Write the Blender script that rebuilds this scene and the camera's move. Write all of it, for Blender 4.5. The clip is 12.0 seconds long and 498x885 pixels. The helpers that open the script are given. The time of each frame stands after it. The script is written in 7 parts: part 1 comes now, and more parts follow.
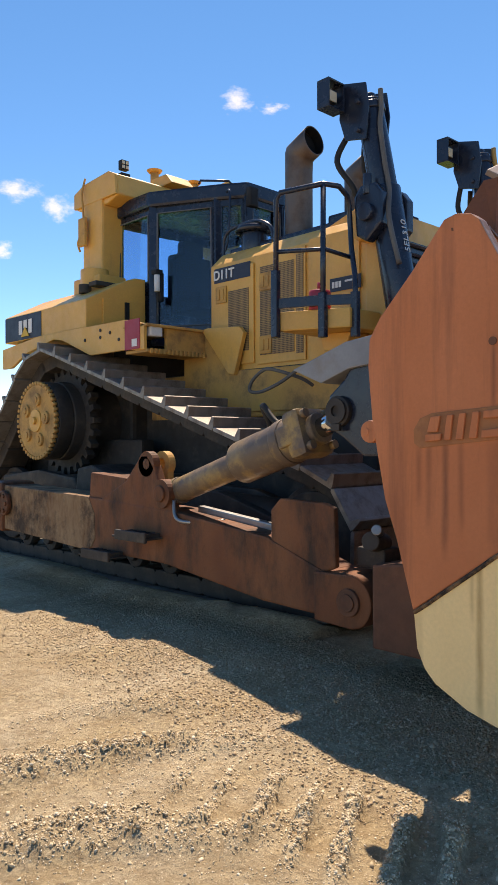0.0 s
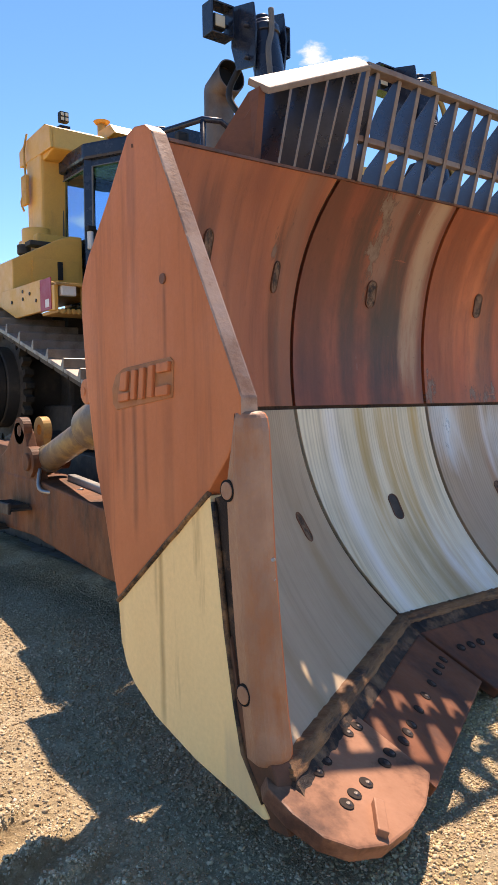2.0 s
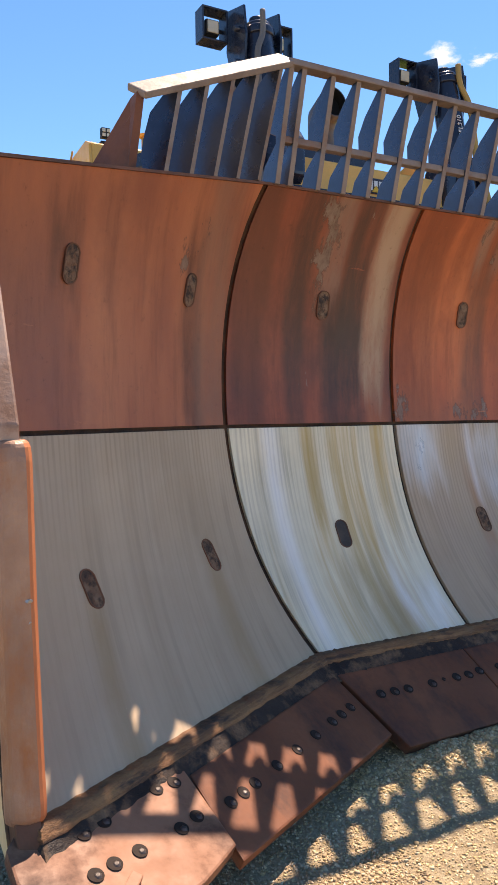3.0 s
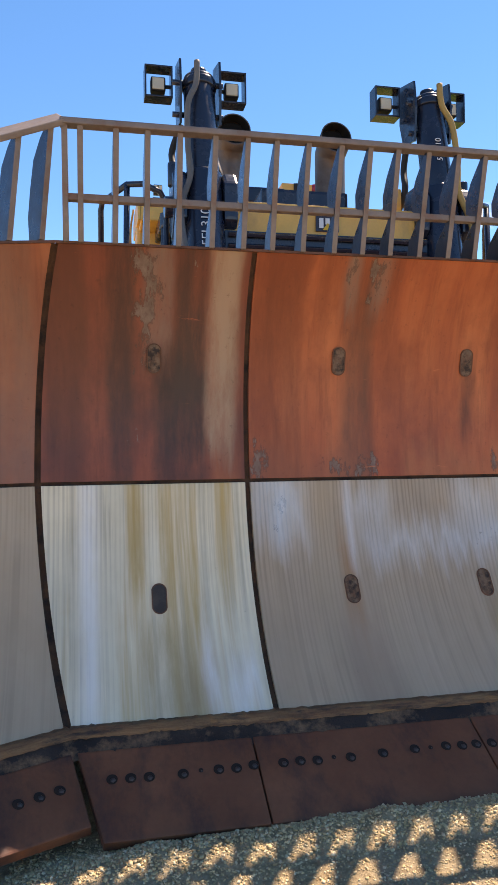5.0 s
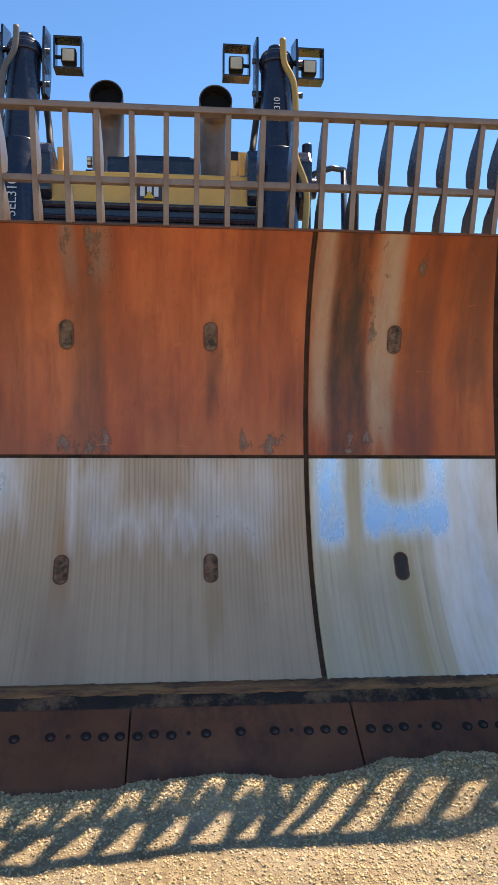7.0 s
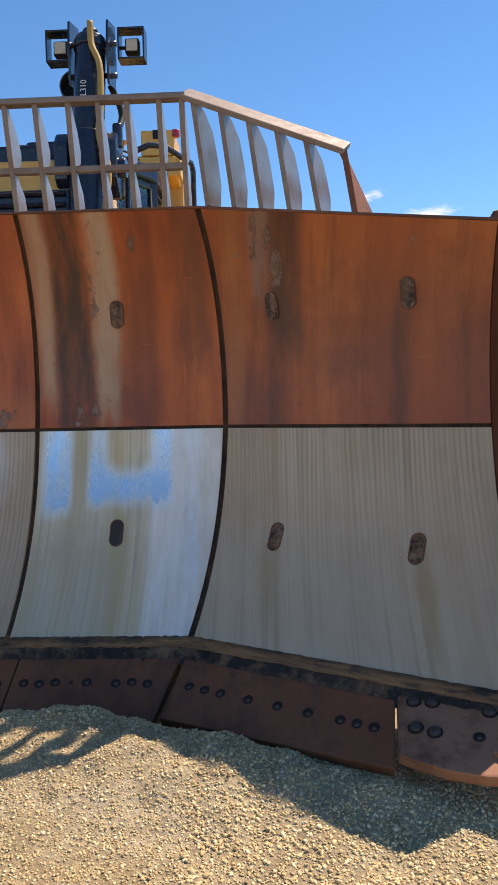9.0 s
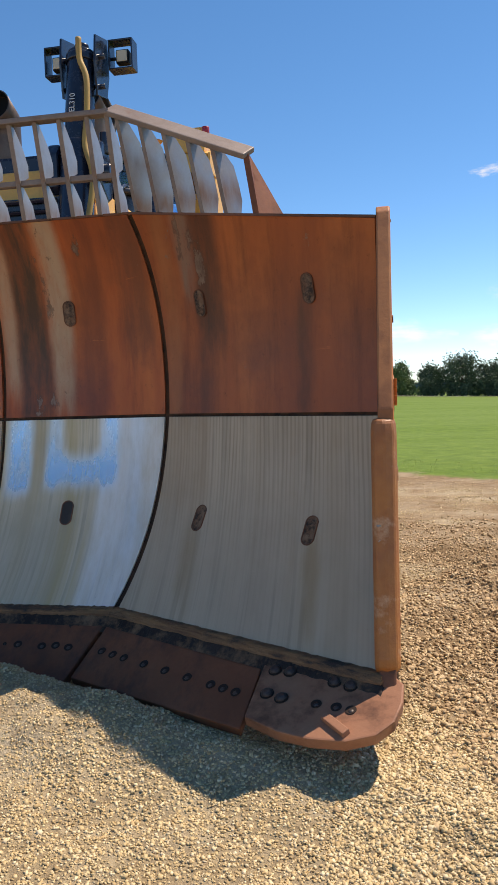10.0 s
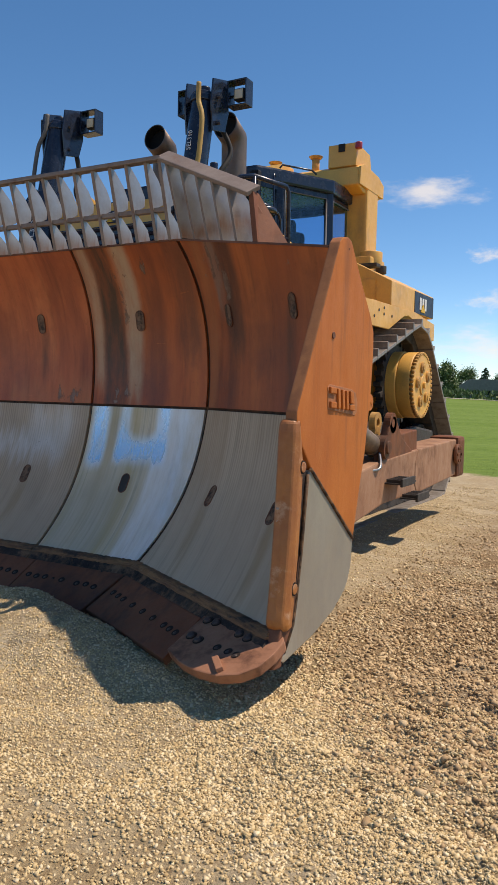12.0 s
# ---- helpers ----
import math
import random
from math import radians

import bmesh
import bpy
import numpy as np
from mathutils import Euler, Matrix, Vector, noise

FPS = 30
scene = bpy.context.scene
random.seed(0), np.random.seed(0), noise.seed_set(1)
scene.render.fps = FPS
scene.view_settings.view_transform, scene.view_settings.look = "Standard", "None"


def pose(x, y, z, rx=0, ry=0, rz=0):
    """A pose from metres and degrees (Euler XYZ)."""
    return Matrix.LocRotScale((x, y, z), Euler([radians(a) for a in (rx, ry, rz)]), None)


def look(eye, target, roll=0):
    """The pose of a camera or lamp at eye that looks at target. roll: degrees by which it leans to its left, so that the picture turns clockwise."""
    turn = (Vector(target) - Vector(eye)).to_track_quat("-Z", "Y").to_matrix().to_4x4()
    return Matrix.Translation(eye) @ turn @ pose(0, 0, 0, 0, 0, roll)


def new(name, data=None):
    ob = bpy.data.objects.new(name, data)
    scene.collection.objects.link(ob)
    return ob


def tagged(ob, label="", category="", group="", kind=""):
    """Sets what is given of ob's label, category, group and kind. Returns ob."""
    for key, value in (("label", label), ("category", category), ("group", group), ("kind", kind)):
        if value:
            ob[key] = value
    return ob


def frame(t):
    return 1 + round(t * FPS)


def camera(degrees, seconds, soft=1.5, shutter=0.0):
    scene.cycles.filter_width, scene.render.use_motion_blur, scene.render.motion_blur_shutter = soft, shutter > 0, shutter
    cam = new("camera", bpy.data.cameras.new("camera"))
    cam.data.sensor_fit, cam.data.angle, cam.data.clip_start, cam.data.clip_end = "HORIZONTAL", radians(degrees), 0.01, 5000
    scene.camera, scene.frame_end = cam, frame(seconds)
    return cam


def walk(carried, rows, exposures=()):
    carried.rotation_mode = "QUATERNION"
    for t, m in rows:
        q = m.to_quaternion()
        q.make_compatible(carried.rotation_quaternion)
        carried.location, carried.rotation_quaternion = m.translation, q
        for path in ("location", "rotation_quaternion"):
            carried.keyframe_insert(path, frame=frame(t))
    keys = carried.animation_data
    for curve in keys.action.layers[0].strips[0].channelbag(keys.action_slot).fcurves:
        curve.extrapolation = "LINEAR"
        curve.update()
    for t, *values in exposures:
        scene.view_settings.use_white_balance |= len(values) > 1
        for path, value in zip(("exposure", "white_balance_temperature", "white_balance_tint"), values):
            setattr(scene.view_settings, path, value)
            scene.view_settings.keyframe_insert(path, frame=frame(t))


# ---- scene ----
cam = camera(36.3, 12.0, soft=1.2)
PATH = [
    (0, (-5.715, -2.27, 1.292), (-4.334, -0.824, 1.285), -0.2),
    (0.5, (-5.537, -2.372, 1.277), (-4.15, -0.932, 1.248), -0.6),
    (1, (-5.19, -2.508, 1.269), (-3.822, -1.05, 1.216), -0.8),
    (1.5, (-4.786, -2.718, 1.26), (-3.473, -1.212, 1.181), -1.0),
    (2, (-4.349, -2.875, 1.263), (-3.131, -1.292, 1.166), -1.0),
    (2.5, (-3.923, -3.04, 1.292), (-2.826, -1.371, 1.194), -0.9),
    (2.7, (-3.745, -3.107, 1.299), (-2.703, -1.402, 1.206), -0.7),
    (4.3, (-2.261, -3.584, 1.346), (-1.693, -1.666, 1.357), -1.0),
    (4.5, (-2.089, -3.596, 1.365), (-1.562, -1.667, 1.378), -0.7),
    (5, (-1.621, -3.711, 1.383), (-1.204, -1.755, 1.412), -0.7),
    (5.5, (-1.172, -3.767, 1.389), (-0.837, -1.795, 1.408), -0.4),
    (6, (-0.707, -3.786, 1.385), (-0.424, -1.806, 1.384), -0.0),
    (6.5, (-0.252, -3.833, 1.393), (-0.021, -1.847, 1.374), 0.3),
    (7, (0.205, -3.83, 1.386), (0.383, -1.839, 1.352), 0.3),
    (7.5, (0.664, -3.855, 1.367), (0.796, -1.86, 1.32), 0.0),
    (7.7, (0.855, -3.865, 1.374), (0.97, -1.869, 1.322), -0.1),
    (9.3, (2.456, -4.061, 1.356), (2.301, -2.07, 1.243), -1.3),
    (9.5, (2.656, -4.09, 1.368), (2.453, -2.104, 1.246), -1.3),
    (10, (3.126, -4.17, 1.359), (2.747, -2.211, 1.23), -1.8),
    (10.5, (3.544, -4.225, 1.329), (2.942, -2.322, 1.199), -2.8),
    (11, (3.952, -4.22, 1.365), (3.19, -2.375, 1.246), -2.2),
    (11.5, (4.272, -4.27, 1.381), (3.397, -2.476, 1.253), 0.3),
    (12, (4.601, -4.337, 1.369), (3.628, -2.595, 1.236), 1.3),
]
walk(cam, [(t, look(eye, target, roll)) for t, eye, target, roll in PATH],
     exposures=[(0, 0.66, 8400, 18), (1.0, 0.82, 8500, 21), (2.5, 1.02, 8600, 23), (4.5, 1.06, 8500, 22), (6.5, 1.00, 8400, 20), (7.5, 0.90, 8300, 19), (9.5, 0.56, 8000, 17), (10.5, 0.32, 7900, 16), (12, 0.18, 7900, 16)])


# ---- world and sun ----
SUN_TO = Vector((0.45, 0.36, 1.0)).normalized()
world = bpy.data.worlds.new("sky_world")
scene.world = world
world.use_nodes = True
wn = world.node_tree
sky = wn.nodes.new("ShaderNodeTexSky")
sky.sky_type = "NISHITA"
sky.sun_disc = False
sky.sun_elevation = math.asin(SUN_TO.z)
sky.sun_rotation = math.atan2(SUN_TO.x, SUN_TO.y)
sky.altitude = 600
sky.air_density = 0.72
sky.dust_density = 0.0
sky.ozone_density = 4.5
deep = wn.nodes.new("ShaderNodeHueSaturation")
deep.inputs["Hue"].default_value = 0.4965
deep.inputs["Saturation"].default_value = 1.20
wn.links.new(sky.outputs[0], deep.inputs["Color"])
wn.links.new(deep.outputs[0], wn.nodes["Background"].inputs[0])
wn.nodes["Background"].inputs[1].default_value = 0.158
sun = new("sun", bpy.data.lights.new("sun", "SUN"))
sun.data.energy = 4.3
sun.data.angle = radians(0.53)
sun.data.color = (1.0, 0.965, 0.905)
sun.matrix_world = look(SUN_TO * 50, (0, 0, 0))


# ---- materials ----
def nodes_of(name):
    m = bpy.data.materials.new(name)
    m.use_nodes = True
    return m, m.node_tree, m.node_tree.nodes["Principled BSDF"]


def add(tree, kind, **values):
    n = tree.nodes.new(kind)
    for key, v in values.items():
        if key in n.inputs:
            n.inputs[key].default_value = v
    return n


def coords(tree, scale, space="Object"):
    tc = tree.nodes.new("ShaderNodeTexCoord")
    mp = tree.nodes.new("ShaderNodeMapping")
    mp.inputs["Scale"].default_value = scale
    tree.links.new(tc.outputs[space], mp.inputs["Vector"])
    return mp.outputs[0]


def noise_of(tree, scale, detail=5.0, rough=0.6, stretch=(1, 1, 1), space="Object"):
    n = add(tree, "ShaderNodeTexNoise", Scale=scale, Detail=detail, Roughness=rough)
    tree.links.new(coords(tree, stretch, space), n.inputs["Vector"])
    return n.outputs["Fac"]


def ramp(tree, fac, stops):
    r = tree.nodes.new("ShaderNodeValToRGB")
    while len(r.color_ramp.elements) < len(stops):
        r.color_ramp.elements.new(0.5)
    for e, (p, c) in zip(r.color_ramp.elements, stops):
        e.position = p
        e.color = (*c, 1) if len(c) == 3 else c
    tree.links.new(fac, r.inputs[0])
    return r.outputs[0]


def mixed(tree, fac, a, b):
    m = tree.nodes.new("ShaderNodeMix")
    m.data_type = "RGBA"
    for sock, v in ((m.inputs[0], fac), (m.inputs[6], a), (m.inputs[7], b)):
        if isinstance(v, (int, float)):
            sock.default_value = v
        elif isinstance(v, tuple):
            sock.default_value = (*v, 1)
        else:
            tree.links.new(v, sock)
    return m.outputs[2]


def grey(v):
    return (v, v, v)


def bumped(tree, shader, height, strength, distance):
    b = add(tree, "ShaderNodeBump", Strength=strength, Distance=distance)
    tree.links.new(height, b.inputs["Height"])
    tree.links.new(b.outputs[0], shader.inputs["Normal"])


def surface(name, base, other, rough=(0.4, 0.6), metal=0.0, scale=3.0, stretch=(1, 1, 1), grime=None, grime_at=(0.5, 0.7),
            grime_stretch=(1, 1, 1), grime_scale=2.0, bump=0.15, bump_scale=60.0, bump_dist=0.004, spread=(0.35, 0.65)):
    """Two tones by a large noise, grime by a second, roughness and relief by a third."""
    m, t, s = nodes_of(name)
    big = noise_of(t, scale, 6, 0.62, stretch)
    col = ramp(t, big, [(spread[0], base), (spread[1], other)])
    fine = noise_of(t, bump_scale, 4, 0.65)
    col = mixed(t, ramp(t, fine, [(0.3, grey(0.0)), (0.75, grey(0.22))]), col, tuple(0.55 * c for c in base))
    if grime:
        g = noise_of(t, grime_scale, 7, 0.68, grime_stretch)
        col = mixed(t, ramp(t, g, [(grime_at[0], grey(0)), (grime_at[1], grey(1))]), col, grime)
    t.links.new(col, s.inputs["Base Color"])
    t.links.new(ramp(t, noise_of(t, scale * 4, 5, 0.6, stretch), [(0.3, grey(rough[0])), (0.7, grey(rough[1]))]), s.inputs["Roughness"])
    s.inputs["Metallic"].default_value = metal
    if metal == 0.0 and rough[0] >= 0.45:
        s.inputs["Specular IOR Level"].default_value = 0.25
    bumped(t, s, fine, bump, bump_dist)
    return m


YELLOW = surface("yellow_paint", (0.80, 0.43, 0.09), (0.70, 0.365, 0.085), (0.32, 0.6), grime=(0.27, 0.155, 0.065), grime_at=(0.56, 0.84), grime_scale=1.8, grime_stretch=(1, 1, 0.45), bump=0.06)
YELLOW_DUSTY = surface("dusty_yellow_paint", (0.64, 0.345, 0.09), (0.48, 0.27, 0.10), (0.5, 0.8), grime=(0.15, 0.095, 0.05), grime_at=(0.50, 0.75), grime_scale=3, bump=0.12)
NAVY = surface("navy_black_paint", (0.012, 0.018, 0.034), (0.020, 0.027, 0.045), (0.15, 0.34), grime=(0.028, 0.027, 0.027), grime_at=(0.58, 0.88), bump=0.04)
BLACK = surface("black_rubber", (0.012, 0.012, 0.013), (0.022, 0.021, 0.02), (0.5, 0.75), grime=(0.05, 0.045, 0.04), grime_at=(0.55, 0.8))
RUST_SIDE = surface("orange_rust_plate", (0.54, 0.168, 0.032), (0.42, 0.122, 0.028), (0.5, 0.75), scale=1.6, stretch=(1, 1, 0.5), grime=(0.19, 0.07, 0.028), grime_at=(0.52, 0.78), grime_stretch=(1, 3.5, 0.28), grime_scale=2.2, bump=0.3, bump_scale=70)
SHIN = surface("worn_orange_shin_steel", (0.42, 0.16, 0.04), (0.30, 0.105, 0.035), (0.4, 0.65), scale=5, grime=(0.50, 0.30, 0.18), grime_at=(0.58, 0.72), grime_scale=9, bump=0.5, bump_scale=45, bump_dist=0.006)
# East plate's rust again, with the west side's skylit shade tinted in.
RUST_WEST = surface("skylit_orange_rust_plate", (0.62, 0.205, 0.085), (0.52, 0.165, 0.068), (0.5, 0.75), scale=1.3, stretch=(1, 1, 0.5), grime=(0.24, 0.085, 0.045), grime_at=(0.50, 0.80), grime_stretch=(1, 3.2, 0.22), grime_scale=2.0, bump=0.2, bump_scale=70)
# The end plates' own rust, darkened for the shade on their inner faces.
RUST_INNER_SHADE = surface("shaded_rust_plate", (0.20, 0.062, 0.026), (0.14, 0.046, 0.022), (0.5, 0.75), scale=1.6, stretch=(1, 1, 0.5), grime=(0.06, 0.028, 0.018), grime_at=(0.46, 0.7), grime_stretch=(1, 3.5, 0.28), grime_scale=2.2, bump=0.25, bump_scale=70)
WORN_EDGE = surface("rubbed_plate_edge", (0.46, 0.30, 0.225), (0.34, 0.19, 0.12), (0.35, 0.6), metal=0.2, scale=5, grime=(0.20, 0.085, 0.045), grime_at=(0.5, 0.7), grime_scale=5, bump=0.3)
SEAM = surface("dark_brown_weld_seam", (0.060, 0.034, 0.024), (0.13, 0.065, 0.036), (0.6, 0.9), scale=9, grime=(0.022, 0.018, 0.016), grime_at=(0.5, 0.7), grime_scale=8, bump=0.8, bump_scale=60, bump_dist=0.008)
EDGE_RUST = surface("rust_brown_plate_edge", (0.45, 0.18, 0.072), (0.36, 0.14, 0.058), (0.45, 0.7), scale=4, grime=(0.24, 0.095, 0.045), grime_at=(0.5, 0.7), grime_scale=5, bump=0.3)
SHIN_WORN = surface("rubbed_brown_shin_steel", (0.40, 0.225, 0.145), (0.30, 0.15, 0.09), (0.35, 0.6), metal=0.1, scale=5, stretch=(1, 1, 0.6), grime=(0.34, 0.12, 0.045), grime_at=(0.52, 0.66), grime_scale=4, grime_stretch=(1, 1, 0.4), bump=0.5, bump_scale=45, bump_dist=0.006)
RUST_DARK = surface("brown_rust_steel", (0.22, 0.088, 0.046), (0.15, 0.068, 0.042), (0.5, 0.8), grime=(0.045, 0.03, 0.023), grime_at=(0.45, 0.75), bump=0.3, bump_scale=70)
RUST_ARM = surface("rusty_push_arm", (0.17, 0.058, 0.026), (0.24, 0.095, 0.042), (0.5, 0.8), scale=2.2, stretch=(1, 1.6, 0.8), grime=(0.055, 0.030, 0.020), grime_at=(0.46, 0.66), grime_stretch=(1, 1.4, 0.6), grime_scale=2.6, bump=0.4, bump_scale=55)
# Dusty arm rust, paled by the sunlight that falls on the east arm.
ARM_SUN = surface("sunlit_dusty_rust_arm", (0.40, 0.225, 0.135), (0.30, 0.15, 0.085), (0.6, 0.9), scale=3, stretch=(1, 1.4, 0.7), grime=(0.16, 0.075, 0.042), grime_at=(0.52, 0.72), grime_scale=3, bump=0.4, bump_scale=55)
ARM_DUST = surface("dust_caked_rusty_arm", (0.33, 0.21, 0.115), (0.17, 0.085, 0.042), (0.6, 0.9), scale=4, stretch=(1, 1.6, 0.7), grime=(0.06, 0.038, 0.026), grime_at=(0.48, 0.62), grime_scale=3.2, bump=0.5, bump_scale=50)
GREY_PAINT = surface("worn_blue_grey_paint", (0.16, 0.17, 0.185), (0.10, 0.108, 0.12), (0.35, 0.55), grime=(0.15, 0.10, 0.07), grime_at=(0.55, 0.8), bump=0.1)
COVER_GREY = surface("pale_worn_grey_paint", (0.30, 0.305, 0.31), (0.22, 0.22, 0.225), (0.35, 0.55), grime=(0.20, 0.15, 0.11), grime_at=(0.55, 0.8), bump=0.1)
DIRT_METAL = surface("dirty_black_steel", (0.035, 0.030, 0.027), (0.06, 0.05, 0.042), (0.55, 0.85), metal=0.2, grime=(0.12, 0.095, 0.07), grime_at=(0.52, 0.78), grime_scale=5, bump=0.4, bump_scale=40)
SHOE_STEEL = surface("worn_track_steel", (0.25, 0.225, 0.20), (0.33, 0.29, 0.25), (0.35, 0.6), metal=0.4, grime=(0.15, 0.11, 0.085), grime_at=(0.45, 0.7), grime_scale=6, bump=0.3)
EDGE_STEEL = surface("rusty_cutting_edge_steel", (0.165, 0.058, 0.029), (0.24, 0.090, 0.046), (0.50, 0.75), metal=0.0, stretch=(1, 1, 1), scale=3, grime=(0.06, 0.032, 0.026), grime_at=(0.48, 0.70), grime_stretch=(1, 0.5, 0.5), grime_scale=5, bump=0.35, bump_scale=45)
ENDBIT_STEEL = surface("rubbed_end_bit_steel", (0.36, 0.175, 0.105), (0.26, 0.115, 0.064), (0.45, 0.7), metal=0.0, scale=4, grime=(0.085, 0.040, 0.028), grime_at=(0.50, 0.68), grime_scale=4, bump=0.3)
WELD = surface("weld_and_dirt", (0.08, 0.05, 0.035), (0.30, 0.165, 0.08), (0.6, 0.9), scale=9, grime=(0.02, 0.018, 0.017), grime_at=(0.45, 0.6), grime_scale=14, bump=0.8, bump_scale=45, bump_dist=0.01)
EXHAUST = surface("heat_stained_exhaust_steel", (0.13, 0.10, 0.085), (0.20, 0.15, 0.12), (0.4, 0.65), metal=0.5, scale=6, stretch=(1, 1, 0.3), grime=(0.08, 0.045, 0.03), grime_at=(0.45, 0.7), bump=0.15)
SOOT = surface("soot_black", (0.006, 0.006, 0.006), (0.01, 0.01, 0.01), (0.8, 0.95), bump=0.0)
CHROME = surface("chrome_rod", (0.55, 0.55, 0.56), (0.6, 0.6, 0.6), (0.08, 0.16), metal=1.0, bump=0.0)
STEEL_BARE = surface("bare_scratched_steel", (0.36, 0.35, 0.34), (0.28, 0.27, 0.26), (0.3, 0.5), metal=0.85, bump=0.1)
GUARD = surface("worn_guard_rail_steel", (0.25, 0.195, 0.165), (0.18, 0.13, 0.107), (0.5, 0.7), metal=0.15, scale=5, grime=(0.22, 0.10, 0.055), grime_at=(0.54, 0.76), grime_scale=5, bump=0.25)
# Bar steel in two tones: east sides painted lit, west sides painted shaded.
BAR_SHADED = surface("shaded_side_bar_steel", (0.10, 0.11, 0.135), (0.065, 0.07, 0.085), (0.22, 0.40), metal=0.85, scale=3, grime=(0.12, 0.075, 0.055), grime_at=(0.62, 0.86), grime_scale=3, bump=0.2)
BAR_LIT = surface("lit_side_bar_steel", (0.40, 0.365, 0.335), (0.30, 0.27, 0.245), (0.28, 0.46), metal=0.6, scale=3, grime=(0.26, 0.17, 0.12), grime_at=(0.64, 0.88), grime_scale=2.5, bump=0.2)
# Rubbed steel whose cream tone includes warm light bounced off the ground.
WEAR_CREAM = surface("bounce_lit_rubbed_steel", (0.97, 0.71, 0.35), (0.93, 0.66, 0.315), (0.5, 0.65), scale=2, stretch=(1, 1, 0.6), grime=(0.52, 0.33, 0.14), grime_at=(0.60, 0.76), grime_stretch=(1, 3.0, 0.25), grime_scale=3, bump=0.15)
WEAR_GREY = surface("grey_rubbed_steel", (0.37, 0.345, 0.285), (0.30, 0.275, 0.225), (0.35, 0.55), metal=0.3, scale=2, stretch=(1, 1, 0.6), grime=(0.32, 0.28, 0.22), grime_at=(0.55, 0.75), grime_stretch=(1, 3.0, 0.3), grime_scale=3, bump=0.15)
SLOT_RUST = surface("caked_slot_floor", (0.17, 0.085, 0.05), (0.26, 0.17, 0.11), (0.7, 0.9), scale=30, grime=(0.05, 0.035, 0.028), grime_at=(0.45, 0.6), grime_scale=25, bump=0.8, bump_scale=60, bump_dist=0.01)
RED = surface("red_paint", (0.42, 0.025, 0.045), (0.36, 0.02, 0.04), (0.35, 0.55), bump=0.05)
WHITE = surface("white_paint", (0.75, 0.75, 0.73), (0.7, 0.7, 0.68), (0.5, 0.7), bump=0.02)
DECAL_NAVY = surface("navy_decal", (0.012, 0.018, 0.04), (0.016, 0.022, 0.045), (0.4, 0.6), bump=0.0)
DECAL_YELLOW = surface("yellow_decal", (0.75, 0.42, 0.02), (0.7, 0.4, 0.02), (0.4, 0.6), bump=0.0)
HOSE_YELLOW = surface("tan_hose", (0.45, 0.28, 0.08), (0.36, 0.23, 0.08), (0.5, 0.7), bump=0.1)
HOSE_GREY = surface("dusty_grey_hose", (0.10, 0.095, 0.09), (0.16, 0.15, 0.135), (0.45, 0.7), bump=0.1)
HOSE_BLACK = surface("black_hose", (0.02, 0.019, 0.018), (0.04, 0.036, 0.032), (0.45, 0.7), bump=0.1)
LAMP_LENS = surface("lamp_lens", (0.72, 0.62, 0.42), (0.6, 0.55, 0.42), (0.12, 0.3), bump=0.1, bump_scale=200)
SEAT = surface("dark_seat_cloth", (0.02, 0.02, 0.022), (0.03, 0.03, 0.032), (0.8, 0.95))


def band_masks(t, col, bands, wobble=0.10, soft=0.035, ragged=0.45, space="UV"):
    """Stains of their own place: (x from, x to, z from, z to, colour, strength) on the plate, with ragged edges."""
    if not bands:
        return col
    tc = t.nodes.new("ShaderNodeTexCoord")
    sep = t.nodes.new("ShaderNodeSeparateXYZ")
    t.links.new(tc.outputs[space], sep.inputs[0])
    flat = space == "UV"

    def shifted(axis, stretch, scale, by):
        n = add(t, "ShaderNodeMath")
        n.operation = "MULTIPLY_ADD"
        t.links.new(noise_of(t, scale, 6, 0.65, stretch, space), n.inputs[0])
        n.inputs[1].default_value = by
        t.links.new(sep.outputs[axis], n.inputs[2])
        return n.outputs[0]

    def within(value, lo, hi, edge, top):
        dist = add(t, "ShaderNodeMath")
        dist.operation = "SUBTRACT"
        t.links.new(value, dist.inputs[0])
        dist.inputs[1].default_value = (lo + hi) / 2
        ab = add(t, "ShaderNodeMath")
        ab.operation = "ABSOLUTE"
        t.links.new(dist.outputs[0], ab.inputs[0])
        rise = add(t, "ShaderNodeMapRange")
        rise.interpolation_type = "SMOOTHSTEP"
        t.links.new(ab.outputs[0], rise.inputs[0])
        half = (hi - lo) / 2
        for k, v in ((1, half - edge), (2, half + edge), (3, top), (4, 0.0)):
            rise.inputs[k].default_value = v
        return rise.outputs[0]

    def times(p, q):
        n = add(t, "ShaderNodeMath")
        n.operation = "MULTIPLY"
        t.links.new(p, n.inputs[0])
        t.links.new(q, n.inputs[1])
        return n.outputs[0]

    across = shifted(0 if flat else 1, (1, 0.22 if flat else 1, 1 if flat else 0.22), 6, wobble)
    along = shifted(1 if flat else 2, (5, 0.6, 1) if flat else (1, 5, 0.6), 3, ragged)
    fade = ramp(t, noise_of(t, 9, 7, 0.7, (1, 0.22, 1) if flat else (1, 1, 0.22), space), [(0.30, grey(0.35)), (0.58, grey(1))])
    for x0, x1, z0, z1, tone, strength in bands:
        k = within(across, x0 + wobble / 2, x1 + wobble / 2, soft, strength)
        k = times(k, within(along, z0 + ragged / 2, z1 + ragged / 2, 0.04 + 0.18 * ragged, 1.0))
        col = mixed(t, times(k, fade), col, tone)
    return col


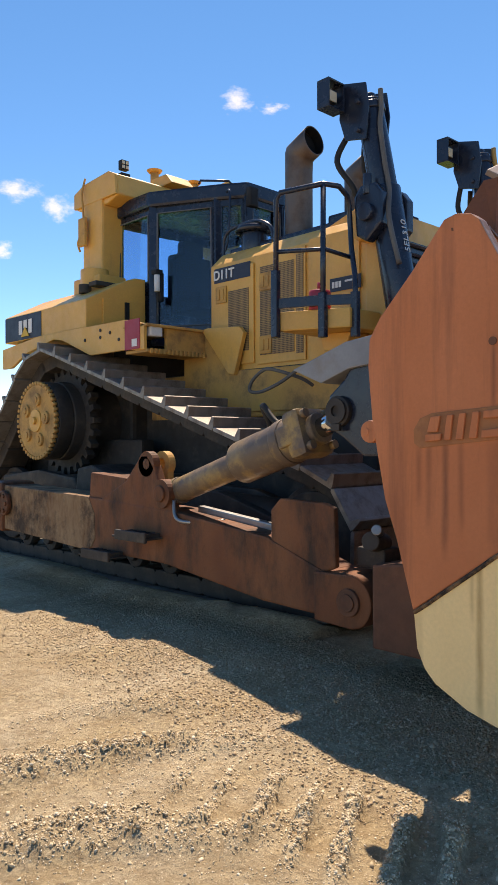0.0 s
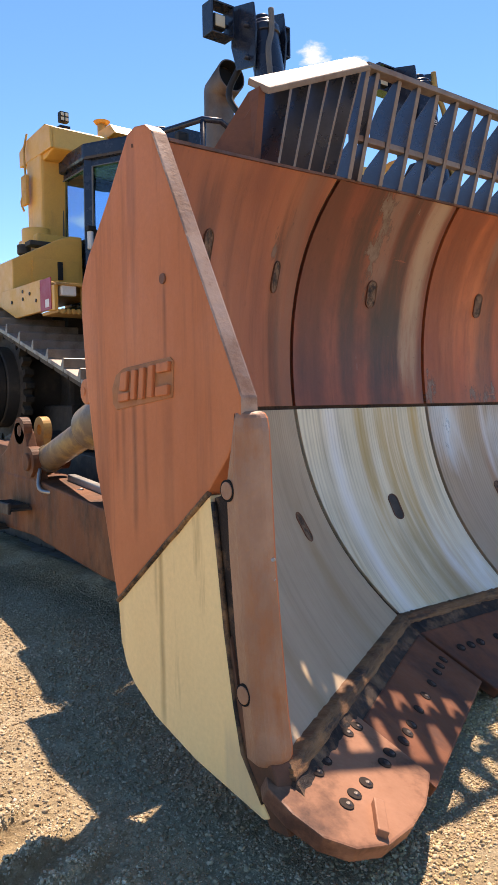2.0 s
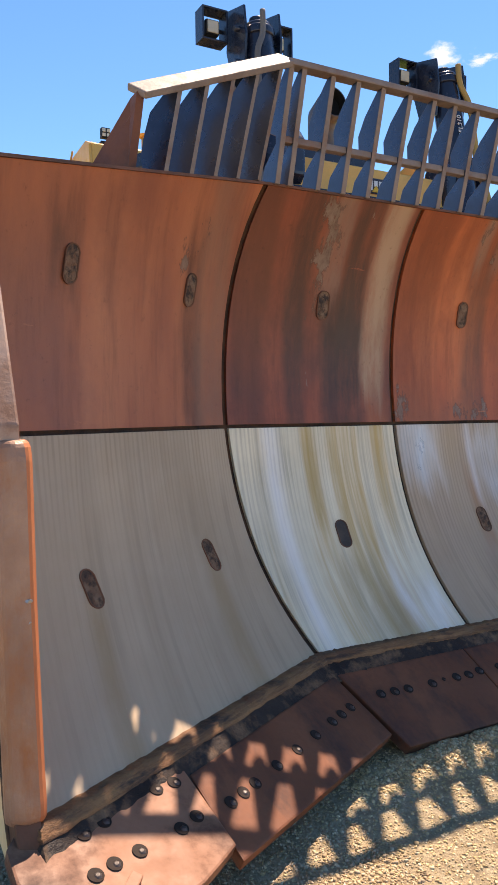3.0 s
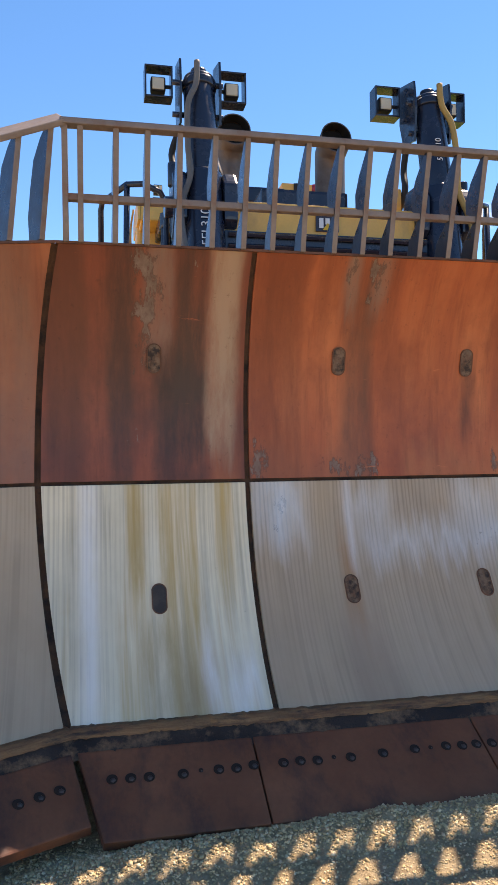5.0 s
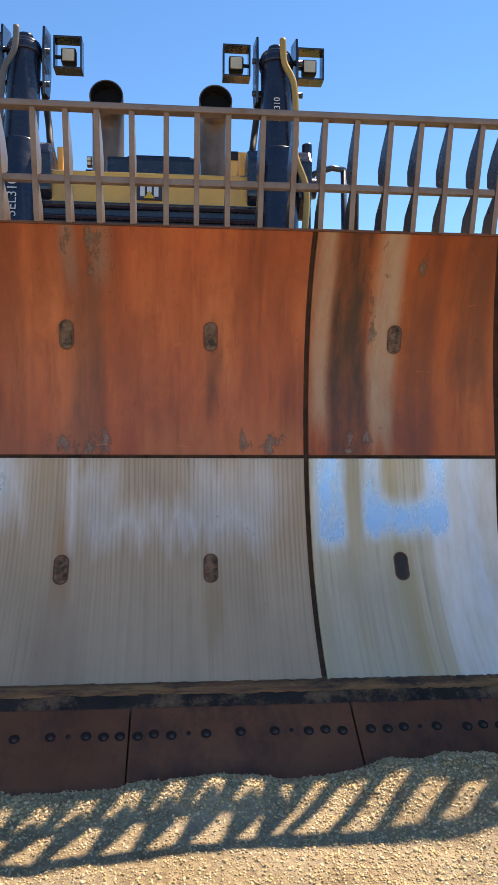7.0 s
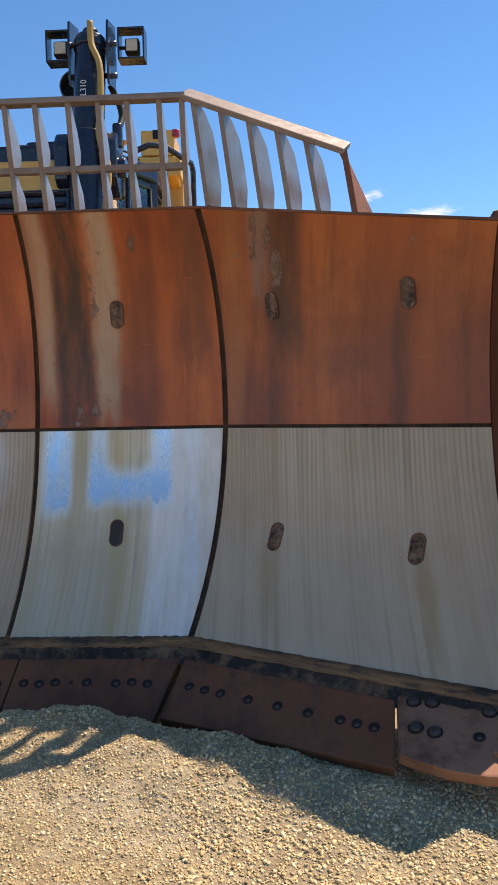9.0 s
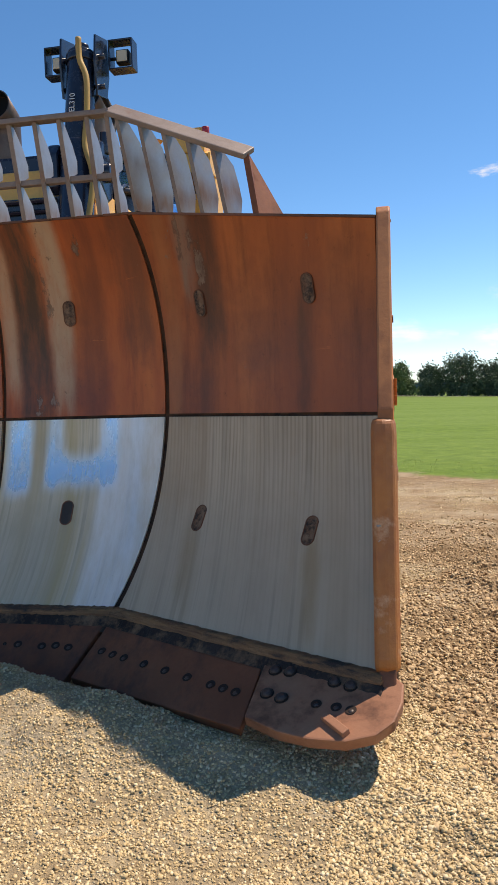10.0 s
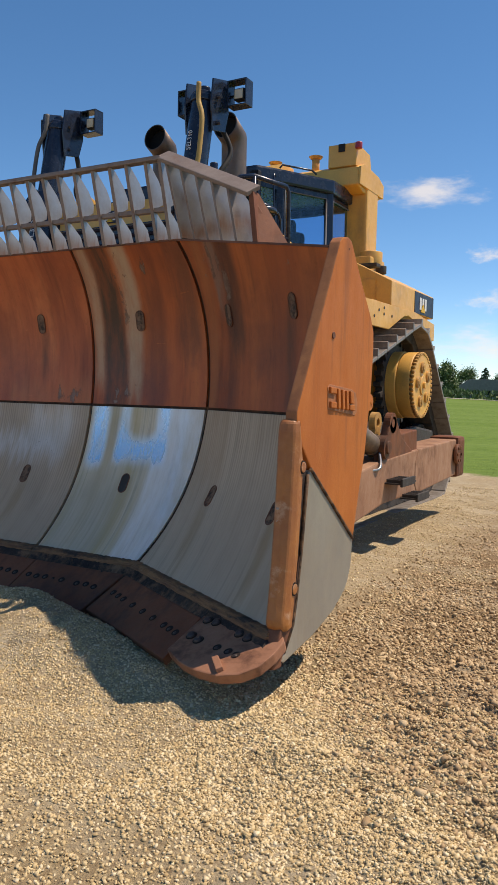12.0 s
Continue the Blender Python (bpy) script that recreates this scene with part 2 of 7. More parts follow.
def stained(m, bands, wobble=0.03, soft=0.012, ragged=0.12):
    """Runs and stains of their own place (y from, y to, z from, z to, colour, strength) over a finished material."""
    t = m.node_tree
    socket = t.nodes["Principled BSDF"].inputs["Base Color"]
    t.links.new(band_masks(t, socket.links[0].from_socket, bands, wobble, soft, ragged, "Object"), socket)


RUN = (0.15, 0.055, 0.032)
stained(RUST_WEST, [(-0.872, -0.858, 1.40, 1.66, RUN, 0.8), (-0.67, -0.645, 0.85, 1.30, RUN, 0.7), (-0.60, -0.575, 0.95, 1.30, RUN, 0.5), (-0.735, -0.715, 0.95, 1.30, RUN, 0.45), (-0.55, -0.53, 1.05, 1.28, RUN, 0.45), (-0.90, -0.84, 0.9, 1.30, RUN, 0.3)])
stained(BAR_LIT, [(-0.5, 0.1, 2.30, 2.40, (0.25, 0.105, 0.045), 0.85), (-0.3, 0.1, 2.53, 2.60, (0.20, 0.11, 0.07), 0.6)], ragged=0.10)
stained(RUST_SIDE, [(-0.872, -0.858, 1.45, 1.66, RUN, 0.5), (-0.67, -0.645, 1.0, 1.28, RUN, 0.35)])
stained(WEAR_CREAM, [(-0.815, -0.790, 0.25, 0.84, (0.36, 0.20, 0.07), 0.75), (-0.775, -0.762, 0.62, 0.82, (0.40, 0.23, 0.09), 0.6), (-0.55, -0.50, 0.3, 0.62, (0.62, 0.42, 0.19), 0.6), (-1.3, -1.14, 0.1, 0.35, (0.55, 0.42, 0.26), 0.5)])


def polished(name, base, blotch, lines_by, run, run_by, rough, metal, bands=(), rubbed=(), crisp=True, ridges=0.4, fade=(0.55, 1.05)):
    """Liner steel rubbed bright: faint scratches down the plate, rusty water runs, soft blotches."""
    m, t, s = nodes_of(name)
    broad = noise_of(t, 2.1, 6, 0.6, (1, 0.6, 1), "UV")
    col = ramp(t, broad, [(0.38, base), (0.66, blotch)])
    lines = noise_of(t, 34, 4, 0.6, (1, 0.012, 1), "UV")
    patchy = ramp(t, noise_of(t, 2.6, 4, 0.6, (1, 0.8, 1), "UV"), [(0.36, grey(0.15)), (0.62, grey(1))])
    thin = ramp(t, lines, [(0.50, grey(0)), (0.60, grey(lines_by))])
    k = add(t, "ShaderNodeMath")
    k.operation = "MULTIPLY"
    t.links.new(thin, k.inputs[0])
    t.links.new(patchy, k.inputs[1])
    col = mixed(t, k.outputs[0], col, tuple(0.45 * c for c in blotch))
    # rolled ridges down the plate, worn away towards its foot
    tc = t.nodes.new("ShaderNodeTexCoord")
    sep = t.nodes.new("ShaderNodeSeparateXYZ")
    t.links.new(tc.outputs["UV"], sep.inputs[0])
    phase = add(t, "ShaderNodeMath")
    phase.operation = "MULTIPLY_ADD"
    t.links.new(sep.outputs[0], phase.inputs[0])
    phase.inputs[1].default_value = 2 * math.pi / 0.0215
    sway = add(t, "ShaderNodeMath")
    sway.operation = "MULTIPLY"
    t.links.new(noise_of(t, 5, 3, 0.6, (1, 0.10, 1), "UV"), sway.inputs[0])
    sway.inputs[1].default_value = 22.0
    t.links.new(sway.outputs[0], phase.inputs[2])
    wave = add(t, "ShaderNodeMath")
    wave.operation = "SINE"
    t.links.new(phase.outputs[0], wave.inputs[0])
    high = add(t, "ShaderNodeMapRange")
    t.links.new(sep.outputs[1], high.inputs[0])
    for slot_no, v in ((1, fade[0]), (2, fade[1]), (3, 0.12), (4, 1.0)):
        high.inputs[slot_no].default_value = v
    strong = ramp(t, noise_of(t, 9, 4, 0.6, (1, 0.12, 1), "UV"), [(0.32, grey(0.15)), (0.62, grey(1))])
    crest = add(t, "ShaderNodeMath")
    crest.operation = "MULTIPLY"
    t.links.new(ramp(t, wave.outputs[0], [(0.0, grey(0)), (0.75, grey(ridges))]), crest.inputs[0])
    t.links.new(high.outputs[0], crest.inputs[1])
    worn = add(t, "ShaderNodeMath")
    worn.operation = "MULTIPLY"
    t.links.new(crest.outputs[0], worn.inputs[0])
    t.links.new(strong, worn.inputs[1])
    col = mixed(t, worn.outputs[0], col, tuple(c * k for c, k in zip(blotch, (0.42, 0.36, 0.30))))
    down = noise_of(t, 6.5, 6, 0.6, (1, 0.05, 1), "UV")
    col = mixed(t, ramp(t, down, [(0.50, grey(0)), (0.64, grey(run_by))]), col, run)
    col = band_masks(t, col, bands, 0.07, 0.03)
    scratch = noise_of(t, 16, 8, 0.72, (1.2, 0.7, 1), "UV")
    col = mixed(t, ramp(t, scratch, [(0.66, grey(0)), (0.70, grey(0.35))]), col, tuple(0.5 * c for c in blotch))
    col = mixed(t, ramp(t, scratch, [(0.27, grey(0.35)), (0.31, grey(0))]), col, tuple(min(0.9, 1.35 * c) for c in base))
    t.links.new(col, s.inputs["Base Color"])
    patch = noise_of(t, 2.4, 2, 0.5, (1, 0.8, 1), "UV")
    r = mixed(t, ramp(t, patch, [(0.45, grey(0)), (0.56, grey(1))]), grey(rough[0]), grey(rough[1]))
    r = mixed(t, ramp(t, scratch, [(0.40, grey(0)), (0.65, grey(0.5))]), r, grey(min(1, rough[1] + 0.15)))
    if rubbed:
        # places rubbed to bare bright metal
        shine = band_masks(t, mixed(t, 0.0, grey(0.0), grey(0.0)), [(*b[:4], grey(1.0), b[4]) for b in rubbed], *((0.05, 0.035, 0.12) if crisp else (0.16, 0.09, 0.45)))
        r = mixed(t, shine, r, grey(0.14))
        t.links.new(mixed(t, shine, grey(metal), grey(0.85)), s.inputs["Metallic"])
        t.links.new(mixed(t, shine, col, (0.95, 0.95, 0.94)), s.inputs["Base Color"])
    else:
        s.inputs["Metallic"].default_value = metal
    t.links.new(r, s.inputs["Roughness"])
    bumped(t, s, lines, 0.12, 0.0015)
    return m


BROWN_RUN, GREY_FOG = (0.34, 0.22, 0.10), (0.30, 0.26, 0.23)
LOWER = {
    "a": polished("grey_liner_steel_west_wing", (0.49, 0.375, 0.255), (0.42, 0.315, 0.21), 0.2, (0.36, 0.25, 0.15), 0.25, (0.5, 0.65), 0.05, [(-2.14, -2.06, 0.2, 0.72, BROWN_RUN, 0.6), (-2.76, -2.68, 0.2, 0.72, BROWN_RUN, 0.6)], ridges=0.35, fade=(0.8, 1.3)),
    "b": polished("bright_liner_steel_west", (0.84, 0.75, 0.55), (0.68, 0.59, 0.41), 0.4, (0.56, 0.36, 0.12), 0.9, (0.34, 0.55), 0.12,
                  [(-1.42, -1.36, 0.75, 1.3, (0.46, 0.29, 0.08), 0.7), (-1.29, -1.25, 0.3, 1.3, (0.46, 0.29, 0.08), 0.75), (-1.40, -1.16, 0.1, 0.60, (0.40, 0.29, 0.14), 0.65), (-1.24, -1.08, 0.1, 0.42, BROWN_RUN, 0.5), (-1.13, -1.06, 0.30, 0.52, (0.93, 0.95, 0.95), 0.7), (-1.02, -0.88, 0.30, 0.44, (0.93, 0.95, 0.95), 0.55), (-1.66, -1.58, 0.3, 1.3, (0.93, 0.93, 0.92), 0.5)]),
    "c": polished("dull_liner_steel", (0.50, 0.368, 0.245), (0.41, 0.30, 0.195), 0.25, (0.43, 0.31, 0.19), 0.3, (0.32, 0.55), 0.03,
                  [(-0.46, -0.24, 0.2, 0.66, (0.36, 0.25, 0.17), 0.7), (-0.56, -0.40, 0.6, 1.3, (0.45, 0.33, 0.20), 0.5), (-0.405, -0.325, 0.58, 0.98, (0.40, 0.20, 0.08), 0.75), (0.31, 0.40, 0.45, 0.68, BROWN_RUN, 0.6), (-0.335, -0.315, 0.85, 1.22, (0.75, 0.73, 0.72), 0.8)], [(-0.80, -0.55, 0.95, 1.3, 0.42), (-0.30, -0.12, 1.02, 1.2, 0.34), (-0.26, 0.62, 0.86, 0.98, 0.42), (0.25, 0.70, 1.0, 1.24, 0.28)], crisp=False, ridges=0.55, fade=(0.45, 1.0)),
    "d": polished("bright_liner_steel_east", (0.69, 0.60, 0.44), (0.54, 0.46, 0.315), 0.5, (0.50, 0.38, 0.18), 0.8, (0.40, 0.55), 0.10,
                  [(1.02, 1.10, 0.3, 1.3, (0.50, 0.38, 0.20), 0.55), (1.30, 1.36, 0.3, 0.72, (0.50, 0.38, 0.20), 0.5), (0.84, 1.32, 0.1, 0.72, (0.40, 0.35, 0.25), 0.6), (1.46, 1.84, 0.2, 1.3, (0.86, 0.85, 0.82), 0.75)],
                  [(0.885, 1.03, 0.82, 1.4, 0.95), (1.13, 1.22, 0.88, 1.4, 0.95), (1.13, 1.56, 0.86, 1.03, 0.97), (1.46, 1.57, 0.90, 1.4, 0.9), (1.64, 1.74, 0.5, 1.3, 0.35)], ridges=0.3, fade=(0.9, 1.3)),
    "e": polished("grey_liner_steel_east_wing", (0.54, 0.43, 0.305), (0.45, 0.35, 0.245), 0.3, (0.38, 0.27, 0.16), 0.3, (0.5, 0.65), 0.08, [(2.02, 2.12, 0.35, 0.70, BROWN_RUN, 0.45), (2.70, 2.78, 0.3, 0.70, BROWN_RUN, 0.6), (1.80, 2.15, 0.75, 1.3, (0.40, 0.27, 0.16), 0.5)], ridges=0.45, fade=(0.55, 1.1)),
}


def streaked(name, tones, streak, bands=(), peeled=()):
    """Rusty moldboard plate with runs of darker and paler rust."""
    m, t, s = nodes_of(name)
    down = noise_of(t, streak, 7, 0.62, (1, 0.16, 1), "UV")
    col = ramp(t, down, [(0.32, tones[0]), (0.5, tones[1]), (0.66, tones[2])])
    cloud = noise_of(t, 1.7, 7, 0.68, (1, 0.6, 1), "UV")
    col = mixed(t, ramp(t, cloud, [(0.46, grey(0)), (0.66, grey(0.85))]), col, tones[0])
    thin = noise_of(t, 12, 7, 0.7, (1, 0.09, 1), "UV")
    col = mixed(t, ramp(t, thin, [(0.50, grey(0)), (0.72, grey(0.5))]), col, tuple(0.42 * c for c in tones[0]))
    col = band_masks(t, col, bands)
    speck = noise_of(t, 26, 9, 0.78, (1, 0.8, 1), "UV")
    col = mixed(t, ramp(t, speck, [(0.58, grey(0)), (0.70, grey(0.5))]), col, tuple(0.35 * c for c in tones[0]))
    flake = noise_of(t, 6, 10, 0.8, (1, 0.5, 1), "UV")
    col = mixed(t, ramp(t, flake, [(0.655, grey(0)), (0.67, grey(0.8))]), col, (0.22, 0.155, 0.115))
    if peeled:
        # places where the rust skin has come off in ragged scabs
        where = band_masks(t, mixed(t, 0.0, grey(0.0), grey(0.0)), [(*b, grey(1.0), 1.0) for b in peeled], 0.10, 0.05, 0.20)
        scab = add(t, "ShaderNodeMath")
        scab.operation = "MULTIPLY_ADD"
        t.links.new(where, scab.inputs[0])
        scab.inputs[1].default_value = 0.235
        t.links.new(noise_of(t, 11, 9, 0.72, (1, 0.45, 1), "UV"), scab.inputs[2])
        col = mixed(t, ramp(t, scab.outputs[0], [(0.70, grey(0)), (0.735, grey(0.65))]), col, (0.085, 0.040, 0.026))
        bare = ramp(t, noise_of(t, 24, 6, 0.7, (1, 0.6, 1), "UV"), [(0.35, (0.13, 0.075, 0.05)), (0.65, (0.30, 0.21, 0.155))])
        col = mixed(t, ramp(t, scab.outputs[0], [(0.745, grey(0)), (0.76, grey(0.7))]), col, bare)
    scuff = noise_of(t, 4, 8, 0.72, (0.5, 3.0, 1), "UV")
    col = mixed(t, ramp(t, scuff, [(0.655, grey(0)), (0.685, grey(0.55))]), col, tuple(1.15 * c for c in tones[2]))
    t.links.new(col, s.inputs["Base Color"])
    t.links.new(ramp(t, cloud, [(0.3, grey(0.5)), (0.7, grey(0.34))]), s.inputs["Roughness"])
    s.inputs["Specular IOR Level"].default_value = 0.42
    both = add(t, "ShaderNodeMath")
    both.operation = "ADD"
    t.links.new(speck, both.inputs[0])
    t.links.new(flake, both.inputs[1])
    bumped(t, s, both.outputs[0], 0.25, 0.004)
    return m


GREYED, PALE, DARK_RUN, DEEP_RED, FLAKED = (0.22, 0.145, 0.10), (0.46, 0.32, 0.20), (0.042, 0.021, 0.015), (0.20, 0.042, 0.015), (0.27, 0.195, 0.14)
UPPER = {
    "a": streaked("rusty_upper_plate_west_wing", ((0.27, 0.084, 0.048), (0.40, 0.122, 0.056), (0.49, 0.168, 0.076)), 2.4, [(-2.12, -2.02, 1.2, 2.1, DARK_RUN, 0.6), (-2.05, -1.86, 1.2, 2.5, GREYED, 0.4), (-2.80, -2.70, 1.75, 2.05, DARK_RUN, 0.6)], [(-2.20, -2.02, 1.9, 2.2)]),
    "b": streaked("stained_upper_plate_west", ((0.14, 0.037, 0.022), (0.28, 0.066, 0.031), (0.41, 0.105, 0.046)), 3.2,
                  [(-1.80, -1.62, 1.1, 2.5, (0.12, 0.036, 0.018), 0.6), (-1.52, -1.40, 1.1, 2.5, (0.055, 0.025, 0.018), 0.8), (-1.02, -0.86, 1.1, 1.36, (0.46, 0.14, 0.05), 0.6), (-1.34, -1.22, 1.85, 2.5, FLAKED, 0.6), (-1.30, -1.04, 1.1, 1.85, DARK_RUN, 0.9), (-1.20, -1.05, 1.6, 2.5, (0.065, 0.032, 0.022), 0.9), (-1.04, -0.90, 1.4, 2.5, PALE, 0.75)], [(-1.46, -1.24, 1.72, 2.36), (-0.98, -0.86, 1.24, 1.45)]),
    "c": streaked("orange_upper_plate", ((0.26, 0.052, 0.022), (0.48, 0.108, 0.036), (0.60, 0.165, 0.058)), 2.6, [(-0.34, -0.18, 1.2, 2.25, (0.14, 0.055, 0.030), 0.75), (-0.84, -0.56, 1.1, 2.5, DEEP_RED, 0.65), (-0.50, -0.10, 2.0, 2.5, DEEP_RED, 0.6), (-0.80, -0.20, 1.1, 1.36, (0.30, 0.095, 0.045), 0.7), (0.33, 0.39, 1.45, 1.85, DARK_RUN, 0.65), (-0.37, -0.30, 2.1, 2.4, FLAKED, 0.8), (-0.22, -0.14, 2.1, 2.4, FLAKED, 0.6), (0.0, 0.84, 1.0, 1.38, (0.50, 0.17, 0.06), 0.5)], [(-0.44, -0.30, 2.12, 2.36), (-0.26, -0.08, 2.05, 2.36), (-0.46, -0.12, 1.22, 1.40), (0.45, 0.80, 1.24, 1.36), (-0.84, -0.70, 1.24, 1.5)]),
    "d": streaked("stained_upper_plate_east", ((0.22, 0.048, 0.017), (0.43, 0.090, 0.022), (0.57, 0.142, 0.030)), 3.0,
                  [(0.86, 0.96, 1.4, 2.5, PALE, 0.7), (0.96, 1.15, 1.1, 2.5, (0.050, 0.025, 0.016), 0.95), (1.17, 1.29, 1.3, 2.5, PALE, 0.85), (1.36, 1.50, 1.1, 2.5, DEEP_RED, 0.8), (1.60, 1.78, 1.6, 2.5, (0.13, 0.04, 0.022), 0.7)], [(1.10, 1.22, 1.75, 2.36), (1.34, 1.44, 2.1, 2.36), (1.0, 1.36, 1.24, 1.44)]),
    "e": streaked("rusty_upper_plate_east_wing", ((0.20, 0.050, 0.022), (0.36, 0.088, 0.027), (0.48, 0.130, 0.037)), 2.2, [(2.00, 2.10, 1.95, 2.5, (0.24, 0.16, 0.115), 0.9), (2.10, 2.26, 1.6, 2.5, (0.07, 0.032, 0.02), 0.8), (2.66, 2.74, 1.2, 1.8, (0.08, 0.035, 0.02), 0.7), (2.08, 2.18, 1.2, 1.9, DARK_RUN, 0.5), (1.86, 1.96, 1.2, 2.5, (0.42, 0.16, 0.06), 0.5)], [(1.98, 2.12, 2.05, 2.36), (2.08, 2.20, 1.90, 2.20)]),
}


def glass_material():
    m, t, s = nodes_of("tinted_cab_glass")
    s.inputs["Base Color"].default_value = (0.46, 0.68, 0.84, 1)
    s.inputs["Roughness"].default_value = 0.03
    s.inputs["Transmission Weight"].default_value = 1.0
    s.inputs["IOR"].default_value = 1.45
    s.inputs["Specular IOR Level"].default_value = 0.8
    return m


GLASS = glass_material()


# ---- mesh helpers ----
def box(bm, x, y, z, bevel=0.0, m=None):
    """A box between the pairs x, y and z."""
    vs = [bm.verts.new((a, b, c)) for a in sorted(x) for b in sorted(y) for c in sorted(z)]
    fs = [bm.faces.new([vs[i] for i in q]) for q in ((0, 1, 3, 2), (4, 6, 7, 5), (0, 4, 5, 1), (2, 3, 7, 6), (0, 2, 6, 4), (1, 5, 7, 3))]
    finish(bm, vs, fs, bevel, m)
    return vs


def finish(bm, vs, fs, bevel=0.0, m=None):
    if m is not None:
        bmesh.ops.transform(bm, matrix=m, verts=vs)
    if bevel:
        es = {e for f in fs for e in f.edges}
        bmesh.ops.bevel(bm, geom=list(es), offset=bevel, segments=2, profile=0.6, affect="EDGES", clamp_overlap=True)


def prism(bm, pts, axis, a, b, bevel=0.0, m=None):
    """A polygon given in the two other axes, drawn out along axis from a to b."""
    def at(p, k):
        return {"x": (k, p[0], p[1]), "y": (p[0], k, p[1]), "z": (p[0], p[1], k)}[axis]
    lo, hi = [bm.verts.new(at(p, a)) for p in pts], [bm.verts.new(at(p, b)) for p in pts]
    fs = [bm.faces.new(lo[::-1]), bm.faces.new(hi)]
    n = len(pts)
    fs += [bm.faces.new((lo[i], lo[(i + 1) % n], hi[(i + 1) % n], hi[i])) for i in range(n)]
    bmesh.ops.recalc_face_normals(bm, faces=fs)
    finish(bm, lo + hi, fs, bevel, m)


def rod(bm, p, q, r, r2=None, seg=24, bevel=0.0, caps=True):
    """A round bar from p to q."""
    p, q = Vector(p), Vector(q)
    d = (q - p).normalized()
    side = d.orthogonal().normalized()
    up = d.cross(side)
    rings = []
    for c, k in ((p, r), (q, r if r2 is None else r2)):
        rings.append([bm.verts.new(c + k * (math.cos(a) * side + math.sin(a) * up)) for a in (2 * math.pi * i / seg for i in range(seg))])
    fs = [bm.faces.new((rings[0][i], rings[0][(i + 1) % seg], rings[1][(i + 1) % seg], rings[1][i])) for i in range(seg)]
    for f in fs:
        f.smooth = True
    ends = []
    if caps:
        ends = [bm.faces.new(rings[0][::-1]), bm.faces.new(rings[1])]
    bmesh.ops.recalc_face_normals(bm, faces=fs + ends)
    if bevel and caps:
        es = {e for f in ends for e in f.edges}
        bmesh.ops.bevel(bm, geom=list(es), offset=bevel, segments=2, profile=0.6, affect="EDGES")


def pipe(bm, pts, r, seg=12, closed=False, steps=0):
    """A round tube along a line of points, rounded by steps of a smooth curve if steps is given."""
    pts = [Vector(p) for p in pts]
    if steps:
        out = []
        for i in range(len(pts) - 1):
            p0, p1, p2, p3 = pts[max(i - 1, 0)], pts[i], pts[i + 1], pts[min(i + 2, len(pts) - 1)]
            for k in range(steps):
                t = k / steps
                out.append(0.5 * (2 * p1 + (p2 - p0) * t + (2 * p0 - 5 * p1 + 4 * p2 - p3) * t * t + (3 * p1 - p0 - 3 * p2 + p3) * t ** 3))
        pts = out + [pts[-1]]
    rings, side = [], None
    for i, p in enumerate(pts):
        a, b = pts[i - 1] if i else p, pts[i + 1] if i + 1 < len(pts) else p
        d = (b - a).normalized()
        side = d.orthogonal().normalized() if side is None else (side - d * side.dot(d)).normalized()
        up = d.cross(side)
        rings.append([bm.verts.new(p + r * (math.cos(w) * side + math.sin(w) * up)) for w in (2 * math.pi * k / seg for k in range(seg))])
    for lo, hi in zip(rings, rings[1:]):
        for k in range(seg):
            bm.faces.new((lo[k], lo[(k + 1) % seg], hi[(k + 1) % seg], hi[k])).smooth = True
    bm.faces.new(rings[0][::-1])
    bm.faces.new(rings[-1])


def sheet(bm, rows, thick):
    """A curved plate: rows of points on its face, thickened along thick(i, j)."""
    n, k = len(rows), len(rows[0])
    face = [[bm.verts.new(p) for p in row] for row in rows]
    back = [[bm.verts.new(Vector(p) + Vector(thick(i, j))) for j, p in enumerate(row)] for i, row in enumerate(rows)]
    fs = []
    for i in range(n - 1):
        for j in range(k - 1):
            f = bm.faces.new((face[i][j], face[i][j + 1], face[i + 1][j + 1], face[i + 1][j]))
            f.smooth = True
            fs += [f, bm.faces.new((back[i][j], back[i + 1][j], back[i + 1][j + 1], back[i][j + 1]))]
    edge = [(0, j) for j in range(k)] + [(i, k - 1) for i in range(1, n)] + [(n - 1, j) for j in range(k - 2, -1, -1)] + [(i, 0) for i in range(n - 2, 0, -1)]
    for (i, j), (p, q) in zip(edge, edge[1:] + edge[:1]):
        fs.append(bm.faces.new((face[i][j], back[i][j], back[p][q], face[p][q])))
    bmesh.ops.recalc_face_normals(bm, faces=fs)
    for (i, j), (p, q) in zip(edge, edge[1:] + edge[:1]):
        for grid in (face, back):
            e = bm.edges.get((grid[i][j], grid[p][q]))
            if e:
                e.smooth = False
    uv = bm.loops.layers.uv.verify()
    for f in fs:
        for lp in f.loops:
            lp[uv].uv = (lp.vert.co.x, lp.vert.co.z)


def made(name, bm, material):
    me = bpy.data.meshes.new(name)
    bm.to_mesh(me)
    bm.free()
    for mt in material if isinstance(material, (list, tuple)) else [material]:
        me.materials.append(mt)
    return me


def part(name, bm, material, parent=None, label=""):
    me = bm if isinstance(bm, bpy.types.Mesh) else made(name, bm, material)
    ob = new(name, me)
    ob.parent = parent
    return tagged(ob, label)


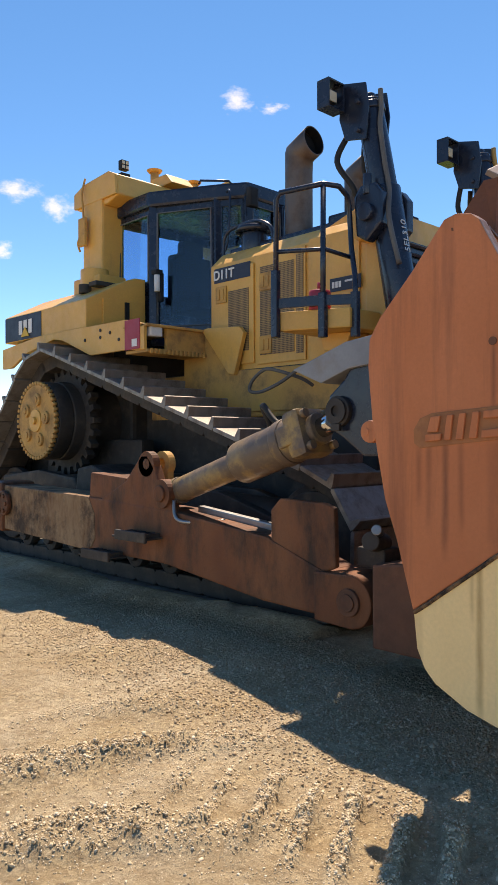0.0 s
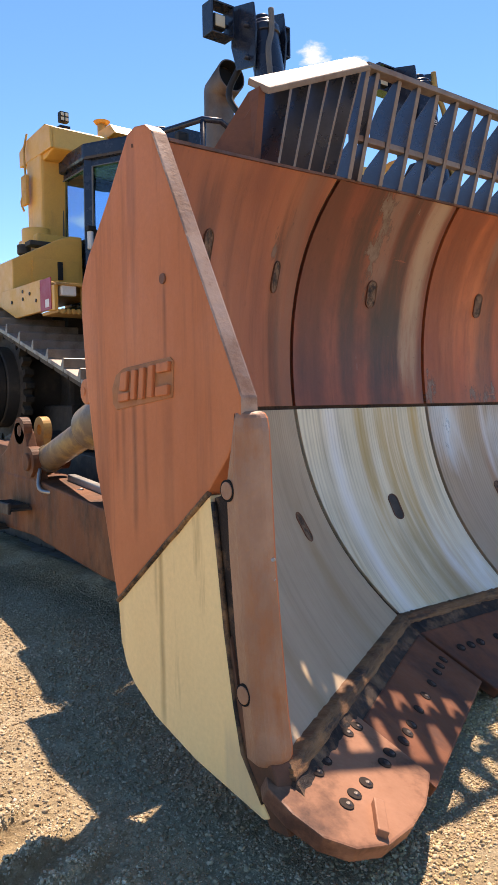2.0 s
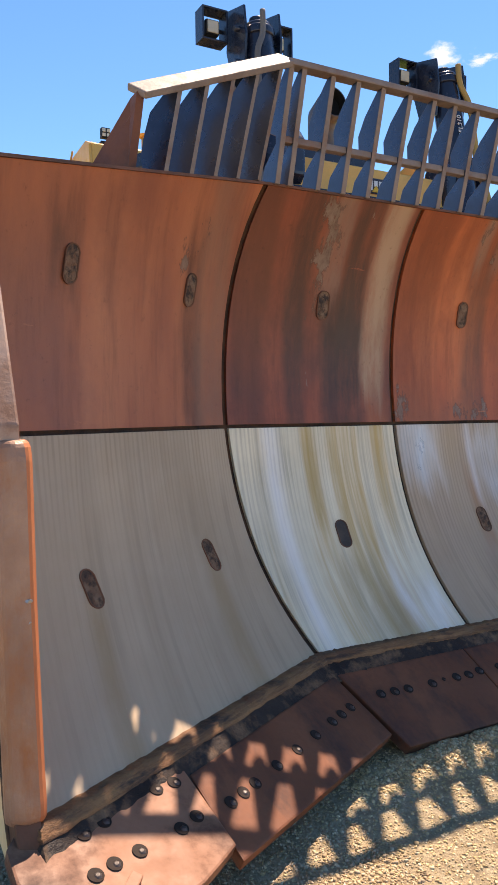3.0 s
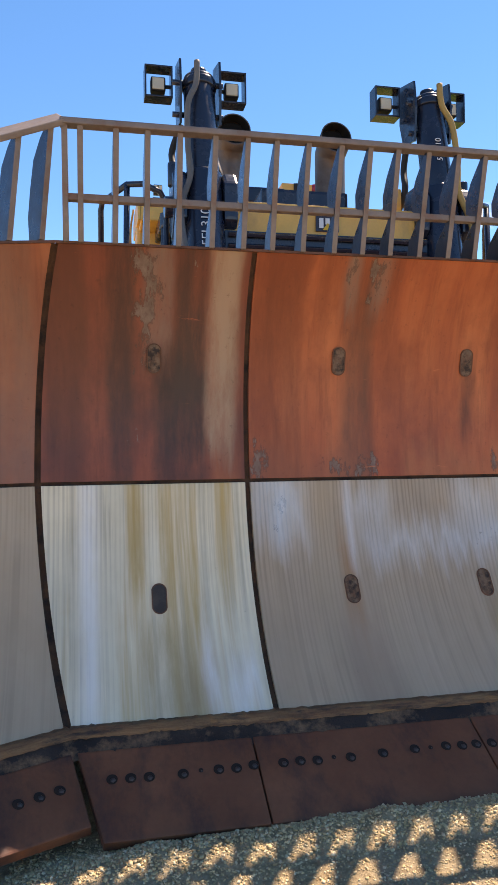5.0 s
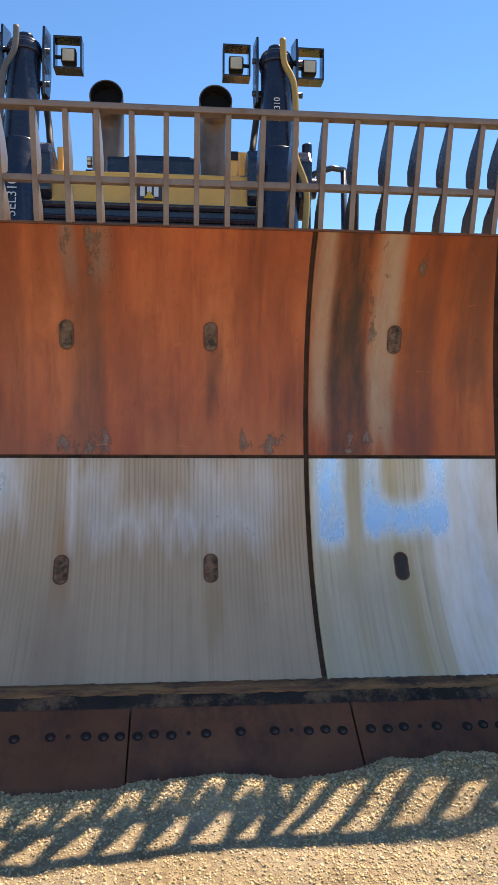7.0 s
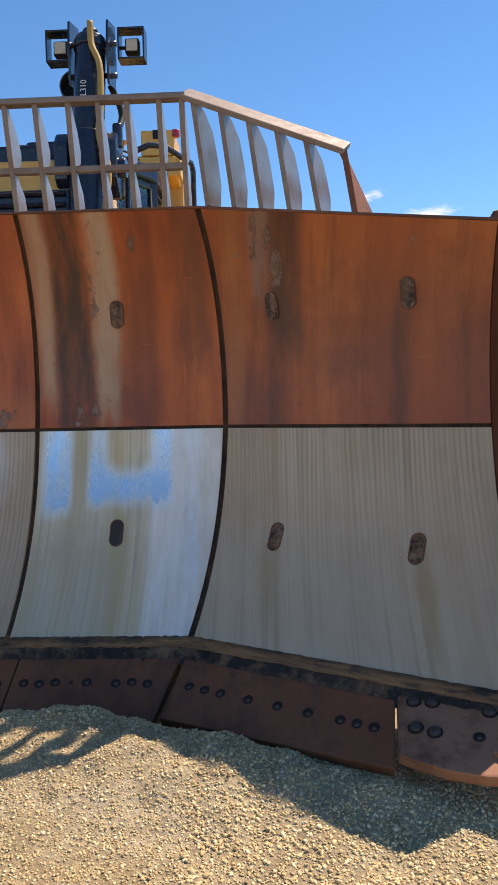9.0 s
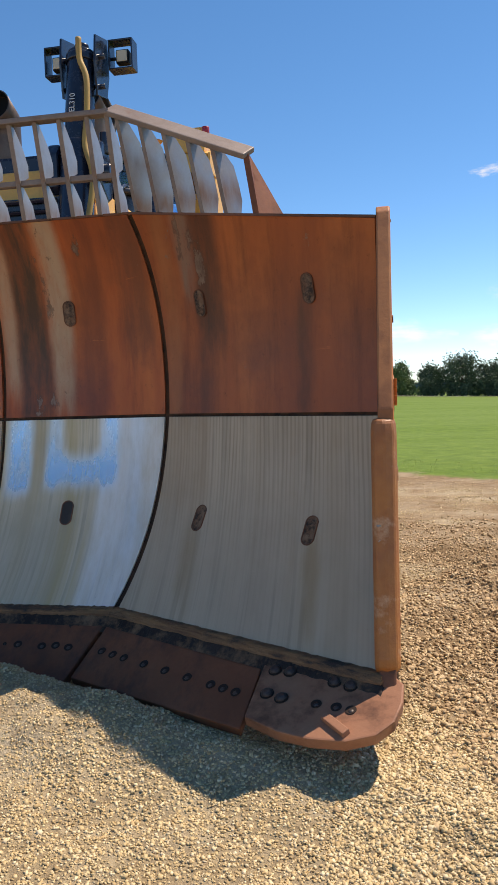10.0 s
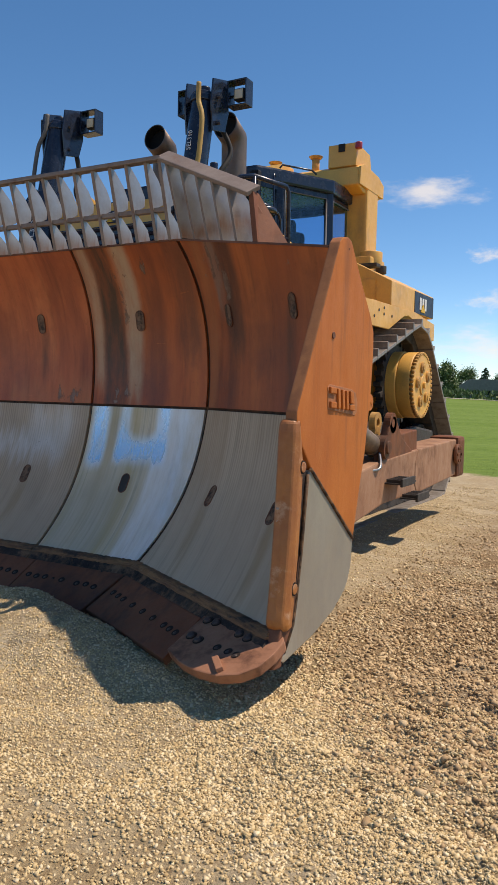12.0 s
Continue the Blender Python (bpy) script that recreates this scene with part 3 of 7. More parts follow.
def letters(name, body, size, m, material, parent, thick=0.004, label=""):
    cu = bpy.data.curves.new(name, "FONT")
    cu.body, cu.size, cu.extrude, cu.align_x, cu.align_y = body, size, thick, "CENTER", "CENTER"
    cu.offset = size * 0.02 if thick > 0.003 else -size * 0.008
    tmp = bpy.data.objects.new(name, cu)
    scene.collection.objects.link(tmp)
    dg = bpy.context.evaluated_depsgraph_get()
    me = bpy.data.meshes.new_from_object(tmp.evaluated_get(dg))
    bpy.data.objects.remove(tmp)
    me.materials.clear()
    me.materials.append(material)
    me.transform(m)
    return part(name, me, material, parent, label)


def BM():
    return bmesh.new()


# ---- ground ----
def bumpy(x, y, s, seed=0.0):
    return noise.noise(Vector((x * s + seed, y * s - seed, seed)))


HEAPS = [(0.30, -1.05, 0.30, 0.13, 0.085), (1.18, -1.05, 0.42, 0.22, 0.13), (-0.55, -1.02, 0.5, 0.10, 0.05), (1.75, -1.32, 0.55, 0.30, 0.16), (-1.3, -1.05, 0.4, 0.12, 0.04), (2.5, -1.45, 0.5, 0.2, 0.05)]


def lug_print(x, y):
    """How far a place lies in the tyre's print, and how high its lug stands there."""
    a, c = (x + 3.74) * 0.24 - (y + 0.62) * 0.97, (x + 3.74) * 0.97 + (y + 0.62) * 0.24
    m = math.exp(-(c / 0.29) ** 4 - (a / 0.66) ** 4)
    if m <= 0.02:
        return 0.0, 0.0
    lug = math.sin(a * 36 + c * 11 + 1.3 * bumpy(x, y, 2.2)) + 0.8 * bumpy(x, y, 4.5, 2) - 0.1
    return m, max(0.0, min(1.0, 1.6 * lug))


def height(x, y):
    near = max(0.0, 1 - math.hypot(x, y - 1) / 30)
    h = -0.03 + 0.02 * bumpy(x, y, 0.45, 3.1) * (1 + 2 * near)
    h += near * (0.018 * bumpy(x, y, 2.1, 7.7) + 0.010 * bumpy(x, y, 6.5, 1.3) + 0.005 * bumpy(x, y, 17, 5.3))
    for cx, cy, rx, ry, top in HEAPS:
        d = ((x - cx) / rx) ** 2 + ((y - cy) / ry) ** 2
        if d < 6:
            h += top * math.exp(-d) * (1 + 0.25 * bumpy(x, y, 9, 2.2))
    h += 0.032 * math.exp(-((x + 0.1) / 1.35) ** 4 - ((y + 1.2) / 0.55) ** 4)
    if -2.5 < x < -1.2 and 1.0 < y < 6.8:
        h += 0.06 * math.exp(-((x + 1.86) / 0.17) ** 2) * (1 + 0.5 * bumpy(x, y, 5, 3))
    # lug prints of a tyre in dried mud west of the blade
    m, lug = lug_print(x, y)
    if m > 0.02:
        crumb = abs(bumpy(x, y, 13, 4)) + 0.6 * abs(bumpy(x, y, 27, 8))
        h += m * (0.056 * lug * (0.62 + 0.75 * crumb) + 0.016 * bumpy(x, y, 6, 2) - 0.02)
    # torn-up dirt round about them
    w = math.exp(-((x + 4.15) / 0.75) ** 4 - ((y - 0.25) / 0.75) ** 4)
    if w > 0.02:
        bank = max(0.0, math.sin((x + 4.1) * 5.2 + (y - 0.3) * 9.5 + 2.0 * bumpy(x, y, 1.6, 3)))
        h += w * (0.030 * bank + bank * 0.046 * abs(bumpy(x, y, 9, 4)) + (0.5 + bank) * 0.032 * abs(bumpy(x, y, 19, 6)))
    # loose clods east of the blade
    c = math.exp(-((x - 4.6) / 1.3) ** 2 - ((y - 0.5) / 3.2) ** 2)
    if c > 0.02:
        h += c * (0.11 * max(0, bumpy(x, y, 2.6, 6)) + 0.065 * bumpy(x, y, 6, 11) + 0.05 * abs(bumpy(x, y, 12, 3)) + 0.03 * abs(bumpy(x, y, 25, 9)))
    if y > 12:
        k = min(1.0, (y - 12) / 95)
        h += k * k * (3 - 2 * k) * (0.38 - 0.03 * max(-30, min(30, x)))
    return h


def brown(x, y):
    """How far the gravel is covered by brown dirt, from 0 to 1."""
    near = -1.3 - 0.9 * max(0.0, min(1.0, (x - 3.2) / 0.6))
    if x < 2.6 or y < near:
        return 0.0
    zone = min(1.0, (x - 2.6) / 0.6) * min(1.0, (y - near) / 0.7)
    n = noise.noise(Vector((x * 0.55 + 3.0, y * 1.35, 4.2))) + 0.4 * bumpy(x, y, 3.2, 8) + 0.38
    return zone * max(0.0, min(1.0, (n + 0.12) / 0.3))


def spread(lo, hi, step, far):
    """Even steps from lo to hi, then growing ones out to far."""
    mid = list(np.arange(lo, hi + step / 2, step))
    up, k = [hi], step
    while up[-1] < far:
        k *= 1.16
        up.append(up[-1] + k)
    down, k = [lo], step
    while down[-1] > -far:
        k *= 1.16
        down.append(down[-1] - k)
    return down[:0:-1] + mid + up[1:]


def ground_material():
    m, t, s = nodes_of("gravel_and_grass")
    tc = t.nodes.new("ShaderNodeTexCoord")
    sep = t.nodes.new("ShaderNodeSeparateXYZ")
    t.links.new(tc.outputs["Object"], sep.inputs[0])
    cell = add(t, "ShaderNodeTexVoronoi", Scale=45.0)
    t.links.new(coords(t, (1, 1, 1)), cell.inputs["Vector"])
    stone = ramp(t, cell.outputs["Color"], [(0.1, (0.30, 0.21, 0.115)), (0.5, (0.46, 0.345, 0.19)), (0.9, (0.60, 0.475, 0.28))])
    dirt = ramp(t, noise_of(t, 3.5, 7, 0.7), [(0.35, (0.35, 0.272, 0.168)), (0.65, (0.54, 0.45, 0.305))])
    col = mixed(t, ramp(t, noise_of(t, 1.3, 6, 0.65), [(0.4, grey(0.15)), (0.62, grey(0.8))]), dirt, stone)
    cover = t.nodes.new("ShaderNodeAttribute")
    cover.attribute_name = "brown_dirt"
    earth = ramp(t, noise_of(t, 9, 7, 0.75), [(0.35, (0.17, 0.105, 0.052)), (0.65, (0.38, 0.255, 0.138))])
    col = mixed(t, cover.outputs["Fac"], col, earth)
    pale = t.nodes.new("ShaderNodeAttribute")
    pale.attribute_name = "pale_clay"
    clay = ramp(t, noise_of(t, 14, 7, 0.75), [(0.35, (0.36, 0.235, 0.12)), (0.58, (0.70, 0.57, 0.37))])
    col = mixed(t, pale.outputs["Fac"], col, clay)
    damp = ramp(t, noise_of(t, 0.8, 7, 0.68), [(0.52, grey(0)), (0.68, grey(0.4))])
    col = mixed(t, damp, col, (0.34, 0.23, 0.12))
    dry = ramp(t, noise_of(t, 1.1, 6, 0.62, (0.6, 1.5, 1)), [(0.46, grey(0)), (0.66, grey(0.48))])
    col = mixed(t, dry, col, (0.67, 0.58, 0.425))
    lump = noise_of(t, 17, 8, 0.75)
    col = mixed(t, ramp(t, lump, [(0.36, grey(0.6)), (0.54, grey(0))]), col, (0.22, 0.15, 0.08))
    grit = noise_of(t, 130, 4, 0.7)
    col = mixed(t, ramp(t, grit, [(0.40, grey(0.4)), (0.60, grey(0))]), col, (0.20, 0.14, 0.075))
    grass = ramp(t, noise_of(t, 2.5, 8, 0.75), [(0.3, (0.065, 0.120, 0.013)), (0.55, (0.122, 0.198, 0.022)), (0.75, (0.195, 0.245, 0.048))])
    mown = ramp(t, noise_of(t, 0.16, 4, 0.6, (0.25, 1.6, 1)), [(0.4, grey(0)), (0.6, grey(0.35))])
    grass = mixed(t, mown, grass, (0.175, 0.245, 0.058))
    # the lawn begins along a slanting line
    line = add(t, "ShaderNodeMath")
    line.operation = "MULTIPLY_ADD"
    t.links.new(sep.outputs[0], line.inputs[0])
    line.inputs[1].default_value = 0.72
    t.links.new(sep.outputs[1], line.inputs[2])
    ragged = add(t, "ShaderNodeMath")
    ragged.operation = "MULTIPLY_ADD"
    t.links.new(noise_of(t, 2.2, 6, 0.7), ragged.inputs[0])
    ragged.inputs[1].default_value = 1.6
    t.links.new(line.outputs[0], ragged.inputs[2])
    lawn = add(t, "ShaderNodeMapRange")
    t.links.new(ragged.outputs[0], lawn.inputs[0])
    lawn.inputs[1].default_value, lawn.inputs[2].default_value = 11.4, 11.8
    col = mixed(t, lawn.outputs[0], col, grass)
    t.links.new(col, s.inputs["Base Color"])
    s.inputs["Roughness"].default_value = 0.9
    s.inputs["Specular IOR Level"].default_value = 0.2
    rough = add(t, "ShaderNodeMath")
    rough.operation = "ADD"
    pebble = add(t, "ShaderNodeMath")
    pebble.operation = "MULTIPLY"
    t.links.new(cell.outputs["Distance"], pebble.inputs[0])
    pebble.inputs[1].default_value = 0.35
    t.links.new(pebble.outputs[0], rough.inputs[0])
    t.links.new(noise_of(t, 30, 8, 0.78), rough.inputs[1])
    bumped(t, s, rough.outputs[0], 0.9, 0.020)
    return m


def build_ground():
    xs, ys = spread(-5.4, 5.8, 0.022, 3500), spread(-2.4, 2.4, 0.022, 3500)
    verts = [(x, y, height(x, y)) for y in ys for x in xs]
    n = len(xs)
    faces = [(j * n + i, j * n + i + 1, (j + 1) * n + i + 1, (j + 1) * n + i) for j in range(len(ys) - 1) for i in range(n - 1)]
    me = bpy.data.meshes.new("ground")
    me.from_pydata(verts, [], faces)
    me.polygons.foreach_set("use_smooth", [True] * len(faces))
    at = me.attributes.new("brown_dirt", "FLOAT", "POINT")
    at.data.foreach_set("value", [brown(x, y) for x, y, z in verts])
    at = me.attributes.new("pale_clay", "FLOAT", "POINT")
    at.data.foreach_set("value", [m * (0.2 + 0.8 * g) for m, g in (lug_print(x, y) for x, y, z in verts)])
    me.materials.append(ground_material())
    return tagged(new("ground", me), "tan crushed gravel yard running out into green lawn", "ground", kind="structure")


build_ground()

# ---- bulldozer ----
dozer = tagged(new("bulldozer"), "large yellow crawler bulldozer with a rusty wide blade", "bulldozer")
blade = new("blade")
blade.parent = dozer
tagged(blade, "worn rust-orange blade with bare steel liner plates")

TURN = radians(29.5)
CW, SW, TW = math.cos(TURN), math.sin(TURN), math.tan(TURN / 2)
HINGE, PLATE_IN, WING_DROP = 1.85, 3.055, 0.235
CURVE = np.polyfit([0.265, 0.71, 1.25, 1.82, 2.34], [-0.575, -0.175, 0.0, -0.005, -0.245], 4)


def face_y(z):
    return float(np.polyval(CURVE, z))


def middle(x, q, z):
    return (x, -q, z)


def wing(sgn, f, q, z):
    """A point on a wing: f from 0 at the fold to 1 at the side plate, q metres ahead of the fold line."""
    x0 = fold(q, z)
    u = (PLATE_IN - x0) / CW * f
    return (sgn * (x0 + u * CW), -q - u * SW, z)


def fold(q, z=1.0):
    """Half the width of the straight middle; the fold closes in a little faster above the liners."""
    return HINGE - TW * q - 0.033 * max(0.0, z - 1.25)


def panel_rows(kind, z0, z1, off, gap, nz=14, nx=6):
    rows = []
    for i in range(nz + 1):
        row = []
        for j in range(nx + 1):
            f = j / nx
            top = z1 - (WING_DROP * f if kind in "ae" and z1 > 2 else 0)
            z = z0 + (top - z0) * i / nz
            q = -face_y(z) + off
            if kind in "bcd":
                e = fold(q, z) - gap
                lo, hi = {"b": (-e, -0.84 - gap), "c": (-0.84 + gap, 0.84 - gap), "d": (0.84 + gap, e)}[kind]
                row.append(middle(lo + (hi - lo) * f, q, z))
            else:
                row.append(wing(-1 if kind == "a" else 1, gap + (1 - gap) * f, q, z))
        rows.append(row)
    return rows


def back_of(kind, d):
    v = {"a": (SW * d, CW * d, 0), "e": (-SW * d, CW * d, 0)}.get(kind, (0, d, 0))
    if kind == "a":
        v = (-SW * d, CW * d, 0)
    if kind == "e":
        v = (SW * d, CW * d, 0)
    return lambda i, j: v


for kind in "abcde":
    bm = BM()
    sheet(bm, panel_rows(kind, 0.20, 2.335, -0.022, 0.0, 24, 4), back_of(kind, 0.06))
    part("moldboard", bm, SEAM, blade, "dark welded backing of the moldboard")
for kind in "abcde":
    bm = BM()
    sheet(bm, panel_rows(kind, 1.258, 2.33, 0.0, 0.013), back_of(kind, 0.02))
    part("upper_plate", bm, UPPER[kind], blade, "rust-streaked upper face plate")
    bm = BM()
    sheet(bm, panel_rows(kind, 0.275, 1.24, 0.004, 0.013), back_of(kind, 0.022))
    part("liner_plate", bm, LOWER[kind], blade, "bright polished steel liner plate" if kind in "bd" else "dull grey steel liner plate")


def oval(n, a, b):
    """A slot outline, 2a wide and 2b high, with round ends."""
    return [(a * math.cos(w), (b - a) * (1 if math.sin(w) >= 0 else -1) + a * math.sin(w)) for w in (2 * math.pi * (k + 0.5) / n for k in range(n))]


def slot(kind, x, z):
    """A long hole in a plate, with a raised worn rim and a dark floor."""
    q = -face_y(z) + 0.002
    sgn = -1 if x < 0 else 1
    if kind in "bcd":
        place, heading = Vector(middle(x, q, z)), 0.0
    else:
        x0 = fold(q, z)
        place = Vector((x, -q - (abs(x) - x0) * SW / CW, z))
        heading = -sgn * TURN
    lean = math.atan((face_y(z + 0.05) - face_y(z - 0.05)) / 0.1)
    m = Matrix.Translation(place) @ Matrix.Rotation(heading, 4, "Z") @ Matrix.Rotation(-lean, 4, "X")
    outer, inner = oval(16, 0.036, 0.074), oval(16, 0.031, 0.069)
    bm = BM()
    ring = [[bm.verts.new((p[0], d, p[1])) for p in o] for o, d in ((outer, 0.008), (outer, -0.0072), (inner, -0.0064), (inner, -0.0042))]
    for a, b in zip(ring, ring[1:]):
        for k in range(16):
            bm.faces.new((a[k], a[(k + 1) % 16], b[(k + 1) % 16], b[k]))
    bm.faces.new(ring[3]).material_index = 1
    bmesh.ops.recalc_face_normals(bm, faces=bm.faces)
    bmesh.ops.transform(bm, matrix=m, verts=bm.verts)
    part("slot", bm, [RUST_DARK, SLOT_RUST if z > 1.3 or kind in "ace" else DIRT_METAL], blade, "dark oblong slot in the plate")


for x, kind in ((-2.72, "a"), (-2.10, "a"), (-1.30, "b"), (-0.36, "c"), (0.35, "c"), (1.29, "d"), (2.11, "e"), (2.73, "e")):
    slot(kind, x, 1.85)
    slot(kind, x, 0.715)

OCHRE_WELD = surface("ochre_weld", (0.31, 0.158, 0.070), (0.145, 0.070, 0.038), (0.5, 0.8), scale=6, stretch=(0.5, 1, 12), grime=(0.05, 0.035, 0.028), grime_at=(0.50, 0.64), grime_scale=6, grime_stretch=(0.6, 1, 4), bump=0.8, bump_scale=60, bump_dist=0.008)
SCORCHED = surface("scorched_black_steel", (0.018, 0.014, 0.013), (0.050, 0.036, 0.029), (0.55, 0.85), scale=5, stretch=(1, 1, 1), grime=(0.20, 0.115, 0.065), grime_at=(0.48, 0.66), grime_scale=9, bump=0.8, bump_scale=45, bump_dist=0.01)
# layered weld over the cutting edges: an ochre ledge, then a scorched band
for kind in "abcde":
    def weld_row(q, z, seed):
        if kind in "bcd":
            e = fold(q)
            lo, hi = {"b": (-e, -0.84), "c": (-0.84, 0.84), "d": (0.84, e)}[kind]
            return [middle(lo + (hi - lo) * j / 60, q + 0.012 * bumpy(lo + j * 0.17, seed, 3, 2) + 0.006 * bumpy(j * 0.9, seed, 1.7, 4), z + 0.006 * bumpy(lo + j * 0.4, seed, 2, 7)) for j in range(61)]
        return [wing(-1 if kind == "a" else 1, j / 60, q + 0.007 * bumpy(j * 0.17, seed, 3, 5), z + 0.004 * bumpy(j * 0.4, seed, 2, 7)) for j in range(61)]
    for name, mat, label, rows in (
            ("weld_ledge", OCHRE_WELD, "ochre rusted weld ledge", ((0.572, 0.292), (0.589, 0.287), (0.592, 0.276), (0.602, 0.272), (0.605, 0.259))),
            ("weld_strip", SCORCHED, "scorched weld and packed dirt above the cutting edge", ((0.596, 0.262), (0.612, 0.246), (0.640, 0.222), (0.672, 0.20)))):
        bm = BM()
        sheet(bm, [weld_row(q, z, 1.3 * i) for i, (q, z) in enumerate(rows)], back_of(kind, 0.05))
        part(name, bm, mat, blade, label)

EDGE_TOP, EDGE_LOW = (0.645, 0.222), (0.995, 0.030)


def edge_piece(name, corners, material, label, thick=0.045):
    """A thick cutting-edge plate over four plan corners given as (point at top, point below) pairs."""
    bm = BM()
    top = [Vector(c) for c in corners]
    low = [v + Vector((0, 0.03, -thick)) for v in top]
    a, b = [bm.verts.new(v) for v in top], [bm.verts.new(v) for v in low]
    n = len(a)
    fs = [bm.faces.new(a), bm.faces.new(b[::-1])] + [bm.faces.new((a[i], b[i], b[(i + 1) % n], a[(i + 1) % n])) for i in range(n)]
    bmesh.ops.recalc_face_normals(bm, faces=fs)
    bmesh.ops.bevel(bm, geom=list({e for f in fs for e in f.edges}), offset=0.008, segments=2, profile=0.6, affect="EDGES")
    return part(name, bm, material, blade, label)


def bolt_mesh(r, h, proud):
    """A bolt on a dark disc for its countersink's shade, worn head sunk or proud."""
    bm = BM()
    rod(bm, (0, 0, -0.004), (0, 0, 0.0025), r * (1.12 if proud else 1.02), seg=16)
    for f in bm.faces:
        f.material_index = 1
    n = len(bm.faces)
    if proud:
        rod(bm, (0, 0, 0.0), (0, 0, h * 0.6), r * 0.92, r * 0.86, seg=12)
        rod(bm, (0, 0, h * 0.6), (0, 0, h), r * 0.86, r * 0.45, seg=12, bevel=0.003)
    else:
        rod(bm, (0.002, -0.004, 0.0), (0.001, -0.003, h), r * 0.66, r * 0.30, seg=6, bevel=0.0015)
    return made("edge_bolt", bm, [BOLT, HOLE])


# Flat disc colour standing for the shade inside a bolt hole.
HOLE = surface("bolt_hole_shade", (0.020, 0.013, 0.010), (0.040, 0.024, 0.018), (0.7, 0.9), bump=0.2)
BOLT = surface("worn_bolt_steel", (0.040, 0.030, 0.027), (0.085, 0.066, 0.058), (0.38, 0.6), metal=0.3, scale=40, bump=0.3)
EDGE_BOLT = bolt_mesh(0.021, 0.006, False)
BIG_BOLT = bolt_mesh(0.026, 0.018, True)
PLUG_HOLE = bolt_mesh(0.009, 0.003, False)


def bolt(mesh, place, normal):
    ob = part("edge_bolt", mesh, None, blade)
    ob.matrix_basis = Matrix.Translation(place) @ Vector(normal).to_track_quat("Z", "Y").to_matrix().to_4x4()


cuts = [None, -0.97, 0.0, 0.93, None]
for k in range(4):
    def ends(q, left):
        v = cuts[k] if left else cuts[k + 1]
        return v + (0.0025 if left else -0.0025) if v is not None else (-fold(q) + 0.01 if left else fold(q) - 0.01)
    (qt, zt), (ql, zl) = EDGE_TOP, EDGE_LOW
    edge_piece("cutting_edge", [middle(ends(qt, True), qt, zt), middle(ends(ql, True), ql, zl), middle(ends(ql, False), ql, zl), middle(ends(qt, False), qt, zt)],
               EDGE_STEEL, "brown rusty bolted cutting edge plate")
slope = Vector((0, -(zt - zl), ql - qt)).normalized()
for x in (0.035, 0.10, 0.17, 0.31, 0.45, 0.59, 0.73, 0.80, 0.87, 0.99, 1.06, 1.13, 1.27, 1.40, 1.47, 1.54):
    for s in (1, -1):
        f = 0.36 + 0.012 * math.sin(37 * x + s)
        bolt(EDGE_BOLT, middle(s * x, qt + (ql - qt) * f, zt + (zl - zt) * f + 0.001), slope)
for x in (0.24, 0.66, -0.24, -0.66, 1.20, -1.20):
    bolt(PLUG_HOLE, middle(x, qt + (ql - qt) * 0.35, zt + (zl - zt) * 0.35 + 0.0005), slope)
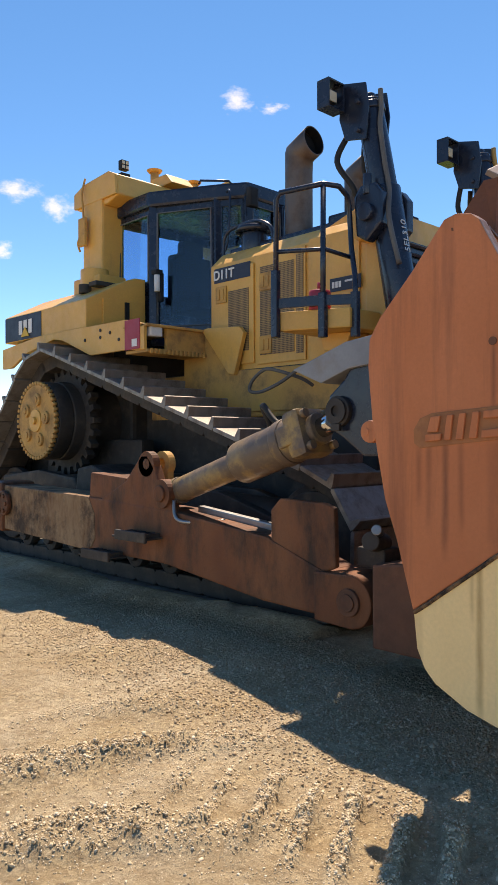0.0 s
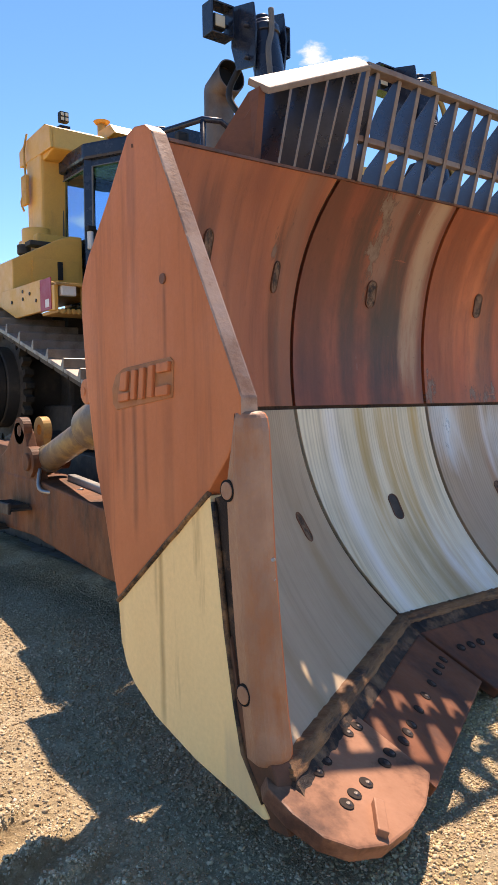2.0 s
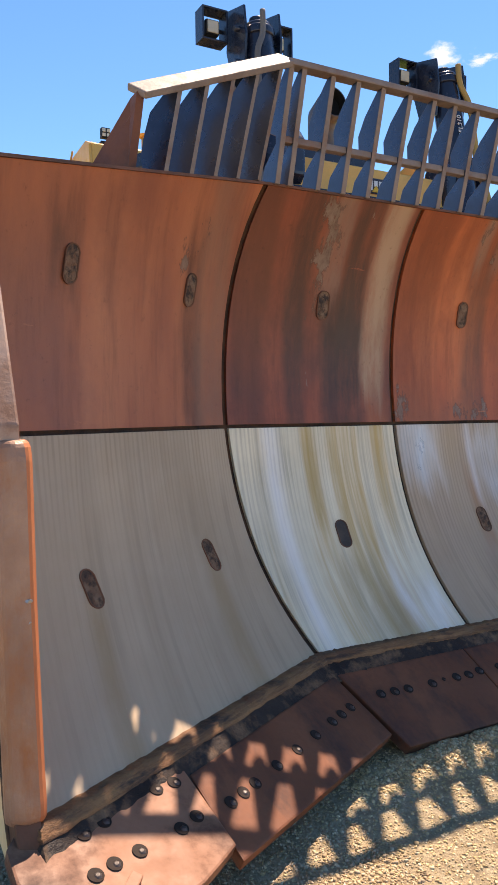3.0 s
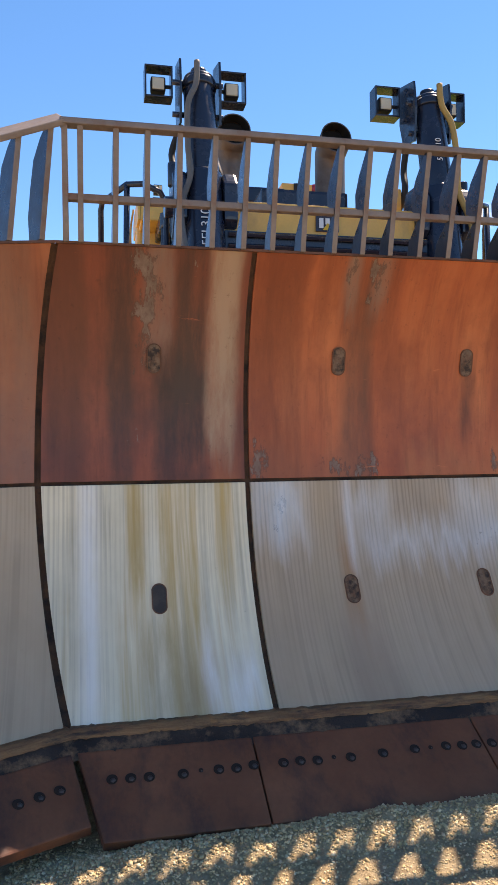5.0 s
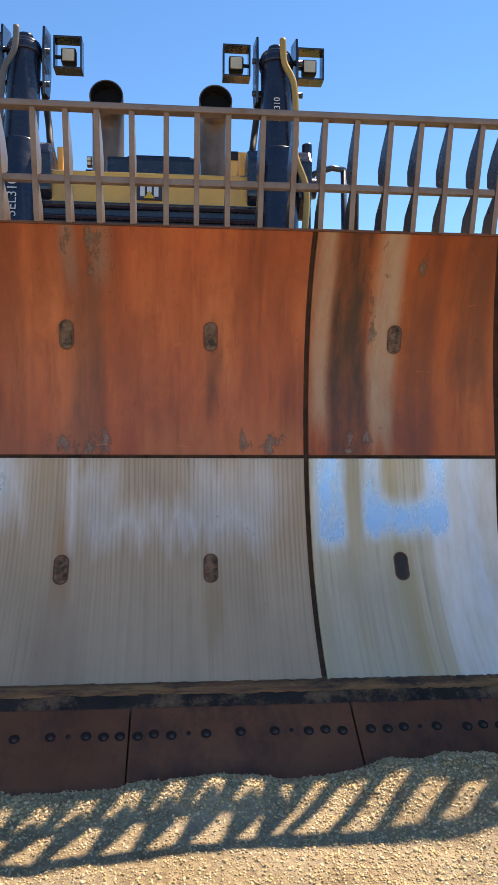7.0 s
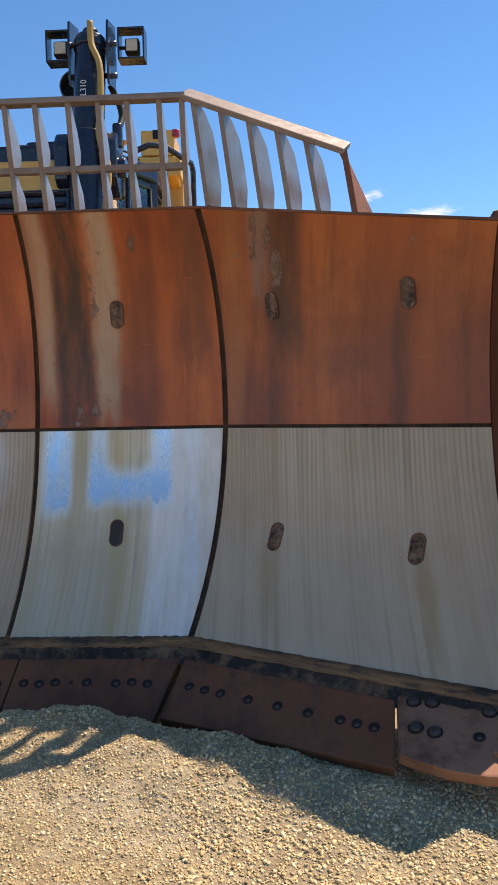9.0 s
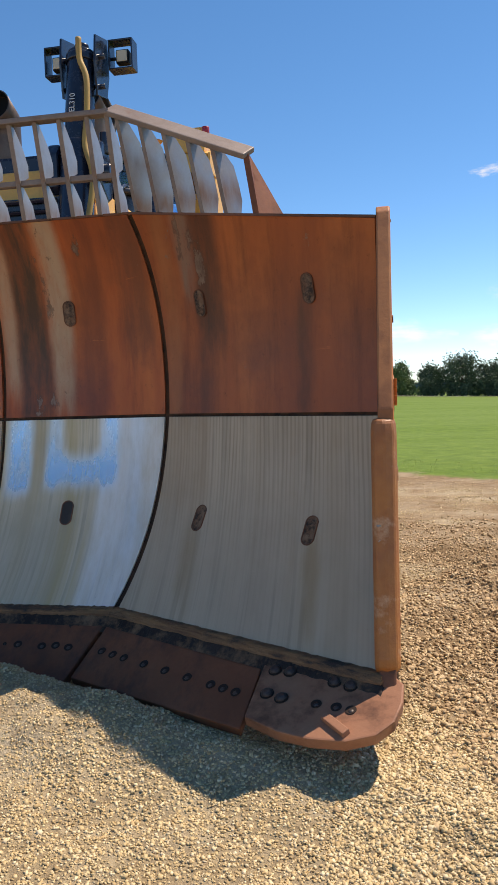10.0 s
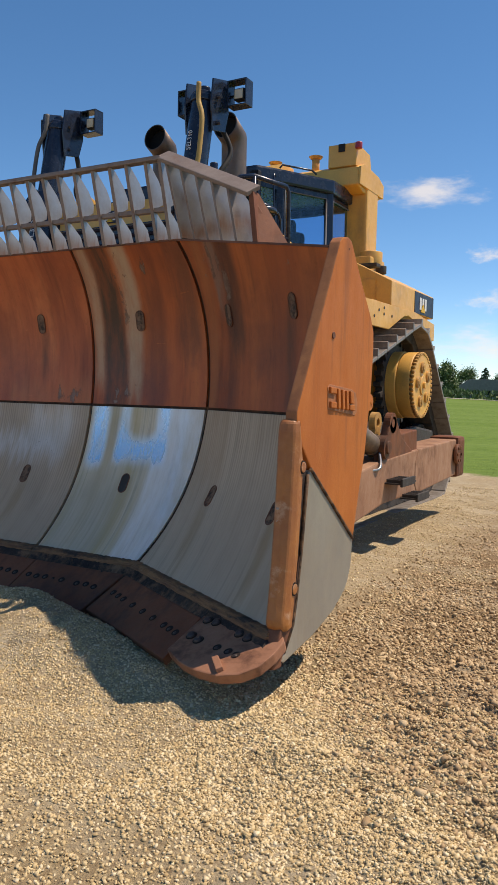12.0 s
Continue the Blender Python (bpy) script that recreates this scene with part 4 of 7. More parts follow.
for sgn in (1, -1):
    def wpt(x, q, z, sgn=sgn):
        return (sgn * x, -q - (x - fold(q)) * SW / CW, z)
    corners = [wpt(fold(qt) + 0.012, qt, zt), wpt(fold(0.93) + 0.012, 0.93, 0.066), wpt(2.522, 0.90, 0.082), wpt(2.562, qt, zt)]
    edge_piece("cutting_edge", corners if sgn > 0 else corners[::-1], EDGE_STEEL, "brown rusty bolted cutting edge plate")
    wslope = Vector((-sgn * SW * (zt - zl), -CW * (zt - zl), ql - qt)).normalized()
    for x in (1.73, 1.80, 1.87, 1.99, 2.11, 2.23, 2.35, 2.41, 2.47):
        q = qt + (ql - qt) * 0.36
        bolt(EDGE_BOLT, wpt(x, q, zt + (zl - zt) * 0.36 + 0.001), wslope)
    # end bit: a broad, rounded plate at the corner, in the slope of the wing's edge
    def bit(x, y, up=0.0, sgn=sgn):
        q = (-y - 0.566 * (x - 1.85)) / 1.149
        return Vector((sgn * x, y, 0.228 - 0.4 * (q - 0.64) + up))
    plan = [(2.578, -1.09), (2.538, -1.405), (2.60, -1.45), (2.68, -1.505), (2.80, -1.560), (2.935, -1.595), (3.04, -1.585), (3.105, -1.535), (3.135, -1.45), (3.14, -1.36), (3.09, -1.285), (2.83, -1.20)]
    plan = plan if sgn < 0 else plan[::-1]
    edge_piece("end_bit", [bit(*p) for p in plan], ENDBIT_STEEL, "rusty rounded end bit plate with large bolts", 0.05)
    bslope = Vector((-sgn * 0.4 * 0.566 / 1.149, -0.4 / 1.149, 1)).normalized()
    for x, y in ((2.627, -1.179), (2.692, -1.201), (2.612, -1.304), (2.674, -1.34), (2.878, -1.298), (2.942, -1.333)):
        bolt(BIG_BOLT if sgn > 0 else EDGE_BOLT, bit(x, y, 0.001), bslope)
    for x, y in ((2.815, -1.398), (2.892, -1.428), (2.948, -1.454)):
        bolt(EDGE_BOLT, bit(x, y, 0.001), bslope)
    flat = bslope.to_track_quat("Z", "Y").to_matrix().to_4x4()
    bm = BM()
    box(bm, (-0.065, 0.065), (-0.016, 0.016), (-0.012, 0.012), 0.004, Matrix.Translation(bit(2.895, -1.525, 0.01)) @ flat @ Matrix.Rotation(-sgn * 0.35, 4, "Z"))
    part("wear_bar", bm, ENDBIT_STEEL, blade)
    bm = BM()
    row = [bit(x, y, 0.004) for x, y in ((2.70, -1.16), (2.82, -1.205), (2.94, -1.25), (3.06, -1.285))]
    pipe(bm, row if sgn > 0 else row[::-1], 0.012, 6)
    part("weld_bead", bm, WELD, blade)

# side plates
UP = [(-0.805, 2.12), (-0.77, 2.148), (-0.705, 2.16), (-0.655, 2.148), (-0.50, 1.963), (-0.345, 1.80), (-0.292, 1.715), (-0.285, 1.60), (-0.305, 1.38), (-0.335, 1.22), (-0.37, 1.044), (-0.43, 0.873), (-0.507, 0.60), (-1.084, 1.018), (-1.18, 1.12), (-1.245, 1.215), (-1.245, 1.285), (-0.992, 1.763)]
LOW = [(-1.080, 1.008), (-0.510, 0.59), (-0.525, 0.45), (-0.56, 0.375), (-0.61, 0.325), (-0.75, 0.255), (-0.98, 0.195), (-1.31, 0.148), (-1.335, 0.16), (-1.213, 0.30), (-1.184, 0.418), (-1.144, 0.627), (-1.115, 0.841), (-1.094, 0.985)]
for sgn in (1, -1):
    # The west plate takes the rust tinted for its skylit shade.
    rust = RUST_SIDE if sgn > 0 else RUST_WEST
    bm = BM()
    prism(bm, UP, "x", sgn * 3.06, sgn * 3.12, 0.008)
    bm.normal_update()
    # Inner faces get the shade-darkened rust; upper front edges get the edge tone.
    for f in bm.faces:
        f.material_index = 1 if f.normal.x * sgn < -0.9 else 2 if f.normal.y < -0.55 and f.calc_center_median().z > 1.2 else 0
    side = part("side_plate", bm, [rust, RUST_INNER_SHADE, EDGE_RUST if sgn > 0 else WORN_EDGE], blade, "orange rusted steel end plate of the blade")
    bm = BM()
    rod(bm, (sgn * 3.066, -0.285, 1.325), (sgn * 3.112, -0.285, 1.325), 0.048, seg=20, bevel=0.006)
    rod(bm, (sgn * 3.06, -0.268, 1.325), (sgn * 3.116, -0.268, 1.325), 0.016, seg=12)
    part("eye_lug", bm, rust, blade)
    bm = BM()
    prism(bm, LOW, "x", sgn * 3.062, sgn * 3.118, 0.006)
    part("wear_plate", bm, WEAR_GREY if sgn > 0 else WEAR_CREAM, blade, "grey rubbed steel wear plate" if sgn > 0 else "rubbed steel wear plate tinted cream for ground bounce")
    bm = BM()
    pipe(bm, [(sgn * 3.120, y, z + 0.004 * bumpy(y * 9, z, 3.0, 2)) for y, z in ((-1.085 + 0.0569 * k, 1.014 - 0.0421 * k) for k in range(11))], 0.009, 6)
    part("weld_bead", bm, WELD, blade)
    bm = BM()
    prism(bm, [(-1.088, 1.0), (-1.112, 0.841), (-1.141, 0.627), (-1.181, 0.418), (-1.21, 0.30), (-1.27, 0.26), (-1.26, 0.42), (-1.22, 0.63), (-1.19, 0.84), (-1.17, 1.02)], "x", sgn * 3.068, sgn * 3.104, 0.004)
    part("weld_groove", bm, SCORCHED, blade, "dirt-packed welded groove beside the shin bar")
    bm = BM()
    pipe(bm, [(sgn * 3.112, y - 0.006, z) for y, z in ((-1.09, 0.99), (-1.113, 0.841), (-1.142, 0.627), (-1.182, 0.418), (-1.212, 0.30), (-1.30, 0.19))], 0.009, 6)
    part("weld_bead", bm, WELD, blade)
    # shin bar along the front edge, with two pins
    bm = BM()
    line = [(-1.215, 1.248), (-1.220, 1.235), (-1.222, 1.20), (-1.225, 1.13), (-1.230, 1.04), (-1.24, 0.85), (-1.262, 0.62), (-1.288, 0.42), (-1.30, 0.345), (-1.305, 0.315), (-1.302, 0.292)]
    section = [(3.122, 0.062), (3.132, 0.00), (3.118, -0.040), (3.084, -0.060), (3.048, -0.056), (3.030, -0.030), (3.044, -0.004), (3.060, 0.062)]
    rings = []
    for i, (y, z) in enumerate(line):
        k = {0: 0.75, 1: 0.92, 9: 0.85, 10: 0.5}.get(i, 1.0)
        mid = 3.08
        # the top is cut on a slant, rounded over to the outer side
        rings.append([bm.verts.new((sgn * (mid + (x - mid) * {0: 0.80, 1: 0.94, 10: 0.93}.get(i, 1)), y + (dy * k if dy < 0.05 else dy * max(0.05, min(1.0, (1.235 - z) / 0.20))) + 0.005 * bumpy(z * 7, x * 9, 1.0, 3), z)) for x, dy in section])
    for a, b in zip(rings, rings[1:]):
        for i in range(len(section)):
            bm.faces.new((a[i], a[(i + 1) % len(section)], b[(i + 1) % len(section)], b[i]))
    bm.faces.new(rings[0])
    bm.faces.new(rings[-1][::-1])
    bmesh.ops.recalc_face_normals(bm, faces=bm.faces)
    bmesh.ops.bevel(bm, geom=list(bm.edges), offset=0.006, segments=1, affect="EDGES")
    bm.normal_update()
    for f in bm.faces:
        f.material_index = 1 if sgn < 0 and f.normal.x > 0.25 else 0
    shin = part("shin_bar", bm, [SHIN if sgn > 0 else SHIN_WORN, RUST_WEST], blade, "scuffed brown shin bar on the plate's front edge")
    for y, z in ((-1.293, 0.845), (-1.296, 0.79), (-1.290, 0.66)):
        bm = BM()
        bmesh.ops.create_icosphere(bm, subdivisions=1, radius=0.011, matrix=Matrix.Translation((sgn * 3.060, y + 0.002, z)) @ Matrix.Diagonal((1.3, 1, 0.8, 1)))
        part("weld_nub", bm, STEEL_BARE, blade)
    for y, z in ((-1.188, 1.03), (-1.246, 0.475)):
        bm = BM()
        rod(bm, (sgn * 3.10, y, z), (sgn * 3.1315, y, z), 0.031, seg=20)
        for f in bm.faces:
            f.material_index = 1
        rod(bm, (sgn * 3.11, y, z), (sgn * 3.134, y, z), 0.025, seg=20, bevel=0.002)
        part("pin", bm, [SHIN if sgn > 0 else SHIN_WORN, SOOT], blade)
    bm = BM()
    rod(bm, (sgn * 3.115, -0.862, 1.655), (sgn * 3.126, -0.862, 1.655), 0.016, seg=12)
    part("plug", bm, RUST_DARK, blade)
    # raised maker's mark, as plain worn blocks on a thin backing
    bm = BM()
    prism(bm, [(-0.905, 1.292), (-0.915, 1.40), (-0.895, 1.416), (-0.60, 1.395), (-0.545, 1.375), (-0.515, 1.33), (-0.518, 1.275), (-0.545, 1.256)], "x", sgn * 3.116, sgn * 3.1235, 0.003)
    part("mark_backing", bm, EDGE_RUST, blade, "raised cast mark on the end plate")
    for quad in (((-0.585, -0.012), (-0.602, 0.048), (-0.645, 0.052), (-0.632, -0.012)), ((-0.575, -0.05), (-0.645, -0.045), (-0.65, -0.018), (-0.578, -0.02)), ((-0.66, -0.045), (-0.675, 0.052), (-0.70, 0.052), (-0.688, -0.045)),
                 ((-0.712, -0.045), (-0.728, 0.055), (-0.755, 0.055), (-0.742, -0.045)), ((-0.768, -0.042), (-0.785, 0.058), (-0.812, 0.058), (-0.80, -0.042)), ((-0.82, -0.042), (-0.822, -0.012), (-0.895, -0.008), (-0.893, -0.040)), ((-0.828, 0.03), (-0.83, 0.060), (-0.903, 0.062), (-0.90, 0.032))):
        bar = BM()
        prism(bar, [(y, max(z, -0.05) + 1.335 - 0.03 * (y + 0.72)) for y, z in quad], "x", sgn * 3.122, sgn * 3.136, 0.004)
        part("mark_bar", bar, rust, blade)
    bm = BM()
    prism(bm, [(-1.165, 0.62), (-1.205, 0.44), (-1.30, 0.36), (-1.345, 0.30), (-1.41, 0.14), (-1.33, 0.13), (-1.25, 0.24), (-1.19, 0.40), (-1.15, 0.58)], "x", sgn * 3.05, sgn * 3.113, 0.008)
    part("corner_plate", bm, RUST_DARK, blade, "brown wear plate at the lower corner")

# rock guard on top of the blade
guard = part("guard_rail", BM(), GUARD, blade, "worn steel rock guard bars along the blade top")
bm = BM()
RAIL = [(-2.44, -0.545, 2.49), (-1.712, -0.39, 2.815), (1.712, -0.39, 2.815), (2.44, -0.545, 2.49)]
for p, q in zip(RAIL, RAIL[1:]):
    p, q = Vector(p), Vector(q)
    d = q - p
    m = Matrix.LocRotScale((p + q) / 2, d.to_track_quat("X", "Z"), None)
    if abs(d.z) > 0.1:
        box(bm, (-d.length / 2 - 0.012, d.length / 2 + 0.012), (-0.02, 0.085), (-0.014, 0.014), 0.006, m @ Matrix.Rotation(0.6, 4, "X"))
    else:
        box(bm, (-d.length / 2 - 0.012, d.length / 2 + 0.012), (-0.02, 0.045), (-0.014, 0.014), 0.006, m)
box(bm, (-1.71, 1.71), (-0.305, -0.262), (2.508, 2.538), 0.005)
bm.to_mesh(guard.data)
bm.free()
BAR = [(-0.262, 2.335), (-0.395, 2.805), (-0.362, 2.805), (-0.256, 2.715), (-0.202, 2.640), (-0.204, 2.575), (-0.268, 2.540), (-0.268, 2.508), (-0.168, 2.435), (-0.125, 2.335)]
bm = BM()
prism(bm, BAR, "x", -0.0125, 0.0125, 0.003)
bm.normal_update()
# Which way a side faces picks the lit or the shaded tone.
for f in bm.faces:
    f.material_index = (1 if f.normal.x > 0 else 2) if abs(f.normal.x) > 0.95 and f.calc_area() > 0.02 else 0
BAR_MESH = made("guard_bar", bm, [GUARD, BAR_LIT, BAR_SHADED])
for k in range(-11, 12):
    ob = part("guard_bar", BAR_MESH, None, blade)
    ob.location = (-0.021 + 0.1472 * k, 0.0015 * math.sin(k * 2.3), 0)
    ob.rotation_euler = (0, 0, 0.02 * math.sin(k * 1.7))
for s in (1, -1):
    ob = part("guard_bar", BAR_MESH, None, blade)
    ob.location = (s * 1.705, 0, 0)


def wing_top(sgn, x):
    """The place on the sloping top edge of a wing, x metres out."""
    z = 2.338 - WING_DROP * (x - 1.79) / (PLATE_IN - 1.79)
    return Vector((sgn * x, face_y(z) - (x - fold(-face_y(z), z)) * SW / CW, z))


for sgn in (1, -1):
    for k in range(5):
        f = (k + 0.35) / 5.6
        top = Vector((sgn * 1.712, -0.39, 2.815)).lerp(Vector((sgn * 2.44, -0.545, 2.49)), f)
        x = 1.76 + 0.74 * f
        foot = wing_top(sgn, x)
        h = top.z - foot.z
        bm = BM()
        back = Vector((sgn * SW, CW, 0))
        pts = [foot, top, top + back * 0.03, foot + (top - foot) * 0.92 + back * 0.075, foot + (top - foot) * 0.76 + back * 0.125, foot + (top - foot) * 0.50 + back * 0.135, foot + (top - foot) * 0.25 + back * 0.135, foot + back * 0.10]
        wide = Vector((CW, -sgn * SW, 0)) * 0.0125
        a, b = [bm.verts.new(p - wide) for p in pts], [bm.verts.new(p + wide) for p in pts]
        n = len(pts)
        bm.faces.new(a), bm.faces.new(b[::-1])
        for i in range(n):
            bm.faces.new((a[i], b[i], b[(i + 1) % n], a[(i + 1) % n]))
        bmesh.ops.recalc_face_normals(bm, faces=bm.faces)
        bm.normal_update()
        # As on the straight bars: lit tone east, shaded tone west.
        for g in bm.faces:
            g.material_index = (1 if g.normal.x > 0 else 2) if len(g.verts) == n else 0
        part("guard_bar", bm, [GUARD, BAR_LIT, BAR_SHADED], blade)
    # solid end gusset
    bm = BM()
    a, b = Vector((sgn * 2.435, -0.535, 2.50)), wing_top(sgn, 2.48)
    pts = [a, b, wing_top(sgn, 2.60) + Vector((0.0, 0.25, 0.0)), a + Vector((0.0, 0.07, 0.0))]
    lo, hi = [bm.verts.new(p) for p in pts], [bm.verts.new(p + Vector((sgn * 0.028, 0.006, 0))) for p in pts]
    bm.faces.new(lo), bm.faces.new(hi[::-1])
    for i in range(4):
        bm.faces.new((lo[i], hi[i], hi[(i + 1) % 4], lo[(i + 1) % 4]))
    bmesh.ops.recalc_face_normals(bm, faces=bm.faces)
    part("guard_gusset", bm, EDGE_STEEL, blade)
# top lip and rear box of the blade
for kind in "abcde":
    bm = BM()
    q = -face_y(2.335)
    rows = []
    for dz, dq in ((0.0, 0.008), (0.012, 0.006)):
        if kind in "bcd":
            e = fold(q, 2.335)
            lo, hi = {"b": (-e, -0.84), "c": (-0.84, 0.84), "d": (0.84, e)}[kind]
            rows.append([middle(lo + (hi - lo) * j / 4, q + dq, 2.330 + dz) for j in range(5)])
        else:
            rows.append([wing(-1 if kind == "a" else 1, j / 4, -face_y(2.335 - WING_DROP * j / 4) + dq, 2.330 + dz - WING_DROP * j / 4) for j in range(5)])
    sheet(bm, rows, back_of(kind, 0.14))
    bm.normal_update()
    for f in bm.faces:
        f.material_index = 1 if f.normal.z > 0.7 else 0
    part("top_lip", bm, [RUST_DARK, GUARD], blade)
bm = BM()
box(bm, (-1.8, 1.8), (0.07, 0.30), (0.25, 0.85), 0.02)
box(bm, (-1.8, 1.8), (0.09, 0.26), (1.2, 1.7), 0.02)
box(bm, (-1.7, 1.7), (-0.02, 0.12), (2.12, 2.3), 0.02)
for x in (-1.9, -0.85, -0.6, 0.6, 0.85, 1.9):
    prism(bm, [(face_y(z) + 0.07, z) for z in (0.3, 0.6, 0.9, 1.25, 1.6, 1.95, 2.28)] + [(0.0, 2.28), (0.24, 1.7), (0.34, 0.9), (0.34, 0.25)], "x", x - 0.02, x + 0.02)
part("rear_frame", bm, RUST_DARK, blade, "ribbed rear box of the blade")

# ---- undercarriage ----
def hull(points):
    pts = sorted(set(points))

    def half(seq):
        out = []
        for p in seq:
            while len(out) > 1 and (out[-1][0] - out[-2][0]) * (p[1] - out[-2][1]) - (out[-1][1] - out[-2][1]) * (p[0] - out[-2][0]) <= 0:
                out.pop()
            out.append(p)
        return out[:-1]
    return half(pts) + half(pts[::-1])


IDLER_F, IDLER_R, SPROCKET = (1.42, 0.53, 0.575), (6.20, 0.53, 0.575), (5.02, 1.50, 0.735)
RING = hull([(round(cy + r * math.cos(a), 4), round(cz + r * math.sin(a), 4)) for cy, cz, r in (IDLER_F, IDLER_R, SPROCKET) for a in (2 * math.pi * k / 90 for k in range(90))])


def along(ring, count):
    """Evenly spaced places round a closed line, each with its heading."""
    seg = [(Vector(a), Vector(b)) for a, b in zip(ring, ring[1:] + ring[:1])]
    total = sum((b - a).length for a, b in seg)
    out, k, run = [], 0, 0.0
    for i in range(count):
        want = total * i / count
        while run + (seg[k][1] - seg[k][0]).length < want:
            run += (seg[k][1] - seg[k][0]).length
            k += 1
        a, b = seg[k]
        d = (b - a).normalized()
        out.append((a + d * (want - run), d))
    return out, total


_, LOOP = along(RING, 4)
SHOES = round(LOOP / 0.318)
bm = BM()
prism(bm, [(-0.155, -0.03), (0.150, -0.03), (0.163, -0.012), (0.15, 0.004), (-0.098, 0.004), (-0.118, 0.078), (-0.142, 0.078), (-0.16, -0.004)], "x", -0.355, 0.355, 0.004)
SHOE = made("track_shoe", bm, SHOE_STEEL)
bm = BM()
prism(bm, [(-0.16, -0.175), (0.12, -0.175), (0.165, -0.13), (0.165, -0.045), (0.12, -0.031), (-0.12, -0.031), (-0.165, -0.06), (-0.19, -0.12)], "x", -0.165, 0.165, 0.012)
LINK = made("track_link", bm, DIRT_METAL)


def track(sgn):
    x = sgn * 1.445
    t = new("track")
    t.parent = dozer
    tagged(t, "dusty steel crawler track with grouser shoes")
    for p, d in along(RING, SHOES)[0]:
        a = math.atan2(d.y, d.x) + math.pi
        m = Matrix.Translation((x, p.x, p.y)) @ Matrix.Rotation(a, 4, "X")
        for nm, me in (("track_shoe", SHOE), ("track_link", LINK)):
            part(nm, me, None, t).matrix_basis = m
    for cy, cz, r in (IDLER_F, IDLER_R):
        bm = BM()
        R = r - 0.19
        for w, k in ((0.10, R), (0.045, R + 0.06)):
            rod(bm, (x - w, cy, cz), (x + w, cy, cz), k, seg=40, bevel=0.012)
        rod(bm, (x - 0.17, cy, cz), (x + 0.17, cy, cz), 0.12, seg=24, bevel=0.015)
        part("idler_wheel", bm, DIRT_METAL, t)
    bm = BM()
    for s in (-0.2, 0.2):
        prism(bm, [(1.5, 0.40), (1.9, 0.28), (5.9, 0.28), (6.15, 0.42), (6.15, 0.62), (5.7, 0.72), (4.4, 0.76), (3.4, 0.92), (2.3, 0.88), (1.5, 0.66)], "x", x + s - 0.05, x + s + 0.05, 0.015)
    rod(bm, (x, 1.7, 0.62), (x, 3.3, 0.68), 0.21, seg=28, bevel=0.02)
    rod(bm, (x, 4.1, 0.68), (x, 5.9, 0.62), 0.19, seg=28, bevel=0.02)
    box(bm, (x - 0.22, x + 0.22), (3.2, 4.3), (0.45, 0.98), 0.04)
    part("track_frame", bm, DIRT_METAL, t, "black dirt-caked roller frame")
    for k in range(8):
        cy = 1.98 + 0.52 * k
        bm = BM()
        for s in (-0.14, 0.14):
            rod(bm, (x + s - 0.05, cy, 0.255), (x + s + 0.05, cy, 0.255), 0.135, seg=24, bevel=0.01)
        rod(bm, (x - 0.24, cy, 0.255), (x + 0.24, cy, 0.255), 0.075, seg=16, bevel=0.01)
        box(bm, (x - 0.26, x + 0.26), (cy - 0.07, cy + 0.07), (0.24, 0.40), 0.012)
        part("track_roller", bm, DIRT_METAL, t)
    # toothed wheel, then the drum of the final drive in front of it
    cy, cz, r = SPROCKET
    teeth = []
    for k in range(26):
        a = 2 * math.pi * k / 26
        for da, rr in ((-0.075, 0.50), (-0.045, 0.575), (0.045, 0.575), (0.075, 0.50)):
            teeth.append((cy + rr * math.cos(a + da), cz + rr * math.sin(a + da)))
    bm = BM()
    prism(bm, teeth, "x", x - 0.045, x + 0.045)
    part("sprocket", bm, DIRT_METAL, t, "toothed drive sprocket")
    bm = BM()
    rod(bm, (sgn * 0.9, cy, cz), (sgn * 1.62, cy, cz), 0.42, seg=48, bevel=0.02)
    rod(bm, (sgn * 1.62, cy, cz), (sgn * 1.79, cy, cz), 0.41, seg=48, bevel=0.012)
    part("drive_drum", bm, YELLOW if sgn > 0 else DIRT_METAL, t)
    bm = BM()
    rod(bm, (sgn * 1.79, cy, cz), (sgn * 1.835, cy, cz), 0.375, seg=48, bevel=0.008)
    drum = part("final_drive", bm, YELLOW if sgn > 0 else YELLOW_DUSTY, t, "yellow round final drive hub with a ring of bolts")
    bm = BM()
    rod(bm, (0, 0, 0), (sgn * 0.048, 0, 0), 0.019, seg=8)
    bolt_one = made("hub_bolt", bm, YELLOW_DUSTY)
    for k in range(44):
        a = 2 * math.pi * k / 44
        part("hub_bolt", bolt_one, None, t).location = (sgn * 1.795, cy + 0.392 * math.cos(a), cz + 0.392 * math.sin(a))
    for k in range(5):
        a = 2 * math.pi * k / 5 + 0.5
        bm = BM()
        rod(bm, (sgn * 1.83, cy + 0.22 * math.cos(a), cz + 0.22 * math.sin(a)), (sgn * 1.862, cy + 0.22 * math.cos(a), cz + 0.22 * math.sin(a)), 0.068, seg=20, bevel=0.006)
        rod(bm, (sgn * 1.86, cy + 0.22 * math.cos(a), cz + 0.22 * math.sin(a)), (sgn * 1.872, cy + 0.22 * math.cos(a), cz + 0.22 * math.sin(a)), 0.035, seg=12)
        part("hub_boss", bm, YELLOW_DUSTY, t)
    bm = BM()
    rod(bm, (sgn * 1.83, cy, cz), (sgn * 1.85, cy, cz), 0.12, seg=24, bevel=0.006)
    rod(bm, (sgn * 1.85, cy, cz), (sgn * 1.88, cy, cz), 0.04, seg=16, bevel=0.004)
    part("hub_cap", bm, YELLOW, t)
    # step casting on the roller frame
    bm = BM()
